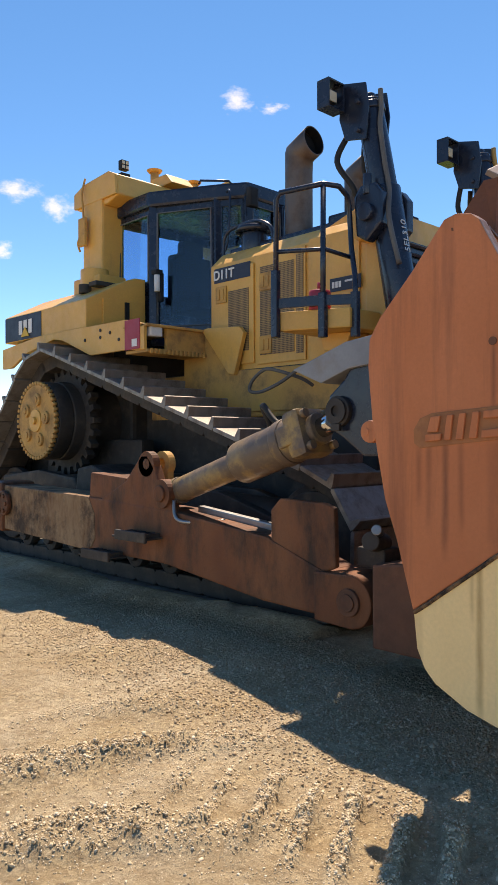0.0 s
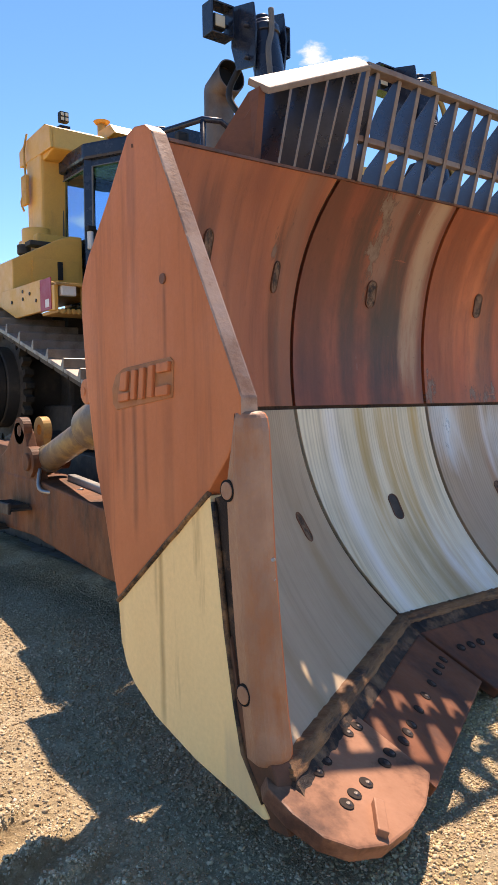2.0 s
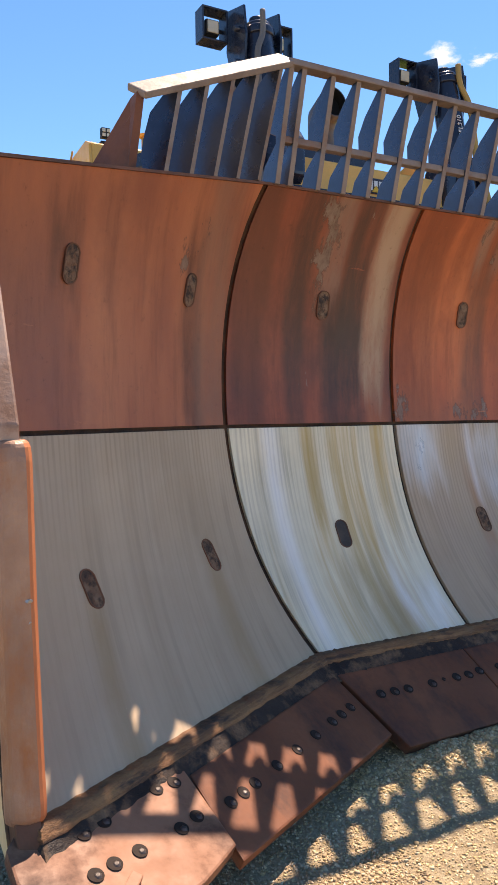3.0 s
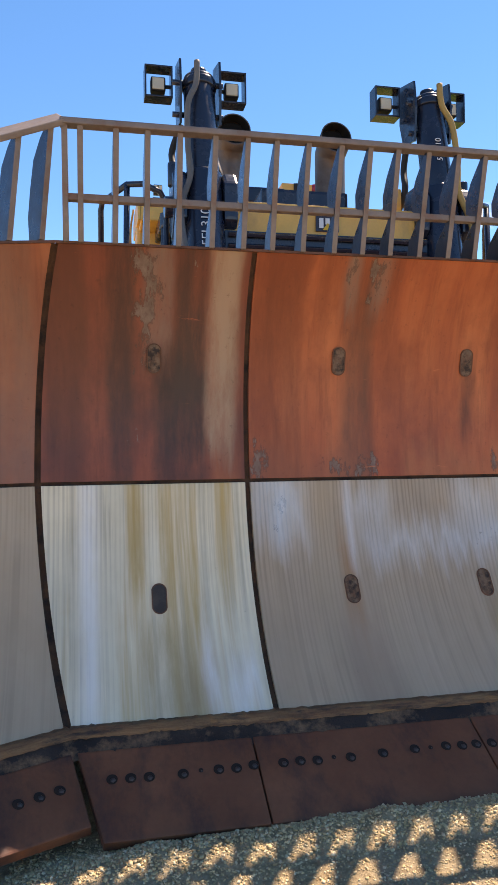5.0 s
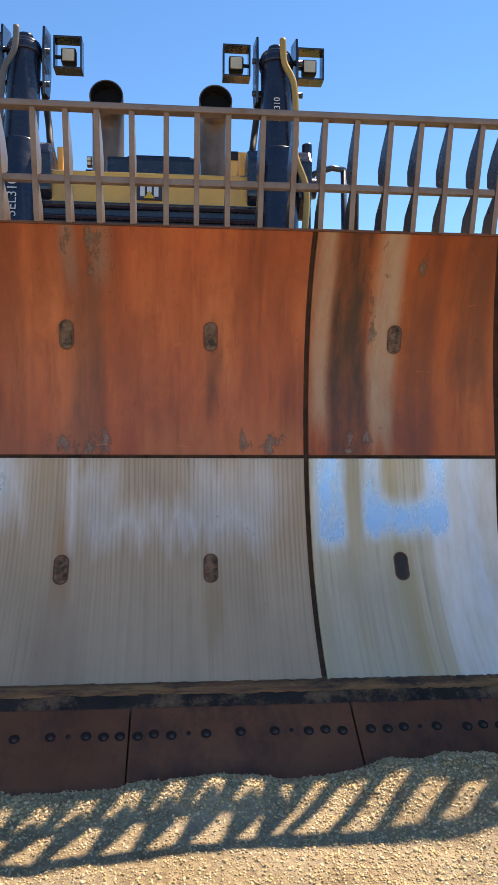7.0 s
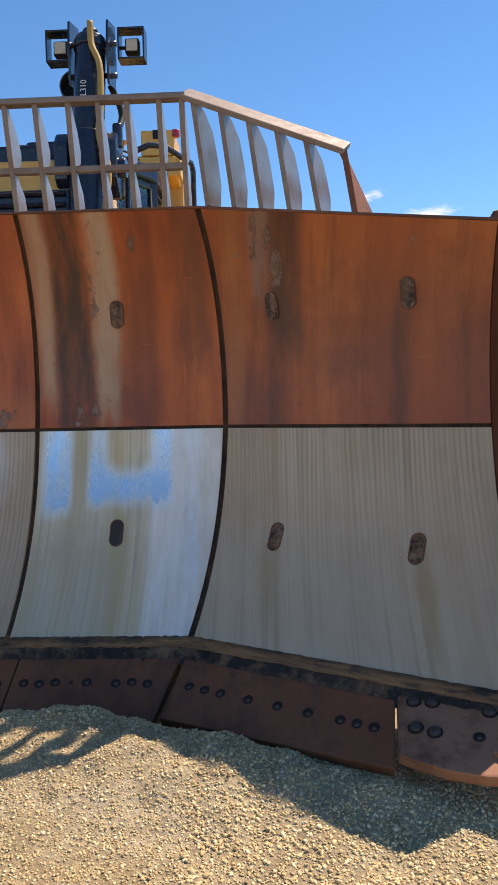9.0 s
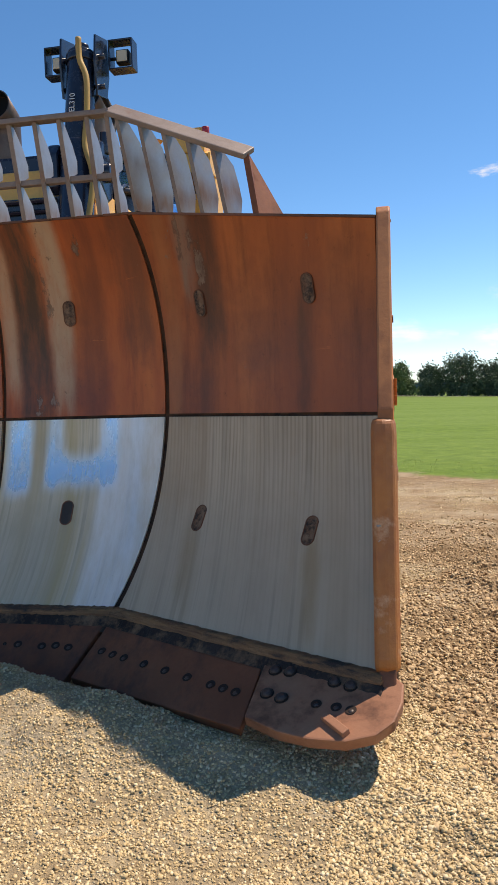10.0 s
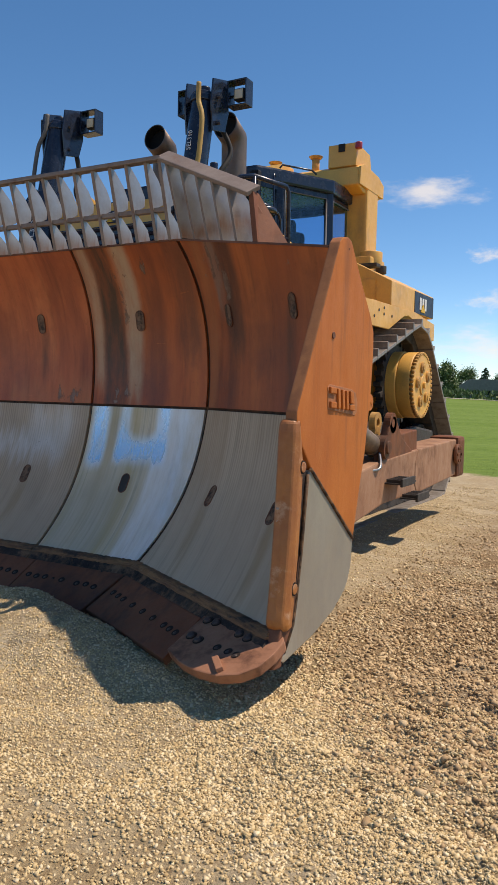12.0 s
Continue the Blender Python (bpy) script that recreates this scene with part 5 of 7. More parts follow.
    prism(bm, [(3.55, 0.74), (4.35, 0.74), (4.3, 1.02), (4.05, 1.06), (3.65, 0.95)], "x", sgn * 1.30, sgn * 1.78, 0.03)
    prism(bm, [(4.3, 0.5), (6.1, 0.5), (6.0, 0.90), (5.2, 0.98), (4.45, 0.92)], "x", sgn * 1.62, sgn * 1.72, 0.03)
    part("frame_guard", bm, DIRT_METAL, t)
    bm = BM()
    prism(bm, [(4.6, 0.45), (6.5, 0.45), (6.75, 0.7), (6.75, 1.2), (6.3, 1.5), (4.7, 1.5)], "x", sgn * 0.86, sgn * 1.10, 0.02)
    box(bm, (min(0, sgn * 1.18), max(0, sgn * 1.18)), (6.5, 6.66), (0.5, 1.3), 0.02)
    part("drive_case", bm, DIRT_METAL, t, "dirty black casting behind the final drive")


for sgn in (-1, 1):
    track(sgn)


def mirrored(bm, sgn):
    if sgn < 0:
        bmesh.ops.scale(bm, vec=(-1, 1, 1), verts=bm.verts)
        bmesh.ops.reverse_faces(bm, faces=bm.faces)
    return bm


def push_arm(sgn):
    arm = new("push_arm")
    arm.parent = dozer
    tagged(arm, "rusty box-section push arm beside the track")
    bm = BM()
    prism(bm, [(4.62, 0.46), (3.0, 0.40), (2.12, 0.40), (1.10, 0.285), (0.62, 0.27), (0.60, 0.53), (1.08, 0.69), (2.05, 0.79), (3.0, 0.83), (4.62, 0.86)], "x", 2.08, 2.38, 0.016)
    # East beam and sleeve: the sunlit look is in their colour.
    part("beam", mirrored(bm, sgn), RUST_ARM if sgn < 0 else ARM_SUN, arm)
    bm = BM()
    prism(bm, [(4.61, 0.45), (3.20, 0.395), (3.08, 0.42), (3.02, 0.50), (3.03, 0.70), (3.12, 0.835), (4.61, 0.868)], "x", 2.074, 2.388, 0.014)
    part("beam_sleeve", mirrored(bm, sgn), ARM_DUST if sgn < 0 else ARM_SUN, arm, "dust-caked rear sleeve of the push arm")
    bm = BM()
    prism(bm, [(3.0, 0.80), (2.60, 0.98), (2.46, 1.12), (2.40, 1.18), (2.32, 1.185), (2.24, 1.10), (2.18, 0.98), (2.10, 0.93), (2.04, 0.84), (2.0, 0.76)], "x", 2.30, 2.375, 0.012)
    prism(bm, [(2.62, 0.80), (2.62, 1.0), (3.12, 1.03), (3.14, 0.82)], "x", 2.12, 2.36, 0.01)
    part("bracket", mirrored(bm, sgn), RUST_ARM, arm, "rusty upright bracket with lifting eyes")
    for x, material in ((2.345, RUST_ARM), (2.20, YELLOW_DUSTY)):
        bm = BM()
        ring_plate(bm, x - 0.03, x + 0.03, 2.335, 1.115, 0.095, 0.04)
        box(bm, (x - 0.028, x + 0.028), (2.26, 2.41), (0.80, 1.06), 0.008)
        part("lifting_eye", mirrored(bm, sgn), material, arm)
    bm = BM()
    prism(bm, [(1.04, 0.66), (1.04, 0.86), (0.96, 0.935), (0.60, 0.925), (0.53, 0.90), (0.52, 0.56), (0.66, 0.50)], "x", 2.33, 2.37, 0.012)
    part("guard_plate", mirrored(bm, sgn), RUST_ARM, arm)
    bm = BM()
    n = 20
    prism(bm, [(0.66, 0.245), (0.66, 0.53)] + [(0.40 - 0.15 * math.sin(a), 0.385 + 0.15 * math.cos(a)) for a in (math.pi * k / n for k in range(n + 1))], "x", 2.12, 2.40, 0.014)
    part("trunnion", mirrored(bm, sgn), RUST_ARM, arm)
    bm = BM()
    rod(bm, (2.38, 0.40, 0.385), (2.42, 0.40, 0.385), 0.078, seg=28, bevel=0.006)
    rod(bm, (2.42, 0.40, 0.385), (2.43, 0.40, 0.385), 0.05, seg=20, bevel=0.004)
    part("trunnion_pin", mirrored(bm, sgn), RUST_DARK, arm)
    bm = BM()
    box(bm, (2.06, 2.42), (4.60, 4.92), (0.42, 0.90), 0.05)
    part("ball_housing", mirrored(bm, sgn), RUST_ARM, arm)
    bm = BM()
    rod(bm, (2.40, 4.56, 0.70), (2.44, 4.56, 0.70), 0.12, seg=24, bevel=0.01)
    for k in range(6):
        a = k * math.pi / 3
        rod(bm, (2.44, 4.56 + 0.08 * math.cos(a), 0.70 + 0.08 * math.sin(a)), (2.455, 4.56 + 0.08 * math.cos(a), 0.70 + 0.08 * math.sin(a)), 0.02, seg=8)
    part("ball_cap", mirrored(bm, sgn), RUST_ARM, arm)
    for cy, cz in ((2.33, 0.61), (2.80, 0.425)):
        bm = BM()
        box(bm, (2.37, 2.55), (cy - 0.20, cy + 0.20), (cz - 0.035, cz - 0.02), 0.004)
        box(bm, (2.53, 2.555), (cy - 0.22, cy + 0.16), (cz - 0.05, cz + 0.025), 0.008)
        for k in range(7):
            box(bm, (2.39, 2.53), (cy - 0.18 + 0.055 * k, cy - 0.165 + 0.055 * k), (cz - 0.02, cz + 0.01), 0.002)
        part("step", mirrored(bm, sgn), DIRT_METAL, arm, "serrated steel foot step")
    bm = BM()
    box(bm, (2.14, 2.20), (1.05, 1.95), (0.70, 0.775), 0.01, Matrix.Translation((0, 1.5, 0.735)) @ Matrix.Rotation(0.10, 4, "X") @ Matrix.Translation((0, -1.5, -0.735)))
    part("hose_cover", mirrored(bm, sgn), STEEL_BARE, arm)
    # lugs on the back of the blade
    bm = BM()
    for x0, x1 in ((2.05, 2.115),):
        prism(bm, [(-0.30, 0.22), (0.30, 0.22), (0.44, 0.27), (0.50, 0.38), (0.44, 0.50), (0.22, 0.60), (-0.30, 0.66)], "x", x0, x1, 0.012)
    prism(bm, [(0.22, 0.17), (0.22, 0.62), (-0.10, 0.66), (-0.34, 0.66), (-0.48, 0.40), (-0.48, 0.17)], "x", 2.05, 2.43, 0.015)
    part("blade_lug", mirrored(bm, sgn), RUST_DARK, arm)


def ring_plate(bm, x0, x1, cy, cz, r, hole, seg=24):
    rings = [[bm.verts.new((x, cy + k * math.cos(a), cz + k * math.sin(a))) for a in (2 * math.pi * i / seg for i in range(seg))] for x, k in ((x0, hole), (x0, r), (x1, r), (x1, hole))]
    fs = []
    for a, b in zip(rings, rings[1:] + rings[:1]):
        fs += [bm.faces.new((a[i], a[(i + 1) % seg], b[(i + 1) % seg], b[i])) for i in range(seg)]
    bmesh.ops.recalc_face_normals(bm, faces=fs)


def tilt_cylinder(sgn):
    c = new("tilt_cylinder")
    c.parent = dozer
    tagged(c, "scratched yellow tilt cylinder between arm and blade")
    a, b = Vector((2.27, 2.13, 0.905)), Vector((2.27, 0.44, 1.45))
    at = lambda f: a.lerp(b, f)
    bm = BM()
    rod(bm, at(0.0), at(0.46), 0.090, seg=28, bevel=0.01)
    rod(bm, at(0.02), at(0.05), 0.10, seg=28, bevel=0.008)
    part("tube", mirrored(bm, sgn), BARREL, c)
    bm = BM()
    rod(bm, at(0.43), at(0.76), 0.142, seg=32, bevel=0.014)
    rod(bm, at(0.66), at(0.70), 0.150, seg=32, bevel=0.006)
    part("barrel", mirrored(bm, sgn), BARREL, c)
    bm = BM()
    d = (b - a).normalized()
    m = Matrix.LocRotScale(at(0.79), d.to_track_quat("Y", "Z"), None)
    box(bm, (-0.142, 0.142), (-0.10, 0.05), (-0.15, 0.15), 0.05, m)
    for x in (-0.1, 0.1):
        for z in (-0.1, 0.1):
            rod(bm, m @ Vector((x, 0.05, z)), m @ Vector((x, 0.085, z)), 0.028, seg=8)
    part("gland", mirrored(bm, sgn), BARREL, c, "yellow bolted end block with bare scuffs")
    bm = BM()
    rod(bm, at(0.80), at(0.842), 0.098, seg=28, bevel=0.012)
    part("gland_ring", mirrored(bm, sgn), BARREL, c)
    for x0, x1 in ((-0.145, -0.10), (0.10, 0.145)):
        bm = BM()
        box(bm, (x0, x1), (-0.16, -0.03), (-0.06, 0.07), 0.015, m)
        part("port_block", mirrored(bm, sgn), BARREL, c)
    bm = BM()
    rod(bm, at(0.78), at(0.99), 0.060, seg=24)
    part("piston_rod", mirrored(bm, sgn), CHROME, c, "bright chrome rod")
    bm = BM()
    rod(bm, (2.11, 2.13, 0.905), (2.42, 2.13, 0.905), 0.06, seg=20, bevel=0.008)
    ring_plate(bm, 2.32, 2.40, 2.13, 0.905, 0.105, 0.055)
    part("pin", mirrored(bm, sgn), RUST_ARM, c)
    bm = BM()
    for x0, x1 in ((2.13, 2.18), (2.37, 2.42)):
        prism(bm, [(0.56, 1.38), (0.52, 1.54), (0.42, 1.62), (0.30, 1.78), (-0.06, 1.84), (-0.06, 1.20), (0.28, 1.20), (0.42, 1.30)], "x", x0, x1, 0.012)
    part("blade_bracket", mirrored(bm, sgn), NAVY, c, "dark bracket on the back of the blade")
    bm = BM()
    prism(bm, [(0.78, 1.70), (0.38, 1.83), (-0.06, 1.88), (-0.06, 1.72), (0.36, 1.68), (0.56, 1.61)], "x", 2.07, 2.45, 0.008)
    part("bracket_cover", mirrored(bm, sgn), COVER_GREY, c, "worn grey cover plate over the cylinder pin")
    bm = BM()
    rod(bm, (2.41, 0.44, 1.45), (2.455, 0.44, 1.45), 0.085, seg=28, bevel=0.008)
    ring_plate(bm, 2.45, 2.47, 0.44, 1.45, 0.07, 0.03)
    box(bm, (2.45, 2.47), (0.41, 0.47), (1.34, 1.38), 0.004)
    part("pin_cap", mirrored(bm, sgn), DIRT_METAL, c)
    bm = BM()
    pipe(bm, [(2.12, 1.05, 1.30), (2.12, 1.25, 1.42), (2.10, 1.38, 1.52), (2.02, 1.36, 1.30), (1.98, 1.5, 1.05)], 0.022, 10, steps=6)
    part("hose", mirrored(bm, sgn), HOSE_BLACK, c)
    bm = BM()
    rod(bm, (2.16, 0.34, 0.70), (2.34, 0.30, 0.73), 0.055, seg=16, bevel=0.01)
    box(bm, (2.10, 2.26), (0.26, 0.46), (0.56, 0.68), 0.02)
    part("line_valve", mirrored(bm, sgn), DIRT_METAL, c)
    bm = BM()
    rod(bm, (2.26, 0.30, 0.77), (2.36, 0.24, 0.80), 0.030, seg=12, bevel=0.006)
    part("line_fitting", mirrored(bm, sgn), STEEL_BARE, c)
    bm = BM()
    pipe(bm, [(2.36, 2.02, 0.86), (2.40, 1.94, 0.74), (2.36, 1.80, 0.72), (2.25, 1.6, 0.74)], 0.014, 8, steps=6)
    part("lube_line", mirrored(bm, sgn), STEEL_BARE, c)


BARREL = surface("scuffed_yellow_cylinder", (0.40, 0.255, 0.085), (0.18, 0.125, 0.085), (0.4, 0.65), scale=4, stretch=(1, 1, 1), grime=(0.135, 0.095, 0.068), grime_at=(0.40, 0.54), grime_scale=4.5, bump=0.2)
for sgn in (-1, 1):
    push_arm(sgn)
    tilt_cylinder(sgn)

def perforated():
    """Painted sheet with rows of dark round holes."""
    m, t, sh = nodes_of("perforated_screen")
    grid = add(t, "ShaderNodeTexVoronoi", Scale=62.0, Randomness=0.0)
    t.links.new(coords(t, (0, 1, 1)), grid.inputs["Vector"])
    sheet_col = ramp(t, noise_of(t, 5, 6, 0.65), [(0.35, (0.42, 0.25, 0.085)), (0.65, (0.31, 0.19, 0.08))])
    hole = ramp(t, grid.outputs["Distance"], [(0.33, grey(1)), (0.40, grey(0))])
    t.links.new(mixed(t, hole, sheet_col, (0.075, 0.048, 0.026)), sh.inputs["Base Color"])
    sh.inputs["Roughness"].default_value = 0.6
    bumped(t, sh, grid.outputs["Distance"], 0.5, 0.004)
    return m


MESH = perforated()
# ---- body ----
# Hull coloured near black for the darkness between the tracks.
bm = BM()
box(bm, (-0.86, 0.86), (1.35, 5.6), (0.75, 1.95), 0.02)
box(bm, (-1.05, 1.05), (4.4, 6.3), (0.8, 2.3), 0.05)
for sgn in (-1, 1):
    box(bm, (sgn * 1.06, sgn * 1.22), (4.0, 5.9), (0.45, 1.30), 0.03)
part("main_frame", bm, DIRT_METAL, dozer, "main frame between the tracks, blackened for its deep shade")
bm = BM()
box(bm, (-0.875, 0.875), (1.36, 4.3), (1.50, 1.94), 0.02)
part("frame_skirt", bm, YELLOW_DUSTY, dozer, "dusty yellow skirt above the main frame")
bm = BM()
box(bm, (-0.55, 0.55), (0.95, 1.4), (0.7, 1.4), 0.03)
part("front_block", bm, DIRT_METAL, dozer)
# engine hood
bm = BM()
prism(bm, [(-0.85, 1.93), (0.85, 1.93), (0.85, 2.98), (0.70, 3.12), (-0.70, 3.12), (-0.85, 2.98)], "y", 1.42, 3.36, 0.02)
hood = part("engine_hood", bm, YELLOW, dozer, "yellow engine hood")
bm = BM()
box(bm, (-0.6, 0.6), (1.6, 3.36), (3.10, 3.20), 0.03)
box(bm, (-0.34, 0.34), (1.75, 2.3), (3.19, 3.36), 0.03)
part("hood_top", bm, NAVY, dozer)
# nose with radiator grille
bm = BM()
prism(bm, [(-0.86, 2.12), (0.86, 2.12), (0.86, 2.86), (0.66, 3.07), (-0.66, 3.07), (-0.86, 2.86)], "y", 1.22, 1.47, 0.02)
part("radiator_guard", bm, YELLOW, dozer, "yellow radiator guard at the front of the hood")
bm = BM()
box(bm, (-0.72, 0.72), (1.195, 1.225), (1.5, 2.86), 0.006)
for k in range(17):
    z = 2.83 - 0.075 * k
    box(bm, (-0.70, 0.70), (1.165, 1.20), (z - 0.012, z + 0.012), 0.004, Matrix.Translation((0, 1.18, z)) @ Matrix.Rotation(0.5, 4, "X") @ Matrix.Translation((0, -1.18, -z)))
part("grille", bm, NAVY, dozer, "black louvred radiator grille")
bm = BM()
box(bm, (-0.09, 0.075), (1.208, 1.216), (2.885, 2.995), 0.002)
sign = part("nose_badge", bm, DECAL_NAVY, dozer, "dark badge with white and yellow marks")


def badge_marks(m, w, h, parent):
    """White bars and a yellow wedge, on a plate w by h that faces local -y."""
    bm = BM()
    for k in (-1, 0, 1):
        box(bm, (0.27 * w * k - 0.09 * w, 0.27 * w * k + 0.09 * w), (-0.006, 0.0), (-0.30 * h if k else -0.05 * h, 0.32 * h), 0.0, m)
    part("badge_bar", bm, WHITE, parent)
    bm = BM()
    prism(bm, [(-0.22 * w, -0.42 * h), (0.22 * w, -0.42 * h), (0.0, 0.02 * h)], "y", -0.010, -0.002, 0.0, m)
    part("badge_wedge", bm, DECAL_YELLOW, parent)


badge_marks(Matrix.Translation((-0.008, 1.208, 2.94)), 0.165, 0.11, dozer)
for sgn in (-1, 1):
    # hood doors with perforated screens and latches
    for y0, y1, z0, z1 in ((2.74, 3.30, 2.0, 2.92), (2.10, 2.70, 1.98, 2.96), (1.52, 2.06, 1.96, 3.0)):
        bm = BM()
        box(bm, (0.85, 0.868), (y0, y1), (z0, z1), 0.006)
        door = part("hood_door", mirrored(bm, sgn), YELLOW, dozer)
        if y0 > 1.9:
            for ya, yb, za, zb in (((y0 + 0.13, y1 - 0.05, z0 + 0.08, z1 - 0.10), (y0 + 0.02, y0 + 0.105, z0 + 0.06, z1 - 0.06)) if y0 < 2.5 else ((y0 + 0.06, y1 - 0.22, z0 + 0.12, z1 - 0.22),)):
                bm = BM()
                box(bm, (0.868, 0.873), (ya, yb), (za, zb), 0.0)
                part("screen", mirrored(bm, sgn), MESH, door, "perforated brown screen")
            for zc in (z0 + 0.17, z1 - 0.24):
                bm = BM()
                box(bm, (0.872, 0.884), (y1 - 0.20, y1 - 0.05), (zc - 0.08, zc + 0.08), 0.006)
                for p in (-0.03, 0.03):
                    box(bm, (0.882, 0.892), (y1 - 0.125 + p - 0.018, y1 - 0.125 + p + 0.018), (zc - 0.05, zc + 0.05), 0.003)
                part("latch", mirrored(bm, sgn), YELLOW_DUSTY, door)
    bm = BM()
    box(bm, (0.865, 0.872), (2.78, 3.28), (2.80, 2.94), 0.0)
    part("model_strip", mirrored(bm, sgn), DECAL_NAVY, dozer)
    face = Matrix.Translation((sgn * 0.874, 3.14 if sgn < 0 else 2.92, 2.868)) @ Matrix.Rotation(sgn * math.pi / 2, 4, "Z") @ Matrix.Rotation(math.pi / 2, 4, "X")
    letters("model_letters", "D11T", 0.125, face, WHITE, dozer)
    # lower side plate and slanting gusset under the cab
    bm = BM()
    prism(bm, [(1.42, 1.55), (3.72, 1.55), (3.72, 2.22), (3.36, 2.38), (3.28, 2.32), (2.95, 1.94), (1.42, 1.92)], "x", 0.86, 0.895, 0.008)
    part("side_panel", mirrored(bm, sgn), YELLOW_DUSTY, dozer)
    bm = BM()
    prism(bm, [(3.40, 2.36), (3.30, 2.37), (2.86, 2.34), (2.80, 2.28), (2.93, 1.90), (3.01, 1.91)], "x", 0.89, 0.94, 0.008)
    part("kick_gusset", mirrored(bm, sgn), YELLOW, dozer)
    # fender with fuel tank
    bm = BM()
    prism(bm, [(6.22, 2.36), (6.22, 2.13), (6.0, 2.13), (5.66, 2.27), (5.03, 2.37), (4.85, 2.34), (4.31, 2.14), (3.70, 2.14), (3.40, 2.12), (3.40, 2.36), (3.70, 2.425), (5.33, 2.44)], "x", 1.585, 1.62, 0.006)
    prism(bm, [(6.22, 2.36), (5.33, 2.42), (3.75, 2.40), (3.75, 2.36), (5.33, 2.38), (6.22, 2.32)], "x", 0.85, 1.60, 0.004)
    fender = part("fender", mirrored(bm, sgn), YELLOW, dozer, "yellow track fender plate")
    for y, z in ((3.95, 2.33), (4.12, 2.30), (4.12, 2.37), (4.4, 2.30), (3.80, 2.25)):
        bm = BM()
        rod(bm, (1.62, y, z), (1.627, y, z), 0.017, seg=10)
        part("fender_bolt", mirrored(bm, sgn), DIRT_METAL, fender)
    bm = BM()
    prism(bm, [(0.86, 2.43), (1.60, 2.43), (1.60, 2.725), (1.10, 2.98), (0.98, 3.02), (0.86, 3.02)], "y", 4.42, 6.2, 0.014)
    tank = part("fuel_tank", mirrored(bm, sgn), YELLOW, dozer, "yellow tank box over the track")
    bm = BM()
    box(bm, (0.90, 1.40), (4.408, 4.422), (2.50, 2.76), 0.005)
    for zz in range(7):
        rod(bm, (1.40, 4.40, 2.50 + 0.04 * zz), (1.40, 4.41, 2.50 + 0.04 * zz), 0.009, seg=8)
    part("tank_cover", mirrored(bm, sgn), YELLOW, tank)
    bm = BM()
    rod(bm, (1.25, 5.0, 2.90), (1.25, 5.0, 3.0), 0.07, seg=16, bevel=0.01)
    box(bm, (1.05, 1.3), (4.7, 4.85), (2.95, 3.0), 0.01)
    part("tank_cap", mirrored(bm, sgn), DIRT_METAL, tank)
    bm = BM()
    box(bm, (1.592, 1.606), (5.33, 6.18), (2.44, 2.715), 0.002)
    part("tank_badge", mirrored(bm, sgn), DECAL_NAVY, dozer, "navy badge panel with white and yellow marks")
    badge_marks(Matrix.Translation((sgn * 1.607, 5.68, 2.575)) @ Matrix.Rotation(sgn * math.pi / 2, 4, "Z"), 0.42, 0.25, dozer)
    bm = BM()
    box(bm, (1.618, 1.626), (3.46, 3.70), (2.135, 2.415), 0.002)
    part("red_panel", mirrored(bm, sgn), RED if sgn < 0 else YELLOW, dozer)
    bm = BM()
    box(bm, (1.626, 1.630), (3.50, 3.58), (2.16, 2.23), 0.0)
    part("panel_patch", mirrored(bm, sgn), WHITE if sgn < 0 else YELLOW, dozer)
    # front step box of the fender, with a work lamp
    bm = BM()
    box(bm, (0.88, 1.60), (3.38, 3.72), (2.10, 2.13), 0.006)
    box(bm, (0.88, 1.36), (3.40, 3.44), (2.12, 2.34), 0.008)
    box(bm, (0.88, 1.62), (3.36, 3.74), (2.335, 2.36), 0.006)
    for k in range(14):
        box(bm, (0.92 + 0.048 * k, 0.945 + 0.048 * k), (3.36, 3.385), (2.09, 2.135), 0.002)
    part("step_box", mirrored(bm, sgn), YELLOW_DUSTY, dozer)
    bm = BM()
    box(bm, (1.42, 1.56), (3.38, 3.46), (2.25, 2.35), 0.015)
    part("work_lamp", mirrored(bm, sgn), WHITE if sgn < 0 else DIRT_METAL, dozer)
    bm = BM()
    box(bm, (0.80, 1.16), (4.86, 5.40), (2.9, 3.12), 0.03)
    rod(bm, (1.06, 5.1, 3.0), (1.06, 5.1, 3.2), 0.16, seg=24, bevel=0.01)
    part("rops_foot", mirrored(bm, sgn), YELLOW, dozer)
    # roll-over post and beam end
    bm = BM()
    prism(bm, [(0.74, 3.0), (1.045, 3.0), (1.045, 4.08), (0.55, 4.08), (0.64, 3.93), (0.71, 3.80), (0.75, 3.62)], "y", 4.98, 5.38, 0.03)
    part("rops_post", mirrored(bm, sgn), YELLOW, dozer, "yellow roll-over post")
    # exhaust stack
    x = -0.405 if sgn < 0 else 0.475
    bm = BM()
    around = [2 * math.pi * k / 32 for k in range(32)]
    lines = [[(x + 0.130 * math.cos(w), 2.595 + 0.130 * math.sin(w), z) for w in around] for z in (3.10, 3.50, 3.80)]
    lines.append([(x + 0.130 * math.cos(w), 2.592 + 0.134 * math.sin(w), 3.955 + 0.065 * math.sin(w)) for w in around])
    lines.append([(x + 0.132 * math.cos(w), 2.575 + 0.128 * math.sin(w), 3.985 + 0.090 * math.sin(w)) for w in around])
    lines.append([(x + 0.136 * math.cos(w), 2.405 + 0.022 * math.sin(w), 4.065 + 0.138 * math.sin(w)) for w in around])
    vr = [[bm.verts.new(p) for p in ln] for ln in lines]
    for a, b in zip(vr, vr[1:]):
        for k in range(32):
            bm.faces.new((a[k], a[(k + 1) % 32], b[(k + 1) % 32], b[k])).smooth = True
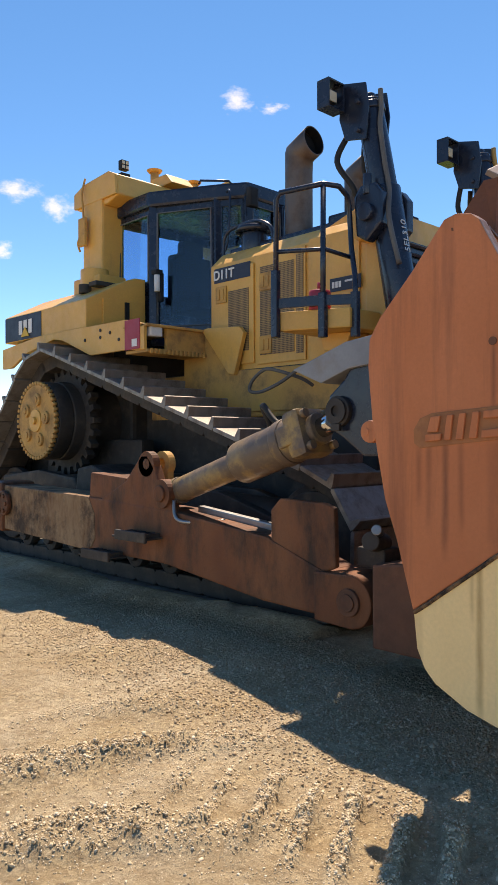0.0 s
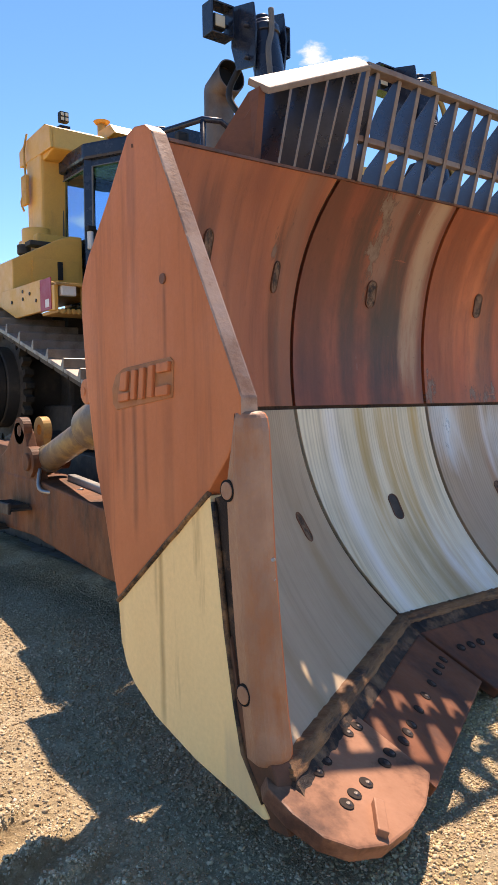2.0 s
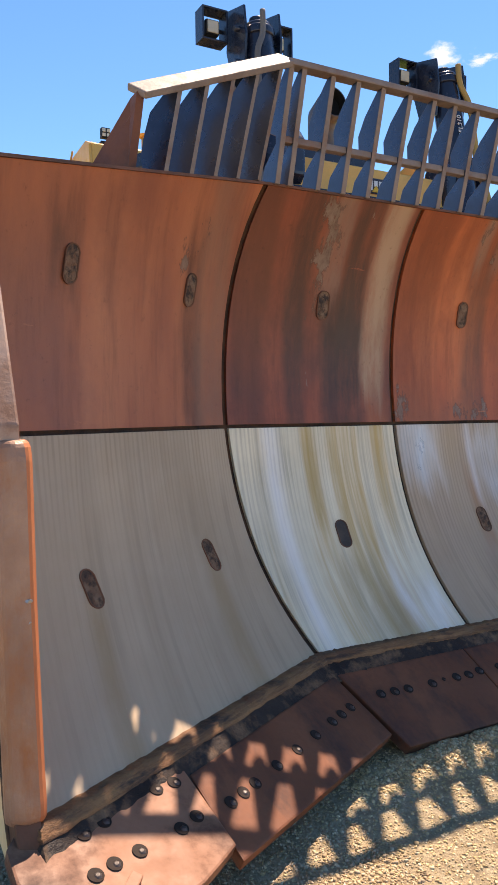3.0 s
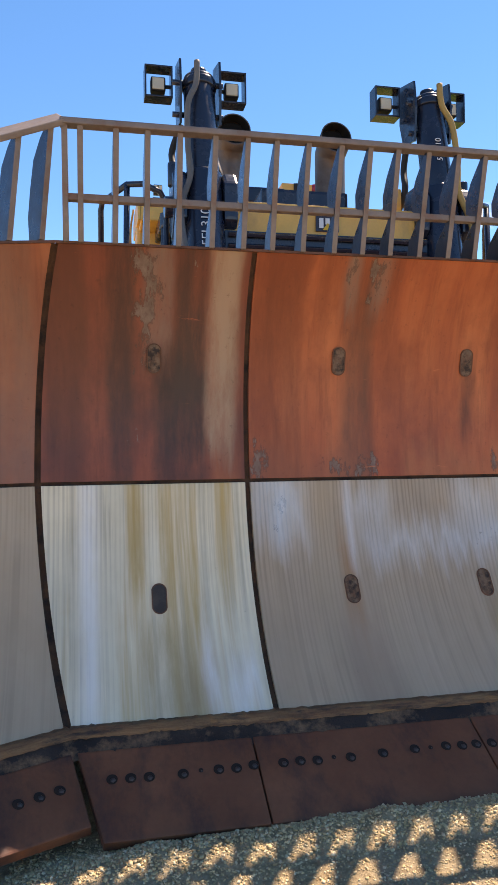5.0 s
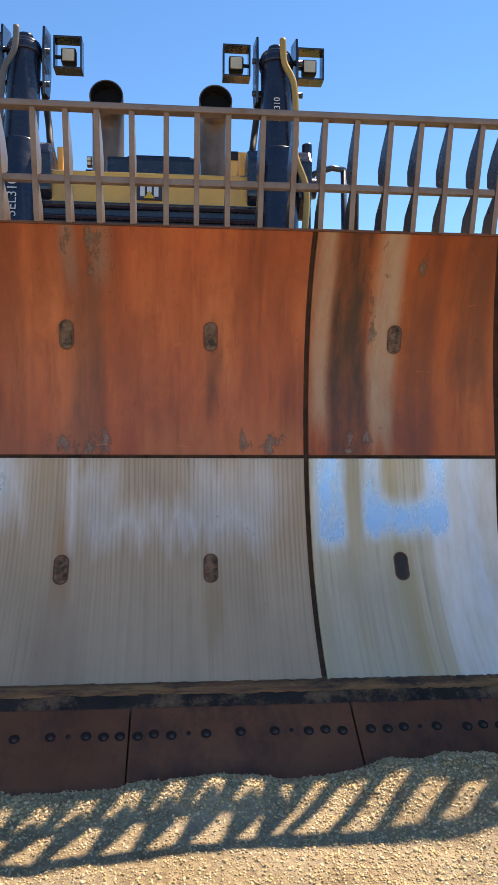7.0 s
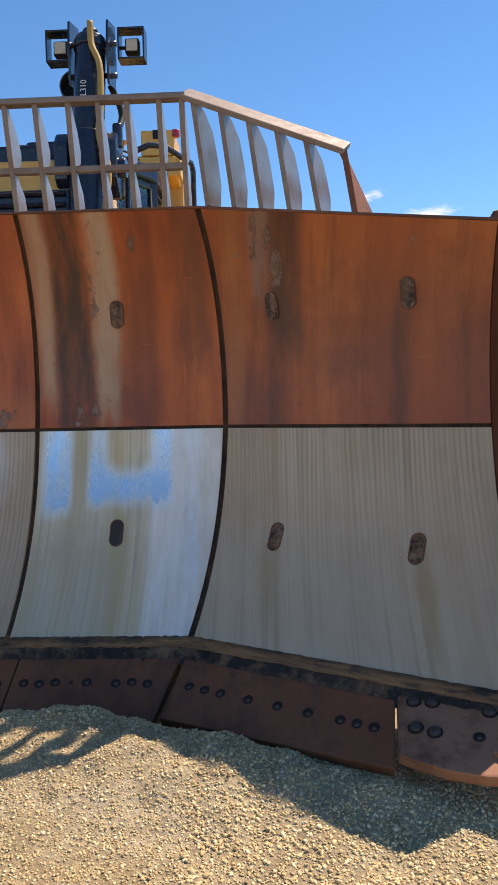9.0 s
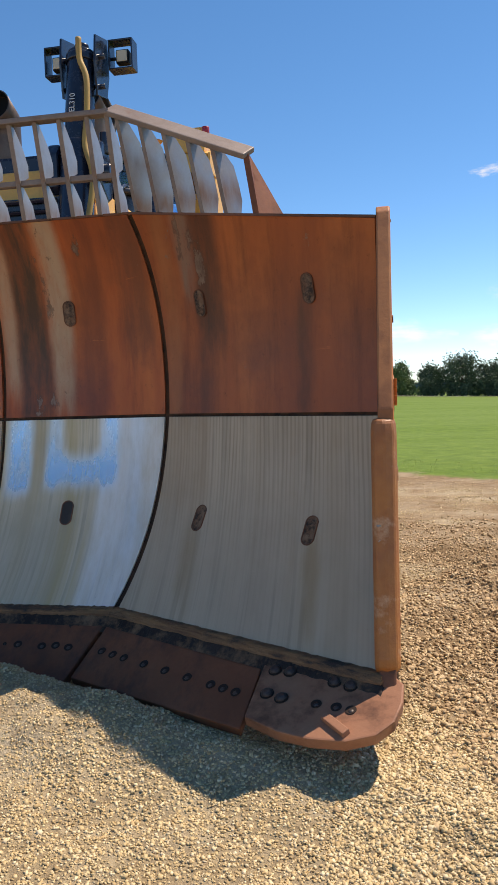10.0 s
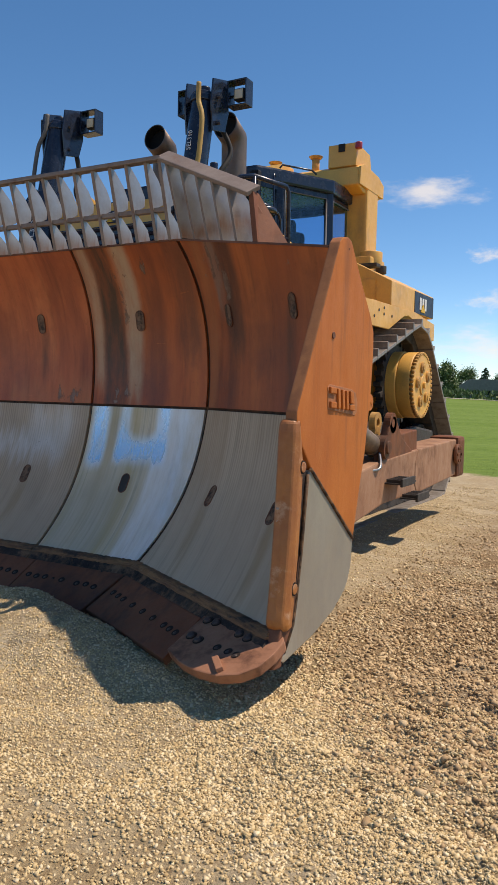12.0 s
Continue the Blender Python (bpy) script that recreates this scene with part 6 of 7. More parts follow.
    lip = [bm.verts.new(Vector((x, 2.405, 4.065)).lerp(v.co, 0.93)) for v in vr[-1]]
    deep = [bm.verts.new(v.co + Vector((0, 0.09, -0.03))) for v in lip]
    for k in range(32):
        bm.faces.new((vr[-1][k], vr[-1][(k + 1) % 32], lip[(k + 1) % 32], lip[k]))
        bm.faces.new((lip[k], lip[(k + 1) % 32], deep[(k + 1) % 32], deep[k])).material_index = 1
    bm.faces.new(deep).material_index = 1
    part("exhaust_pipe", bm, [EXHAUST, SOOT], dozer, "brown heat-stained exhaust stack with a slanted mouth")
    # fin plates behind the lift cylinders
    bm = BM()
    prism(bm, [(1.45, 3.05), (2.2, 3.05), (2.1, 3.12), (1.55, 3.30), (1.45, 3.30)], "x", 0.60, 0.64, 0.008)
    rod(bm, (0.64, 1.42, 2.98), (0.98, 1.42, 2.98), 0.13, seg=28, bevel=0.02)
    part("cylinder_yoke", mirrored(bm, sgn), YELLOW, dozer)


def lift_cylinder(sgn):
    c = new("lift_cylinder")
    c.parent = dozer
    tagged(c, "navy-black lift cylinder with work lamps on top")
    x = 0.848
    top, mid, low = Vector((x, 1.435, 4.03)), Vector((x, 1.28, 3.18)), Vector((x, 1.10, 2.2))
    bm = BM()
    rod(bm, mid, top - Vector((0, 0, 0.07)), 0.108, seg=32, bevel=0.015)
    rod(bm, top - Vector((0, 0.02, 0.16)), top - Vector((0, 0.01, 0.10)), 0.118, seg=32, bevel=0.01)
    rod(bm, top - Vector((0, 0, 0.08)), top - Vector((0, 0, 0.0)), 0.055, seg=20, bevel=0.015)
    part("barrel", mirrored(bm, sgn), NAVY, c)
    bm = BM()
    rod(bm, low, mid + Vector((0, 0.01, 0.06)), 0.128, seg=32, bevel=0.012)
    part("sleeve", mirrored(bm, sgn), NAVY, c)
    bm = BM()
    rod(bm, low - Vector((0, 0.10, 0.9)), low, 0.06, seg=20)
    part("piston_rod", mirrored(bm, sgn), CHROME, c)
    bm = BM()
    for s in (1, -1):
        prism(bm, [(1.16, 2.92), (1.16, 3.16), (1.22, 3.24), (1.36, 3.24), (1.42, 3.16), (1.40, 2.86), (1.30, 2.80)], "x", x + s * 0.12, x + s * 0.215, 0.02)
    rod(bm, (x - 0.26, 1.29, 3.02), (x + 0.26, 1.29, 3.02), 0.07, seg=20, bevel=0.01)
    rod(bm, (x + 0.20, 1.30, 3.16), (x + 0.20, 1.30, 3.32), 0.035, seg=12, bevel=0.01)
    part("trunnion_block", mirrored(bm, sgn), NAVY, c)
    # lamp brackets: a side plate and an open box on each side
    for s in (1, -1):
        bx = x + s * 0.135
        bm = BM()
        prism(bm, [(1.36, 4.06), (1.60, 4.12), (1.62, 3.84), (1.56, 3.66), (1.36, 3.62), (1.33, 3.86)], "x", bx - 0.008, bx + 0.008, 0.003)
        rod(bm, (bx - 0.03, 1.42, 3.70), (bx + 0.05, 1.42, 3.70), 0.02, seg=8)
        rod(bm, (bx - 0.03, 1.42, 3.92), (bx + 0.05, 1.42, 3.92), 0.02, seg=8)
        part("lamp_plate", mirrored(bm, sgn), NAVY, c)
        o0, o1 = bx + s * 0.03, bx + s * 0.225
        bm = BM()
        t = 0.012
        for zz in ((4.085, 4.085 + t), (3.885 - t, 3.885)):
            box(bm, (o0, o1), (1.545, 1.665), zz, 0.003)
        for xx in ((o0, o0 + s * t), (o1 - s * t, o1)):
            box(bm, xx, (1.545, 1.665), (3.885, 4.085), 0.003)
        part("lamp_box", mirrored(bm, sgn), NAVY, c, "open black lamp guard box")
        mx = (o0 + o1) / 2
        bm = BM()
        box(bm, (mx - 0.052, mx + 0.052), (1.585, 1.66), (3.932, 4.035), 0.014)
        box(bm, (o0, mx), (1.62, 1.64), (3.975, 3.995), 0.002)
        lamp = part("lamp", mirrored(bm, sgn), BLACK, c)
        bm = BM()
        box(bm, (mx - 0.042, mx + 0.042), (1.578, 1.59), (3.942, 4.025), 0.006)
        part("lamp_lens", mirrored(bm, sgn), LAMP_LENS, c, "clear square lamp lens")
    bm = BM()
    pipe(bm, [(x + 0.03, 1.30, 4.02), (x + 0.04, 1.285, 3.86), (x + 0.10, 1.25, 3.70), (x + 0.11, 1.20, 3.4), (x + 0.10, 1.17, 3.2), (x + 0.17, 1.12, 2.95), (x + 0.14, 1.05, 2.6)], 0.022 if sgn > 0 else 0.020, 12, steps=6)
    part("hose", mirrored(bm, sgn), HOSE_YELLOW if sgn > 0 else HOSE_GREY, c)
    bm = BM()
    pipe(bm, [(x - 0.10, 1.55, 3.75), (x - 0.13, 1.58, 3.5), (x - 0.16, 1.50, 3.3), (x - 0.2, 1.6, 3.1)], 0.024, 10, steps=6)
    pipe(bm, [(x + 0.10, 1.58, 3.70), (x + 0.17, 1.62, 3.5), (x + 0.12, 1.50, 3.28), (x + 0.02, 1.5, 3.1)], 0.024, 10, steps=6)
    part("hose", mirrored(bm, sgn), HOSE_BLACK, c)
    d = (top - mid).normalized()
    turn = Matrix.Rotation(math.pi / 2, 4, "X")
    letters("chalk_number", "5EL310", 0.088 if sgn < 0 else 0.06, Matrix.Translation((sgn * x - 0.012, 1.082 if sgn < 0 else 1.232, 2.84 if sgn < 0 else 3.52)) @ Matrix.Rotation(-0.19, 4, "X") @ Matrix.Rotation(-math.pi / 2, 4, "Y") @ turn, WHITE, c, 0.002, "white chalk number on the cylinder")


for sgn in (-1, 1):
    lift_cylinder(sgn)

# ---- cab ----
cab = new("cab")
cab.parent = dozer
tagged(cab, "black cab with tinted glass")
PLAN = [(0.27, 3.42), (0.45, 3.70), (0.80, 4.36), (0.80, 5.02)]
FULL = [(-x, y) for x, y in PLAN[::-1]] + PLAN


def cab_level(z):
    k = 1.0 - 0.05 * max(0, (z - 3.0))
    return [(x * k, 3.42 + (y - 3.42) * 1.0 + 0.05 * max(0, z - 3.0), z) for x, y in FULL]


bm = BM()
prism(bm, FULL, "z", 2.30, 2.44, 0.01)
part("cab_floor", bm, NAVY, cab)
bm = BM()
wide = [(x * 1.05, 3.42 + (y - 3.42) * 1.03) for x, y in FULL]
prism(bm, wide, "z", 3.80, 3.97, 0.03)
prism(bm, [(x * 0.8, 3.6 + (y - 3.42) * 0.82) for x, y in FULL], "z", 3.96, 4.02, 0.02)
part("roof", bm, NAVY, cab, "black cab roof")
base, crown = cab_level(2.42), cab_level(3.82)
for i in range(8):
    bm = BM()
    rod_w = 0.045
    a, b = Vector(base[i]), Vector(crown[i])
    m = Matrix.LocRotScale((a + b) / 2, (b - a).to_track_quat("Z", "Y"), None)
    box(bm, (-rod_w, rod_w), (-rod_w, rod_w), (-(b - a).length / 2, (b - a).length / 2), 0.015, m)
    part("pillar", bm, NAVY, cab)
for i in range(8):
    j = (i + 1) % 8
    a, b, c, d = (Vector(v) for v in (base[i], base[j], crown[j], crown[i]))
    full = i in (1, 5)
    sill = 0.06 if i in (1, 2, 3, 4, 5) else 0.42
    out = (b - a).cross(Vector((0, 0, 1))).normalized()

    def on(f, g, o=0.0):
        return (a.lerp(b, f)).lerp(d.lerp(c, f), g) + out * o
    fe = 0.06 / max((b - a).length, 0.1)
    bm = BM()
    outer = [on(0, 0), on(1, 0), on(1, 1), on(0, 1)]
    inner = [on(fe, sill), on(1 - fe, sill), on(1 - fe, 0.94), on(fe, 0.94)]
    loops = []
    for o in (0.02, -0.02):
        vo, vi = [bm.verts.new(p + out * o) for p in outer], [bm.verts.new(p + out * o) for p in inner]
        loops += [vo, vi]
        for k in range(4):
            bm.faces.new((vo[k], vo[(k + 1) % 4], vi[(k + 1) % 4], vi[k]))
    for p, q in ((loops[0], loops[2]), (loops[1], loops[3])):
        for k in range(4):
            bm.faces.new((p[k], p[(k + 1) % 4], q[(k + 1) % 4], q[k]))
    bmesh.ops.recalc_face_normals(bm, faces=bm.faces)
    part("door" if full else "window_frame", bm, NAVY, cab)
    bm = BM()
    v = [bm.verts.new(on(f, g, 0.004)) for f, g in ((fe, sill), (1 - fe, sill), (1 - fe, 0.94), (fe, 0.94))]
    w = [bm.verts.new(on(f, g, -0.004)) for f, g in ((fe, sill), (1 - fe, sill), (1 - fe, 0.94), (fe, 0.94))]
    bm.faces.new(v), bm.faces.new(w[::-1])
    for k in range(4):
        bm.faces.new((v[k], w[k], w[(k + 1) % 4], v[(k + 1) % 4]))
    bmesh.ops.recalc_face_normals(bm, faces=bm.faces)
    pane = part("pane", bm, GLASS, cab)
    pane.visible_shadow = False
    bm = BM()
    if (b - a).length > 0.4:
        pipe(bm, [on(fe, sill, 0.022), on(1 - fe, sill, 0.022), on(1 - fe, 0.94, 0.022), on(fe, 0.94, 0.022), on(fe, sill, 0.022)], 0.012, 6)
        part("window_seal", bm, GREY_PAINT, cab)
bm = BM()
box(bm, (-0.28, 0.28), (4.2, 4.75), (2.75, 2.95), 0.05)
box(bm, (-0.28, 0.28), (4.62, 4.80), (2.85, 3.45), 0.06)
box(bm, (-0.15, 0.15), (4.64, 4.78), (3.42, 3.62), 0.05)
part("seat", bm, SEAT, cab, "dark operator's seat")
bm = BM()
box(bm, (-0.45, 0.45), (3.55, 3.75), (2.44, 2.95), 0.05)
part("dashboard", bm, BLACK, cab)
bm = BM()
pipe(bm, [(-0.5, 3.95, 4.02), (-0.48, 3.95, 4.06), (-0.25, 3.75, 4.06), (-0.22, 3.73, 4.02)], 0.012, 8)
part("roof_handle", bm, NAVY, cab)
bm = BM()
pipe(bm, [(0.66, 4.25, 4.02), (0.62, 4.2, 4.06), (0.40, 3.85, 4.06), (0.38, 3.82, 4.02)], 0.012, 8)
part("roof_handle", bm, NAVY, cab)
# grab rails along the hood in front of the doors
for sgn in (-1, 1):
    bm = BM()
    pipe(bm, [(0.60, 3.45, 3.10), (0.60, 3.40, 3.36), (0.62, 3.0, 3.40), (0.64, 2.75, 3.30), (0.64, 2.70, 3.14)], 0.018, 8, steps=4)
    pipe(bm, [(0.46, 3.55, 3.85), (0.48, 3.48, 3.8), (0.50, 3.5, 3.3), (0.52, 3.58, 3.2)], 0.014, 8, steps=4)
    part("grab_rail", mirrored(bm, sgn), NAVY, dozer)
    # mirrors and lamps at the front pillars
    bm = BM()
    box(bm, (0.28, 0.40), (3.26, 3.34), (3.66, 3.86), 0.02)
    pipe(bm, [(0.34, 3.34, 3.8), (0.30, 3.44, 3.84)], 0.012, 8)
    part("mirror", mirrored(bm, sgn), BLACK, dozer)
# pre-cleaner domes on the hood
for x, y in ((-0.55, 3.05), (0.55, 3.05)):
    bm = BM()
    rod(bm, (x, y, 3.1), (x, y, 3.30), 0.13, seg=28, bevel=0.01)
    rod(bm, (x, y, 3.30), (x, y, 3.36), 0.19, seg=32, bevel=0.025)
    rod(bm, (x, y, 3.36), (x, y, 3.42), 0.17, 0.06, seg=32)
    part("pre_cleaner", bm, NAVY, dozer, "black mushroom air pre-cleaner")
# roll-over beam across the top
bm = BM()
prism(bm, [(4.70, 3.98), (4.72, 4.20), (4.84, 4.255), (5.36, 4.22), (5.56, 4.15), (5.56, 3.98), (5.40, 3.92), (4.90, 3.92)], "x", -1.02, 1.02, 0.02)
part("rops_beam", bm, YELLOW, dozer, "yellow roll-over cross beam")
for sgn in (-1, 1):
    bm = BM()
    prism(bm, [(4.70, 3.98), (4.72, 4.20), (4.84, 4.255), (5.36, 4.22), (5.56, 4.15), (5.56, 3.98)], "x", 1.02, 1.05, 0.006)
    part("beam_end", mirrored(bm, sgn), YELLOW, dozer)
    bm = BM()
    x = 0.30
    rod(bm, (x, 5.0, 4.22), (x, 5.0, 4.45), 0.05, seg=20)
    rod(bm, (x, 5.0, 4.45), (x, 5.0, 4.48), 0.07, 0.095, seg=24, bevel=0.004)
    part("vent_cap", mirrored(bm, sgn), YELLOW_DUSTY, dozer, "yellow mushroom vent")
bm = BM()
prism(bm, [(4.72, 4.22), (4.72, 4.50), (5.2, 4.47), (5.3, 4.20)], "x", 0.60, 0.98, 0.012)
part("cooler_box", bm, YELLOW, dozer, "yellow box on the roll-over beam")
bm = BM()
box(bm, (0.74, 0.83), (4.705, 4.72), (4.40, 4.50), 0.01)
part("box_lamp", bm, BLACK, dozer)
bm = BM()
rod(bm, (1.0, 4.74, 4.42), (1.0, 4.74, 4.50), 0.045, seg=16, bevel=0.01)
part("beacon", bm, RED, dozer, "red beacon lens")
bm = BM()
prism(bm, [(4.60, 4.24), (4.72, 4.36), (5.0, 4.36), (5.0, 4.22)], "x", -0.35, -0.02, 0.01)
part("air_vent", bm, YELLOW, dozer)
bm = BM()
box(bm, (-0.86, -0.76), (4.86, 4.93), (4.33, 4.44), 0.01)
box(bm, (-0.87, -0.75), (4.85, 4.97), (4.25, 4.29), 0.005)
part("top_lamp", bm, BLACK, dozer, "small square work lamp on the beam")
bm = BM()
for dx in (-0.025, 0.025):
    for dz in (-0.025, 0.025):
        box(bm, (-0.81 + dx - 0.018, -0.81 + dx + 0.018), (4.853, 4.862), (4.385 + dz - 0.018, 4.385 + dz + 0.018), 0.003)
part("top_lamp_lens", bm, LAMP_LENS, dozer)
bm = BM()
pipe(bm, [(-1.06, 5.3, 4.28), (-1.09, 5.32, 4.1), (-1.10, 5.28, 3.9), (-1.09, 5.3, 3.7), (-1.12, 5.36, 3.55), (-1.09, 5.36, 3.45)], 0.012, 8, steps=5)
box(bm, (-1.12, -1.08), (5.22, 5.36), (3.5, 3.82), 0.01)
part("cable_box", bm, YELLOW_DUSTY, dozer)
# extinguisher bottle and door post fittings
bm = BM()
rod(bm, (-0.87, 4.20, 2.86), (-0.87, 4.20, 3.04), 0.032, seg=16, bevel=0.01)
part("filter_bottle", bm, WHITE, dozer)
bm = BM()
box(bm, (-0.91, -0.82), (4.16, 4.25), (3.04, 3.09), 0.01)
box(bm, (-0.84, -0.80), (4.17, 4.24), (2.76, 3.06), 0.01)
part("filter_head", bm, BLACK, dozer)
bm = BM()
box(bm, (-1.14, -1.09), (4.385, 4.41), (2.56, 2.74), 0.004)
part("tank_gauge", bm, BLACK, dozer)
for sgn in (-1, 1):
    # front platform with railing
    bm = BM()
    prism(bm, [(0.88, 1.30), (1.26, 1.30), (1.49, 1.84), (0.88, 1.84)], "z", 2.13, 2.28, 0.012)
    prism(bm, [(1.75, 2.16), (1.42, 2.12), (1.50, 1.98), (1.7, 2.0)], "x", 0.88, 1.1, 0.01)
    part("platform", mirrored(bm, sgn), YELLOW, dozer, "small yellow service platform")
    bm = BM()
    pipe(bm, [(1.51, 1.83, 2.10), (1.51, 1.82, 3.14), (1.50, 1.79, 3.19), (1.34, 1.49, 3.225), (1.24, 1.42, 3.21), (1.12, 1.44, 3.17), (1.08, 1.45, 3.10), (1.08, 1.43, 2.78), (1.10, 1.40, 2.68), (1.20, 1.30, 2.52), (1.21, 1.29, 2.42), (1.21, 1.29, 2.10)], 0.021, 10)
    pipe(bm, [(1.51, 1.82, 2.74), (1.34, 1.48, 2.73), (1.09, 1.43, 2.70)], 0.017, 10)
    pipe(bm, [(1.34, 1.49, 3.22), (1.36, 1.48, 2.12)], 0.021, 10)
    part("railing", mirrored(bm, sgn), NAVY, dozer, "bent navy tube railing")
    bm = BM()
    box(bm, (1.485, 1.535), (1.80, 1.86), (2.08, 2.60), 0.008)
    box(bm, (1.185, 1.235), (1.26, 1.32), (2.06, 2.4), 0.008)
    box(bm, (1.335, 1.385), (1.45, 1.51), (2.06, 2.4), 0.008)
    for p, q in (((1.50, 1.82, 2.34), (1.36, 1.48, 2.34)), ((1.36, 1.48, 2.34), (1.21, 1.29, 2.34))):
        p, q = Vector(p), Vector(q)
        m = Matrix.LocRotScale((p + q) / 2, (q - p).to_track_quat("X", "Z"), None)
        h = (q - p).length / 2
        box(bm, (-h, h), (-0.012, 0.012), (-0.04, 0.04), 0.005, m)
    part("railing_foot", mirrored(bm, sgn), NAVY, dozer)
bm = BM()
rod(bm, (-1.28, 1.58, 2.27), (-1.28, 1.58, 2.44), 0.085, seg=24, bevel=0.025)
rod(bm, (-1.28, 1.58, 2.44), (-1.28, 1.58, 2.50), 0.02, seg=10)
part("red_bottle", bm, RED, dozer, "red suppression bottle on the platform")
bm = BM()
box(bm, (-0.876, -0.87), (1.50, 1.82), (2.51, 2.62), 0.0)
part("side_sign", bm, DECAL_NAVY, dozer)
bm = BM()
for k, (y0, y1) in enumerate(((1.77, 1.795), (1.735, 1.76), (1.70, 1.725), (1.54, 1.66))):
    box(bm, (-0.879, -0.875), (y0, y1), (2.54, 2.59) if k < 3 else (2.575, 2.59), 0.0)
part("side_sign_bars", bm, WHITE, dozer)
bm = BM()
box(bm, (-0.902, -0.895), (1.46, 1.78), (1.99, 2.08), 0.0)
part("dealer_sticker", bm, BLACK, dozer)
bm = BM()
for k in range(6):
    box(bm, (-0.905, -0.90), (1.49 + 0.045 * k, 1.52 + 0.045 * k), (2.01, 2.06), 0.0)
part("sticker_bars", bm, WHITE, dozer)
bm = BM()
pipe(bm, [(-1.2, 1.90, 1.85), (-1.2, 2.08, 1.765), (-1.2, 2.30, 1.70), (-1.2, 2.44, 1.71), (-1.2, 2.42, 1.79), (-1.2, 2.30, 1.87), (-1.2, 2.18, 1.88), (-1.1, 1.95, 1.80), (-1.0, 1.90, 1.74)], 0.015, 10, steps=8)
part("loop_hose", bm, HOSE_GREY, dozer)

# ---- loose gravel ----
def stone_material(name, tones):
    m, t, s = nodes_of(name)
    geo = t.nodes.new("ShaderNodeNewGeometry")
    col = ramp(t, geo.outputs["Random Per Island"], [(0.0, tones[0]), (0.35, tones[1]), (0.7, tones[2]), (1.0, tones[3])])
    col = mixed(t, ramp(t, noise_of(t, 90, 4, 0.7), [(0.35, grey(0)), (0.7, grey(0.35))]), col, tones[0])
    t.links.new(col, s.inputs["Base Color"])
    s.inputs["Roughness"].default_value = 0.85
    s.inputs["Specular IOR Level"].default_value = 0.25
    return m


GRAVEL = stone_material("crushed_limestone", ((0.42, 0.30, 0.155), (0.55, 0.415, 0.22), (0.65, 0.51, 0.295), (0.77, 0.65, 0.44)))
CLOD = stone_material("dirt_clods", ((0.31, 0.205, 0.11), (0.42, 0.29, 0.16), (0.52, 0.375, 0.215), (0.62, 0.475, 0.29)))

GREY_STONE = stone_material("grey_brown_crushed_stone", ((0.30, 0.215, 0.125), (0.40, 0.295, 0.18), (0.50, 0.385, 0.25), (0.62, 0.50, 0.35)))
CHIP = np.array([(x, y, z) for x in (-1, 1) for y in (-1, 1) for z in (-1, 1)]) * 0.68
CHIP_F = np.array([(0, 1, 3), (0, 3, 2), (4, 6, 7), (4, 7, 5), (0, 4, 5), (0, 5, 1), (2, 3, 7), (2, 7, 6), (0, 2, 6), (0, 6, 4), (1, 5, 7), (1, 7, 3)])


PALE_CLAY = stone_material("pale_dried_clay", ((0.42, 0.33, 0.21), (0.54, 0.43, 0.285), (0.63, 0.52, 0.36), (0.74, 0.65, 0.50)))


def scatter(name, label, count, place, size, material, seed, flat=0.75, dirt=None):
    """Stones as one mesh: place(rng, n) gives x, y; size(rng, x, y) the radii."""
    rng = np.random.default_rng(seed)
    x, y = place(rng, count)
    if dirt is not None:
        share = np.array([brown(a, b) for a, b in zip(x.tolist(), y.tolist())])
        keep = rng.uniform(size=len(x)) < (share + 0.008 if dirt else 1 - 0.88 * share)
        x, y = x[keep], y[keep]
    r = size(rng, x, y)
    n = len(x)
    z = np.array([height(a, b) for a, b in zip(x.tolist(), y.tolist())]) + r * 0.15
    shape = CHIP[None] * (1 + rng.uniform(-0.42, 0.36, (n, 8, 3)))
    shape = shape * np.stack([rng.uniform(0.75, 1.3, n), rng.uniform(0.75, 1.3, n), rng.uniform(0.5, flat + 0.2, n)], 1)[:, None, :]
    a = rng.uniform(0, 6.283, n)
    ca, sa = np.cos(a)[:, None], np.sin(a)[:, None]
    vx, vy = shape[:, :, 0] * ca - shape[:, :, 1] * sa, shape[:, :, 0] * sa + shape[:, :, 1] * ca
    tilt = rng.uniform(-0.5, 0.5, n)[:, None]
    vz = shape[:, :, 2] + vx * tilt + vy * rng.uniform(-0.6, 0.6, n)[:, None]
    co = np.stack([vx * r[:, None] + x[:, None], vy * r[:, None] + y[:, None], vz * r[:, None] + z[:, None]], 2).reshape(-1, 3)
    fi = (CHIP_F[None] + 8 * np.arange(n)[:, None, None]).reshape(-1)
    me = bpy.data.meshes.new(name)
    me.vertices.add(len(co))
    me.vertices.foreach_set("co", co.astype(np.float32).reshape(-1))
    me.loops.add(len(fi))
    me.loops.foreach_set("vertex_index", fi.astype(np.int32))
    me.polygons.add(len(fi) // 3)
    me.polygons.foreach_set("loop_start", np.arange(0, len(fi), 3, dtype=np.int32))
    me.update(calc_edges=True)
    me.materials.append(material)
    return tagged(new(name, me), label, "gravel", kind="stuff")


def front(rng, n):
    x, y = rng.uniform(-2.9, 5.2, n), -0.85 - rng.beta(1.2, 1.2, n) * 1.6
    keep = ~((x > 3.3) & (y > -1.0)) & ((x > 0.6) | (rng.uniform(size=n) < 0.6))
    return x[keep], y[keep]


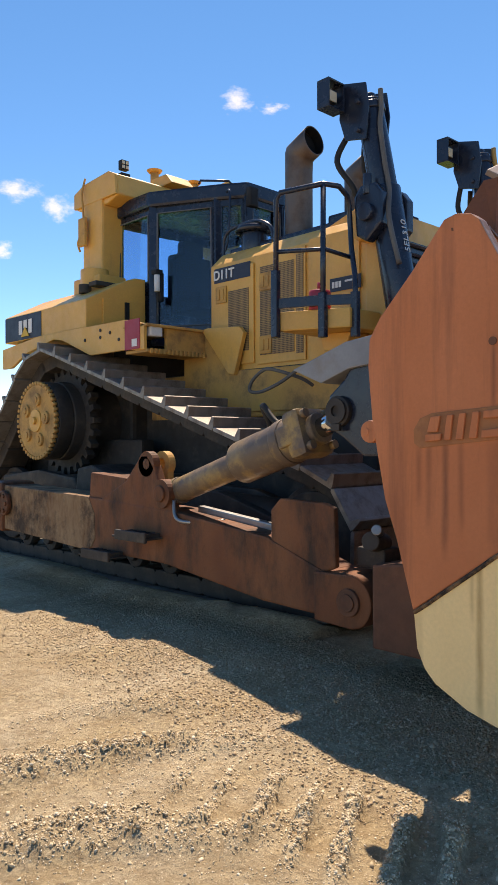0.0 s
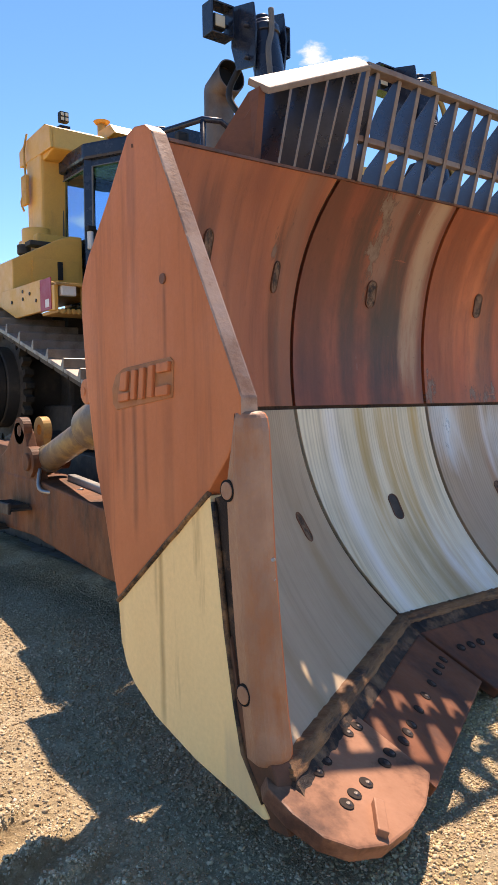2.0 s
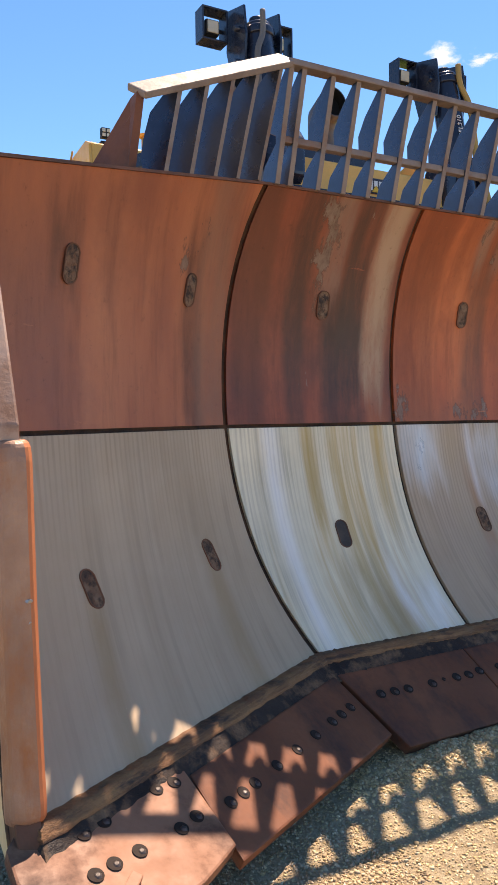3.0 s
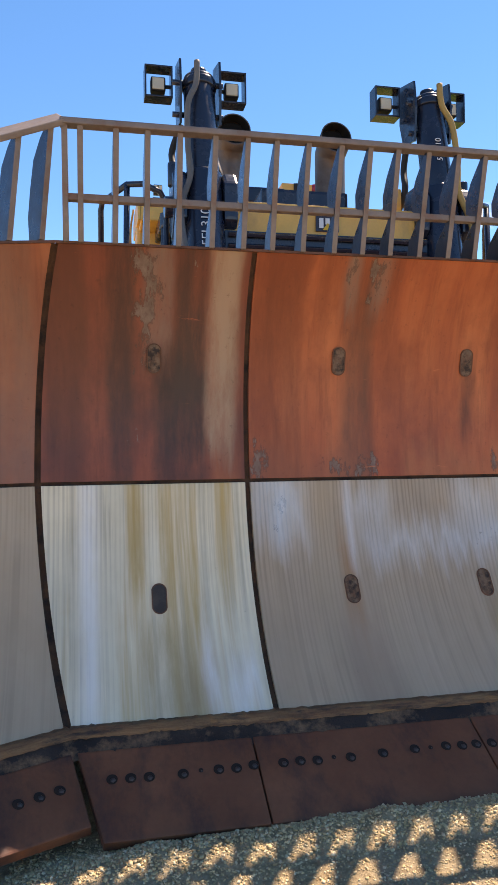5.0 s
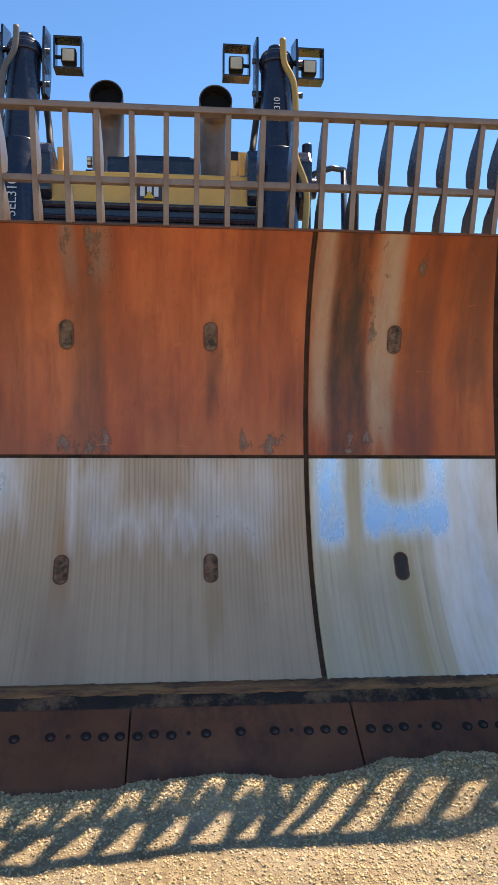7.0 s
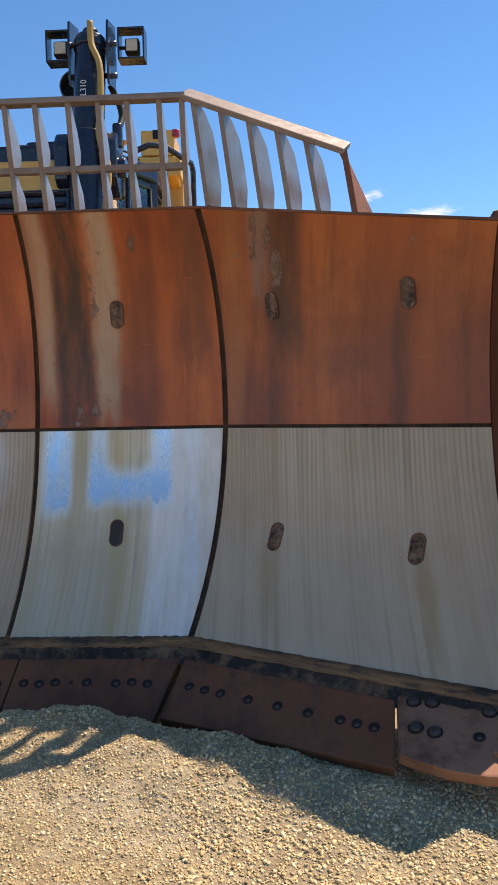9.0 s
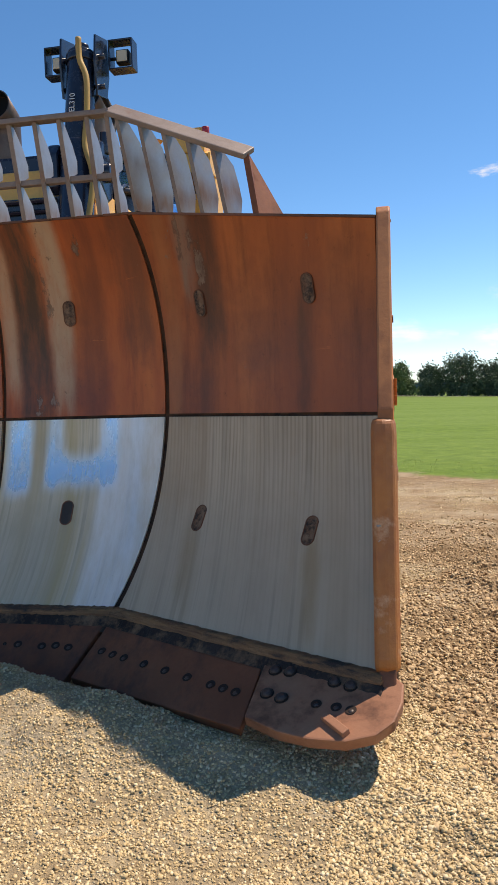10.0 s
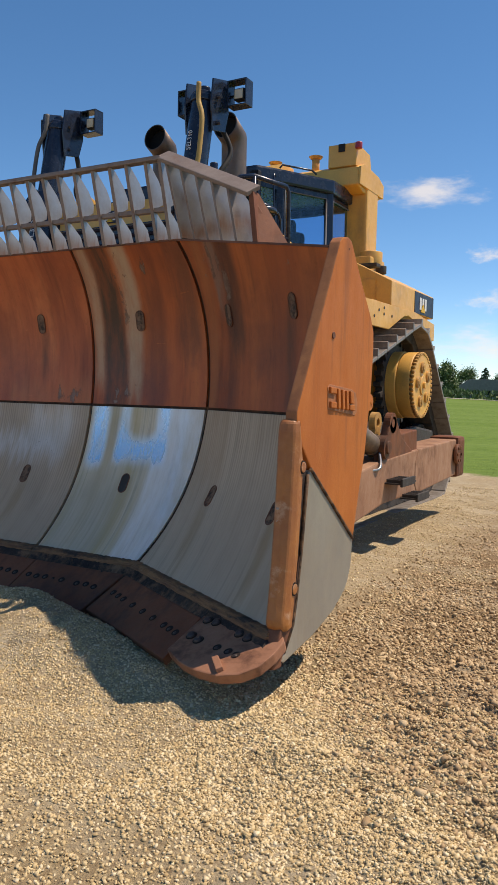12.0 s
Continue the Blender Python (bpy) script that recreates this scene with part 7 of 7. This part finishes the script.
def radii(small, more, skew):
    """Stone sizes; the gravel is finer straight before the blade."""
    return lambda g, x, y: (small + more * g.beta(1.1, skew, len(x))) * np.where((x > -2.6) & (x < 1.8) & (y < -0.8), 0.72, 0.92)


scatter("gravel", "tan crushed gravel in front of the blade", 92000, front, radii(0.0037, 0.0080, 3.6), GRAVEL, 11)
scatter("gravel", "tan crushed gravel beside the blade", 34000, lambda g, n: (g.uniform(2.9, 5.8, n), -2.3 + 4.6 * g.beta(1, 1.8, n)), radii(0.0045, 0.013, 4.8), GRAVEL, 12, 0.75, False)
scatter("gravel", "coarse loose gravel towards the lawn", 24000, lambda g, n: (g.uniform(1.8, 6.0, n), g.uniform(0.5, 7.5, n)), radii(0.004, 0.013, 5.0), GRAVEL, 13, 0.75, False)
scatter("clods", "brown dirt clods on the gravel", 46000, lambda g, n: (g.uniform(2.7, 5.6, n), -2.1 + 6.5 * g.beta(1, 1.9, n)), radii(0.005, 0.021, 5.0), CLOD, 14, 0.75, True)
scatter("gravel", "grey crushed gravel beside the track", 30000, lambda g, n: (-2.0 - 1.6 * g.beta(1.0, 1.6, n), -1.6 + 5.4 * g.beta(1.0, 1.7, n)), radii(0.0035, 0.012, 5.0), GREY_STONE, 15)
scatter("gravel", "fine gravel pressed into the mud", 22000, lambda g, n: (g.uniform(-4.9, -2.9, n), g.uniform(-1.4, 3.4, n)), radii(0.002, 0.0055, 7.5), PALE_CLAY, 16)
def torn(rng, n):
    """Crumbs gather on the lugs and banks that the machines have torn up."""
    x, y = rng.uniform(-4.95, -3.3, n), rng.uniform(-1.35, 1.1, n)
    bank = np.array([max(m * g, 0.8 * math.exp(-((a + 4.15) / 0.75) ** 4 - ((b - 0.25) / 0.75) ** 4) * max(0.0, math.sin((a + 4.1) * 5.2 + (b - 0.3) * 9.5 + 2.0 * bumpy(a, b, 1.6, 3))), 0.04)
                     for a, b, (m, g) in ((a, b, lug_print(a, b)) for a, b in zip(x.tolist(), y.tolist()))])
    keep = rng.uniform(size=n) < bank
    return x[keep], y[keep]


scatter("clods", "pale dried mud crumbs on the torn ground", 70000, torn, lambda g, x, y: 0.0022 + 0.012 * g.beta(0.8, 7.0, len(x)), PALE_CLAY, 17, 0.95)
scatter("gravel", "tan crushed gravel further out in front", 9000, lambda g, n: (g.uniform(1.6, 4.6, n), g.uniform(-3.0, -2.25, n)), radii(0.0045, 0.0085, 3.4), GRAVEL, 20)
scatter("gravel", "fine crushed gravel at the blade corner", 14000, lambda g, n: (g.uniform(2.9, 4.5, n), g.uniform(-2.2, 1.0, n)), radii(0.0045, 0.008, 2.8), GRAVEL, 21, 0.75, False)
scatter("gravel", "gravel heaped against the cutting edge", 8000, lambda g, n: (g.uniform(-1.9, 2.3, n), g.normal(-1.03, 0.09, n)), radii(0.005, 0.012, 4.2), GRAVEL, 18)


# ---- lawn edge, road, trees, houses and sky ----
def leaf_material(name, tones):
    m, t, s = nodes_of(name)
    geo = t.nodes.new("ShaderNodeNewGeometry")
    col = ramp(t, geo.outputs["Random Per Island"], [(0.0, tones[0]), (0.5, tones[1]), (1.0, tones[2])])
    t.links.new(col, s.inputs["Base Color"])
    s.inputs["Roughness"].default_value = 0.6
    s.inputs["Transmission Weight"].default_value = 0.0
    return m


BROADLEAF = leaf_material("broadleaf_green", ((0.055, 0.095, 0.028), (0.10, 0.165, 0.05), (0.18, 0.25, 0.09)))
SPRUCE = leaf_material("spruce_green", ((0.03, 0.058, 0.032), (0.06, 0.105, 0.055), (0.11, 0.16, 0.085)))
GRASS = leaf_material("grass_blades", ((0.13, 0.21, 0.03), (0.20, 0.28, 0.05), (0.32, 0.34, 0.11)))
BARK = surface("grey_brown_bark", (0.09, 0.065, 0.045), (0.13, 0.10, 0.075), (0.8, 0.95), scale=6, bump=0.5)
SIDING = surface("grey_white_siding", (0.48, 0.50, 0.52), (0.42, 0.44, 0.46), (0.6, 0.8))
ROOFING = surface("grey_shingle", (0.19, 0.19, 0.195), (0.24, 0.24, 0.245), (0.7, 0.9))
PANE = surface("dark_window", (0.02, 0.025, 0.03), (0.03, 0.035, 0.04), (0.05, 0.15), bump=0.0)
ROAD = surface("pale_gravel_road", (0.55, 0.50, 0.42), (0.46, 0.42, 0.36), (0.85, 0.95), scale=0.4)


def cards(name, centres, sizes, seed, material, parent=None, upright=0.0):
    """Many small leaf-shaped faces, each turned its own way."""
    rng = np.random.default_rng(seed)
    n = len(centres)
    a = rng.normal(size=(n, 3))
    a[:, 2] *= 1 - upright
    a /= np.linalg.norm(a, axis=1)[:, None]
    b = np.cross(a, rng.normal(size=(n, 3)))
    if upright:
        b = np.tile((0.0, 0.0, 1.0), (n, 1)) + 0.35 * rng.normal(size=(n, 3))
    b /= np.linalg.norm(b, axis=1)[:, None]
    s = np.asarray(sizes)[:, None]
    c = np.asarray(centres)
    co = np.stack([c - b * s, c + a * s * 0.5, c + b * s, c - a * s * 0.5], 1).reshape(-1, 3)
    fi = np.arange(4 * n, dtype=np.int32)
    me = bpy.data.meshes.new(name)
    me.vertices.add(4 * n)
    me.vertices.foreach_set("co", co.astype(np.float32).reshape(-1))
    me.loops.add(4 * n)
    me.loops.foreach_set("vertex_index", fi)
    me.polygons.add(n)
    me.polygons.foreach_set("loop_start", np.arange(0, 4 * n, 4, dtype=np.int32))
    me.update(calc_edges=True)
    me.materials.append(material)
    ob = new(name, me)
    ob.parent = parent
    return ob


def tree(x, y, z, tall, wide, spruce, seed, label):
    rng = np.random.default_rng(seed)
    t = tagged(new("tree"), label, "tree")
    t.location = (x, y, z)
    bm = BM()
    rod(bm, (0, 0, -0.3), (0, 0, tall * (0.95 if spruce is True else 0.55)), 0.025 * tall, 0.006 * tall, seg=10)
    spots = []
    if spruce is True:
        for k in range(84):
            f = 0.05 + 0.93 * k / 84
            a = rng.uniform(0, 6.28)
            reach = wide / 2 * (1 - f) ** 0.6 * rng.uniform(0.7, 1.1) + 0.1
            tip = np.array((reach * math.cos(a), reach * math.sin(a), tall * f - 0.18 * reach))
            rod(bm, (0, 0, tall * f), tip, 0.02, 0.008, seg=5)
            for _ in range(52):
                g = rng.uniform(0.15, 1.0)
                spots.append(tip * (g, g, 1) + np.array((0, 0, tall * f - tip[2])) * (1 - g) + rng.normal(size=3) * 0.055 * wide * (1.15 - f) * np.array((1, 1, 0.5)))
    else:
        for k in range(46):
            a, e = rng.uniform(0, 6.28), rng.uniform(-1.15, 1.4)
            c = np.array((math.cos(a) * math.cos(e) * wide * 0.36, math.sin(a) * math.cos(e) * wide * 0.36, tall * 0.52 + math.sin(e) * tall * 0.40)) * rng.uniform(0.7, 1.06)
            rod(bm, (0, 0, tall * 0.28), c, 0.03, 0.01, seg=5)
            for _ in range(175):
                spots.append(c + rng.normal(size=3) * 0.085 * wide)
    part("trunk", bm, BARK, t)
    cards("crown", spots, rng.uniform(0.12, 0.27, len(spots)) * (0.55 + tall / 22), seed, SPRUCE if spruce else BROADLEAF, t)


TREES = [
    (-5.9, 112.0, 0.4, 10.6, 10.6, True, "dark green spruce at the far edge of the lawn"), (-14.4, 112.0, 0.7, 9.7, 6.6, True, "dark bushy spruce beside the house"),
    (-1.7, 111.0, 0.3, 5.4, 4.6, True, "dark green spruce at the far edge of the lawn"),
    (26.5, 108.5, -0.4, 10.8, 7.5, False, "full green broadleaf tree across the lawn"), (21.5, 112.0, -0.3, 5.2, 5.0, "pine", "bushy dark green pine across the lawn"),
    (12.9, 111.0, -0.1, 6.2, 7.0, "pine", "bushy dark green pine across the lawn"), (17.2, 111.0, -0.2, 5.2, 6.0, "pine", "bushy dark green pine across the lawn"),
    (8.4, 111.0, 0.0, 4.6, 4.6, "pine", "small dark green pine across the lawn"), (4.2, 112.0, 0.1, 5.2, 4.0, False, "thin grey-green tree across the lawn"),
    (-17.4, 140.0, 0.9, 14.2, 9.5, False, "tall broadleaf tree behind the house"), (-11.0, 142.0, 0.8, 12.6, 9.0, False, "tall broadleaf tree behind the house"),
    (-8.6, 126.0, 0.4, 12.0, 7.5, False, "tall broadleaf tree behind the spruces"), (-27.6, 116.4, 0.8, 5.8, 4.6, False, "small broadleaf tree beside a low building"),
    (-37.2, 170.7, 1.5, 6.4, 5.6, False, "far broadleaf tree behind a low roof"), (-33.1, 171.7, 1.5, 6.6, 4.2, True, "far spruce behind a low roof"), (-29.0, 172.5, 1.5, 5.6, 5.5, False, "far broadleaf tree behind a low roof"),
]
for k, (x, y, z, tall, wide, spruce, label) in enumerate(TREES):
    tree(x, y, z, tall, wide, spruce, 100 + k, label)


def house(x, y, z, wide, deep, wall, ridge, label, gambrel=False):
    h = tagged(new("house"), label, "house")
    h.location = (x, y, z)
    bm = BM()
    box(bm, (-wide / 2, wide / 2), (-deep / 2, deep / 2), (-0.5, wall), 0.03)
    part("wall", bm, SIDING, h)
    bm = BM()
    o = 0.35
    if gambrel:
        prof = [(-wide / 2 - o, wall - 0.2), (-wide * 0.34, wall + (ridge - wall) * 0.72), (0, ridge), (wide * 0.34, wall + (ridge - wall) * 0.72), (wide / 2 + o, wall - 0.2)]
    else:
        prof = [(-wide / 2 - o, wall - 0.1), (-wide * 0.3, ridge), (wide * 0.3, ridge), (wide / 2 + o, wall - 0.1)]
    prism(bm, prof, "y", -deep / 2 - o, deep / 2 + o, 0.03)
    part("roof", bm, ROOFING, h)
    for k in range(max(2, int(wide / 2.4))):
        cx = -wide / 2 + (k + 0.5) * wide / max(2, int(wide / 2.4))
        bm = BM()
        box(bm, (cx - 0.5, cx + 0.5), (-deep / 2 - 0.06, -deep / 2 + 0.02), (wall * 0.4, wall * 0.4 + 1.3), 0.01)
        w = part("window", bm, WHITE, h)
        bm = BM()
        box(bm, (cx - 0.42, cx + 0.42), (-deep / 2 - 0.075, -deep / 2 - 0.05), (wall * 0.4 + 0.08, wall * 0.4 + 1.22), 0.0)
        part("pane", bm, PANE, w)


house(-12.9, 130.0, 0.8, 4.6, 9.0, 4.6, 9.3, "two-storey house with a grey gambrel roof", True)
house(-23.0, 138.0, 1.0, 15.0, 9.0, 1.6, 3.5, "long low building with a grey hipped roof")
bm = BM()
n = 60
left, right = [], []
for i in range(n + 1):
    x = -150 + 300 * i / n
    left.append(bm.verts.new((x, 106.0, height(x, 106) + 0.05)))
    right.append(bm.verts.new((x, 109.0, height(x, 109) + 0.07)))
for i in range(n):
    bm.faces.new((left[i], left[i + 1], right[i + 1], right[i]))
road = tagged(new("road", made("road", bm, ROAD)), "pale gravel road beyond the lawn", "road", kind="structure")

rng = np.random.default_rng(5)
rows = [(x, 111.5 + rng.uniform(-0.8, 0.8), height(x, 111) + rng.uniform(0.1, 1.3)) for x in rng.uniform(-70, 45, 5200)]
tagged(cards("crop_row", rows, rng.uniform(0.25, 0.5, len(rows)), 6, BROADLEAF, None, 0.6), "green crop row behind the road", "crop", kind="stuff")
spots = []
while len(spots) < 2200:
    x, y = rng.uniform(-1, 8.5), rng.uniform(3, 14)
    d = 0.72 * x + y - 11.0 + 0.8 * bumpy(x, y, 1.2, 4)
    if -0.3 < d < 2.6 and rng.uniform() < (1.0 if d < 1 else 0.5) * min(1, (d + 0.3) / 0.6):
        spots.append((x, y, height(x, y) + 0.012))
tagged(cards("lawn_edge_grass", spots, rng.uniform(0.006, 0.014, len(spots)), 8, GRASS, None, 0.9), "ragged green grass along the gravel edge", "grass", kind="stuff")

# far ridge
HAZE = surface("hazy_far_ridge", (0.10, 0.15, 0.18), (0.12, 0.17, 0.19), (0.9, 1.0), scale=0.01, bump=0.0)
bm = BM()
low, high = [], []
for i in range(121):
    a = -1.2 + 2.4 * i / 120
    x, y = 2300 * math.sin(a), 2300 * math.cos(a)
    low.append(bm.verts.new((x, y, -30)))
    high.append(bm.verts.new((x, y, 17 + 7 * noise.noise(Vector((a * 4, 2.0, 0))) + 3 * noise.noise(Vector((a * 17, 5.0, 0))))))
back = [bm.verts.new((v.co.x * 1.2, v.co.y * 1.2, -30)) for v in low]
for i in range(120):
    bm.faces.new((low[i], low[i + 1], high[i + 1], high[i]))
    bm.faces.new((high[i], high[i + 1], back[i + 1], back[i]))
tagged(new("backdrop_ridge", made("backdrop_ridge", bm, HAZE)), "hazy blue-green ridge on the horizon", "ridge", kind="structure")


def cloud_material(seed, soft):
    m = bpy.data.materials.new("fair_weather_cloud")
    m.use_nodes = True
    t = m.node_tree
    t.nodes.clear()
    out = t.nodes.new("ShaderNodeOutputMaterial")
    em = add(t, "ShaderNodeEmission", Strength=0.85)
    em.inputs[0].default_value = (0.93, 0.96, 1.0, 1)
    clear = t.nodes.new("ShaderNodeBsdfTransparent")
    mix = t.nodes.new("ShaderNodeMixShader")
    tc = t.nodes.new("ShaderNodeTexCoord")
    mp = t.nodes.new("ShaderNodeMapping")
    mp.inputs["Location"].default_value = (-1.0, -1.0, 0)
    mp.inputs["Scale"].default_value = (2, 2, 1)
    t.links.new(tc.outputs["UV"], mp.inputs[0])
    far = t.nodes.new("ShaderNodeVectorMath")
    far.operation = "LENGTH"
    t.links.new(mp.outputs[0], far.inputs[0])
    nz = add(t, "ShaderNodeTexNoise", Scale=2.6, Detail=9.0, Roughness=0.62)
    shift = t.nodes.new("ShaderNodeMapping")
    shift.inputs["Location"].default_value = (seed * 3.7, seed * 1.9, seed)
    t.links.new(tc.outputs["UV"], shift.inputs[0])
    t.links.new(shift.outputs[0], nz.inputs["Vector"])
    sub = add(t, "ShaderNodeMath")
    sub.operation = "MULTIPLY_ADD"
    t.links.new(far.outputs["Value"], sub.inputs[0])
    sub.inputs[1].default_value = -0.42
    t.links.new(nz.outputs["Fac"], sub.inputs[2])
    fac = add(t, "ShaderNodeMapRange")
    fac.interpolation_type = "SMOOTHSTEP"
    t.links.new(sub.outputs[0], fac.inputs[0])
    fac.inputs[1].default_value, fac.inputs[2].default_value = 0.18, 0.18 + soft
    fac.inputs[4].default_value = 0.72
    t.links.new(fac.outputs[0], mix.inputs[0])
    t.links.new(clear.outputs[0], mix.inputs[1])
    t.links.new(em.outputs[0], mix.inputs[2])
    t.links.new(mix.outputs[0], out.inputs[0])
    return m


CLOUDS = [(-679, 2217, 598, 420, 150), (-488, 2308, 413, 170, 90), (-480, 2325, 292, 220, 110), (-540, 2321, 150, 560, 170), (273, 2300, 617, 130, 50), (455, 2288, 551, 230, 80),
          (459, 2312, 435, 300, 110), (460, 2335, 290, 420, 170), (400, 2360, 150, 420, 130), (1484, 1607, 977, 150, 90), (1026, 2043, 716, 170, 100), (1124, 2001, 687, 140, 110),
          (-207, 2347, 434, 230, 100), (-180, 2369, 290, 260, 110), (-12, 2390, 165, 420, 150), (1009, 2099, 560, 120, 70), (1560, 1540, 960, 110, 60)]
for k, (x, y, z, w, h) in enumerate(CLOUDS):
    bm = BM()
    uv = bm.loops.layers.uv.new("UVMap")
    m = look((x, y, z), (0, -4, 1.3))
    v = [bm.verts.new(m @ Vector((a * w / 2, b * h / 2, 0))) for a, b in ((-1, -1), (1, -1), (1, 1), (-1, 1))]
    f = bm.faces.new(v)
    for lp, c in zip(f.loops, ((0, 0), (1, 0), (1, 1), (0, 1))):
        lp[uv].uv = c
    tagged(new("backdrop_cloud", made("backdrop_cloud", bm, cloud_material(k + 1, 0.40))), "small white fair-weather cloud", "cloud", kind="structure")
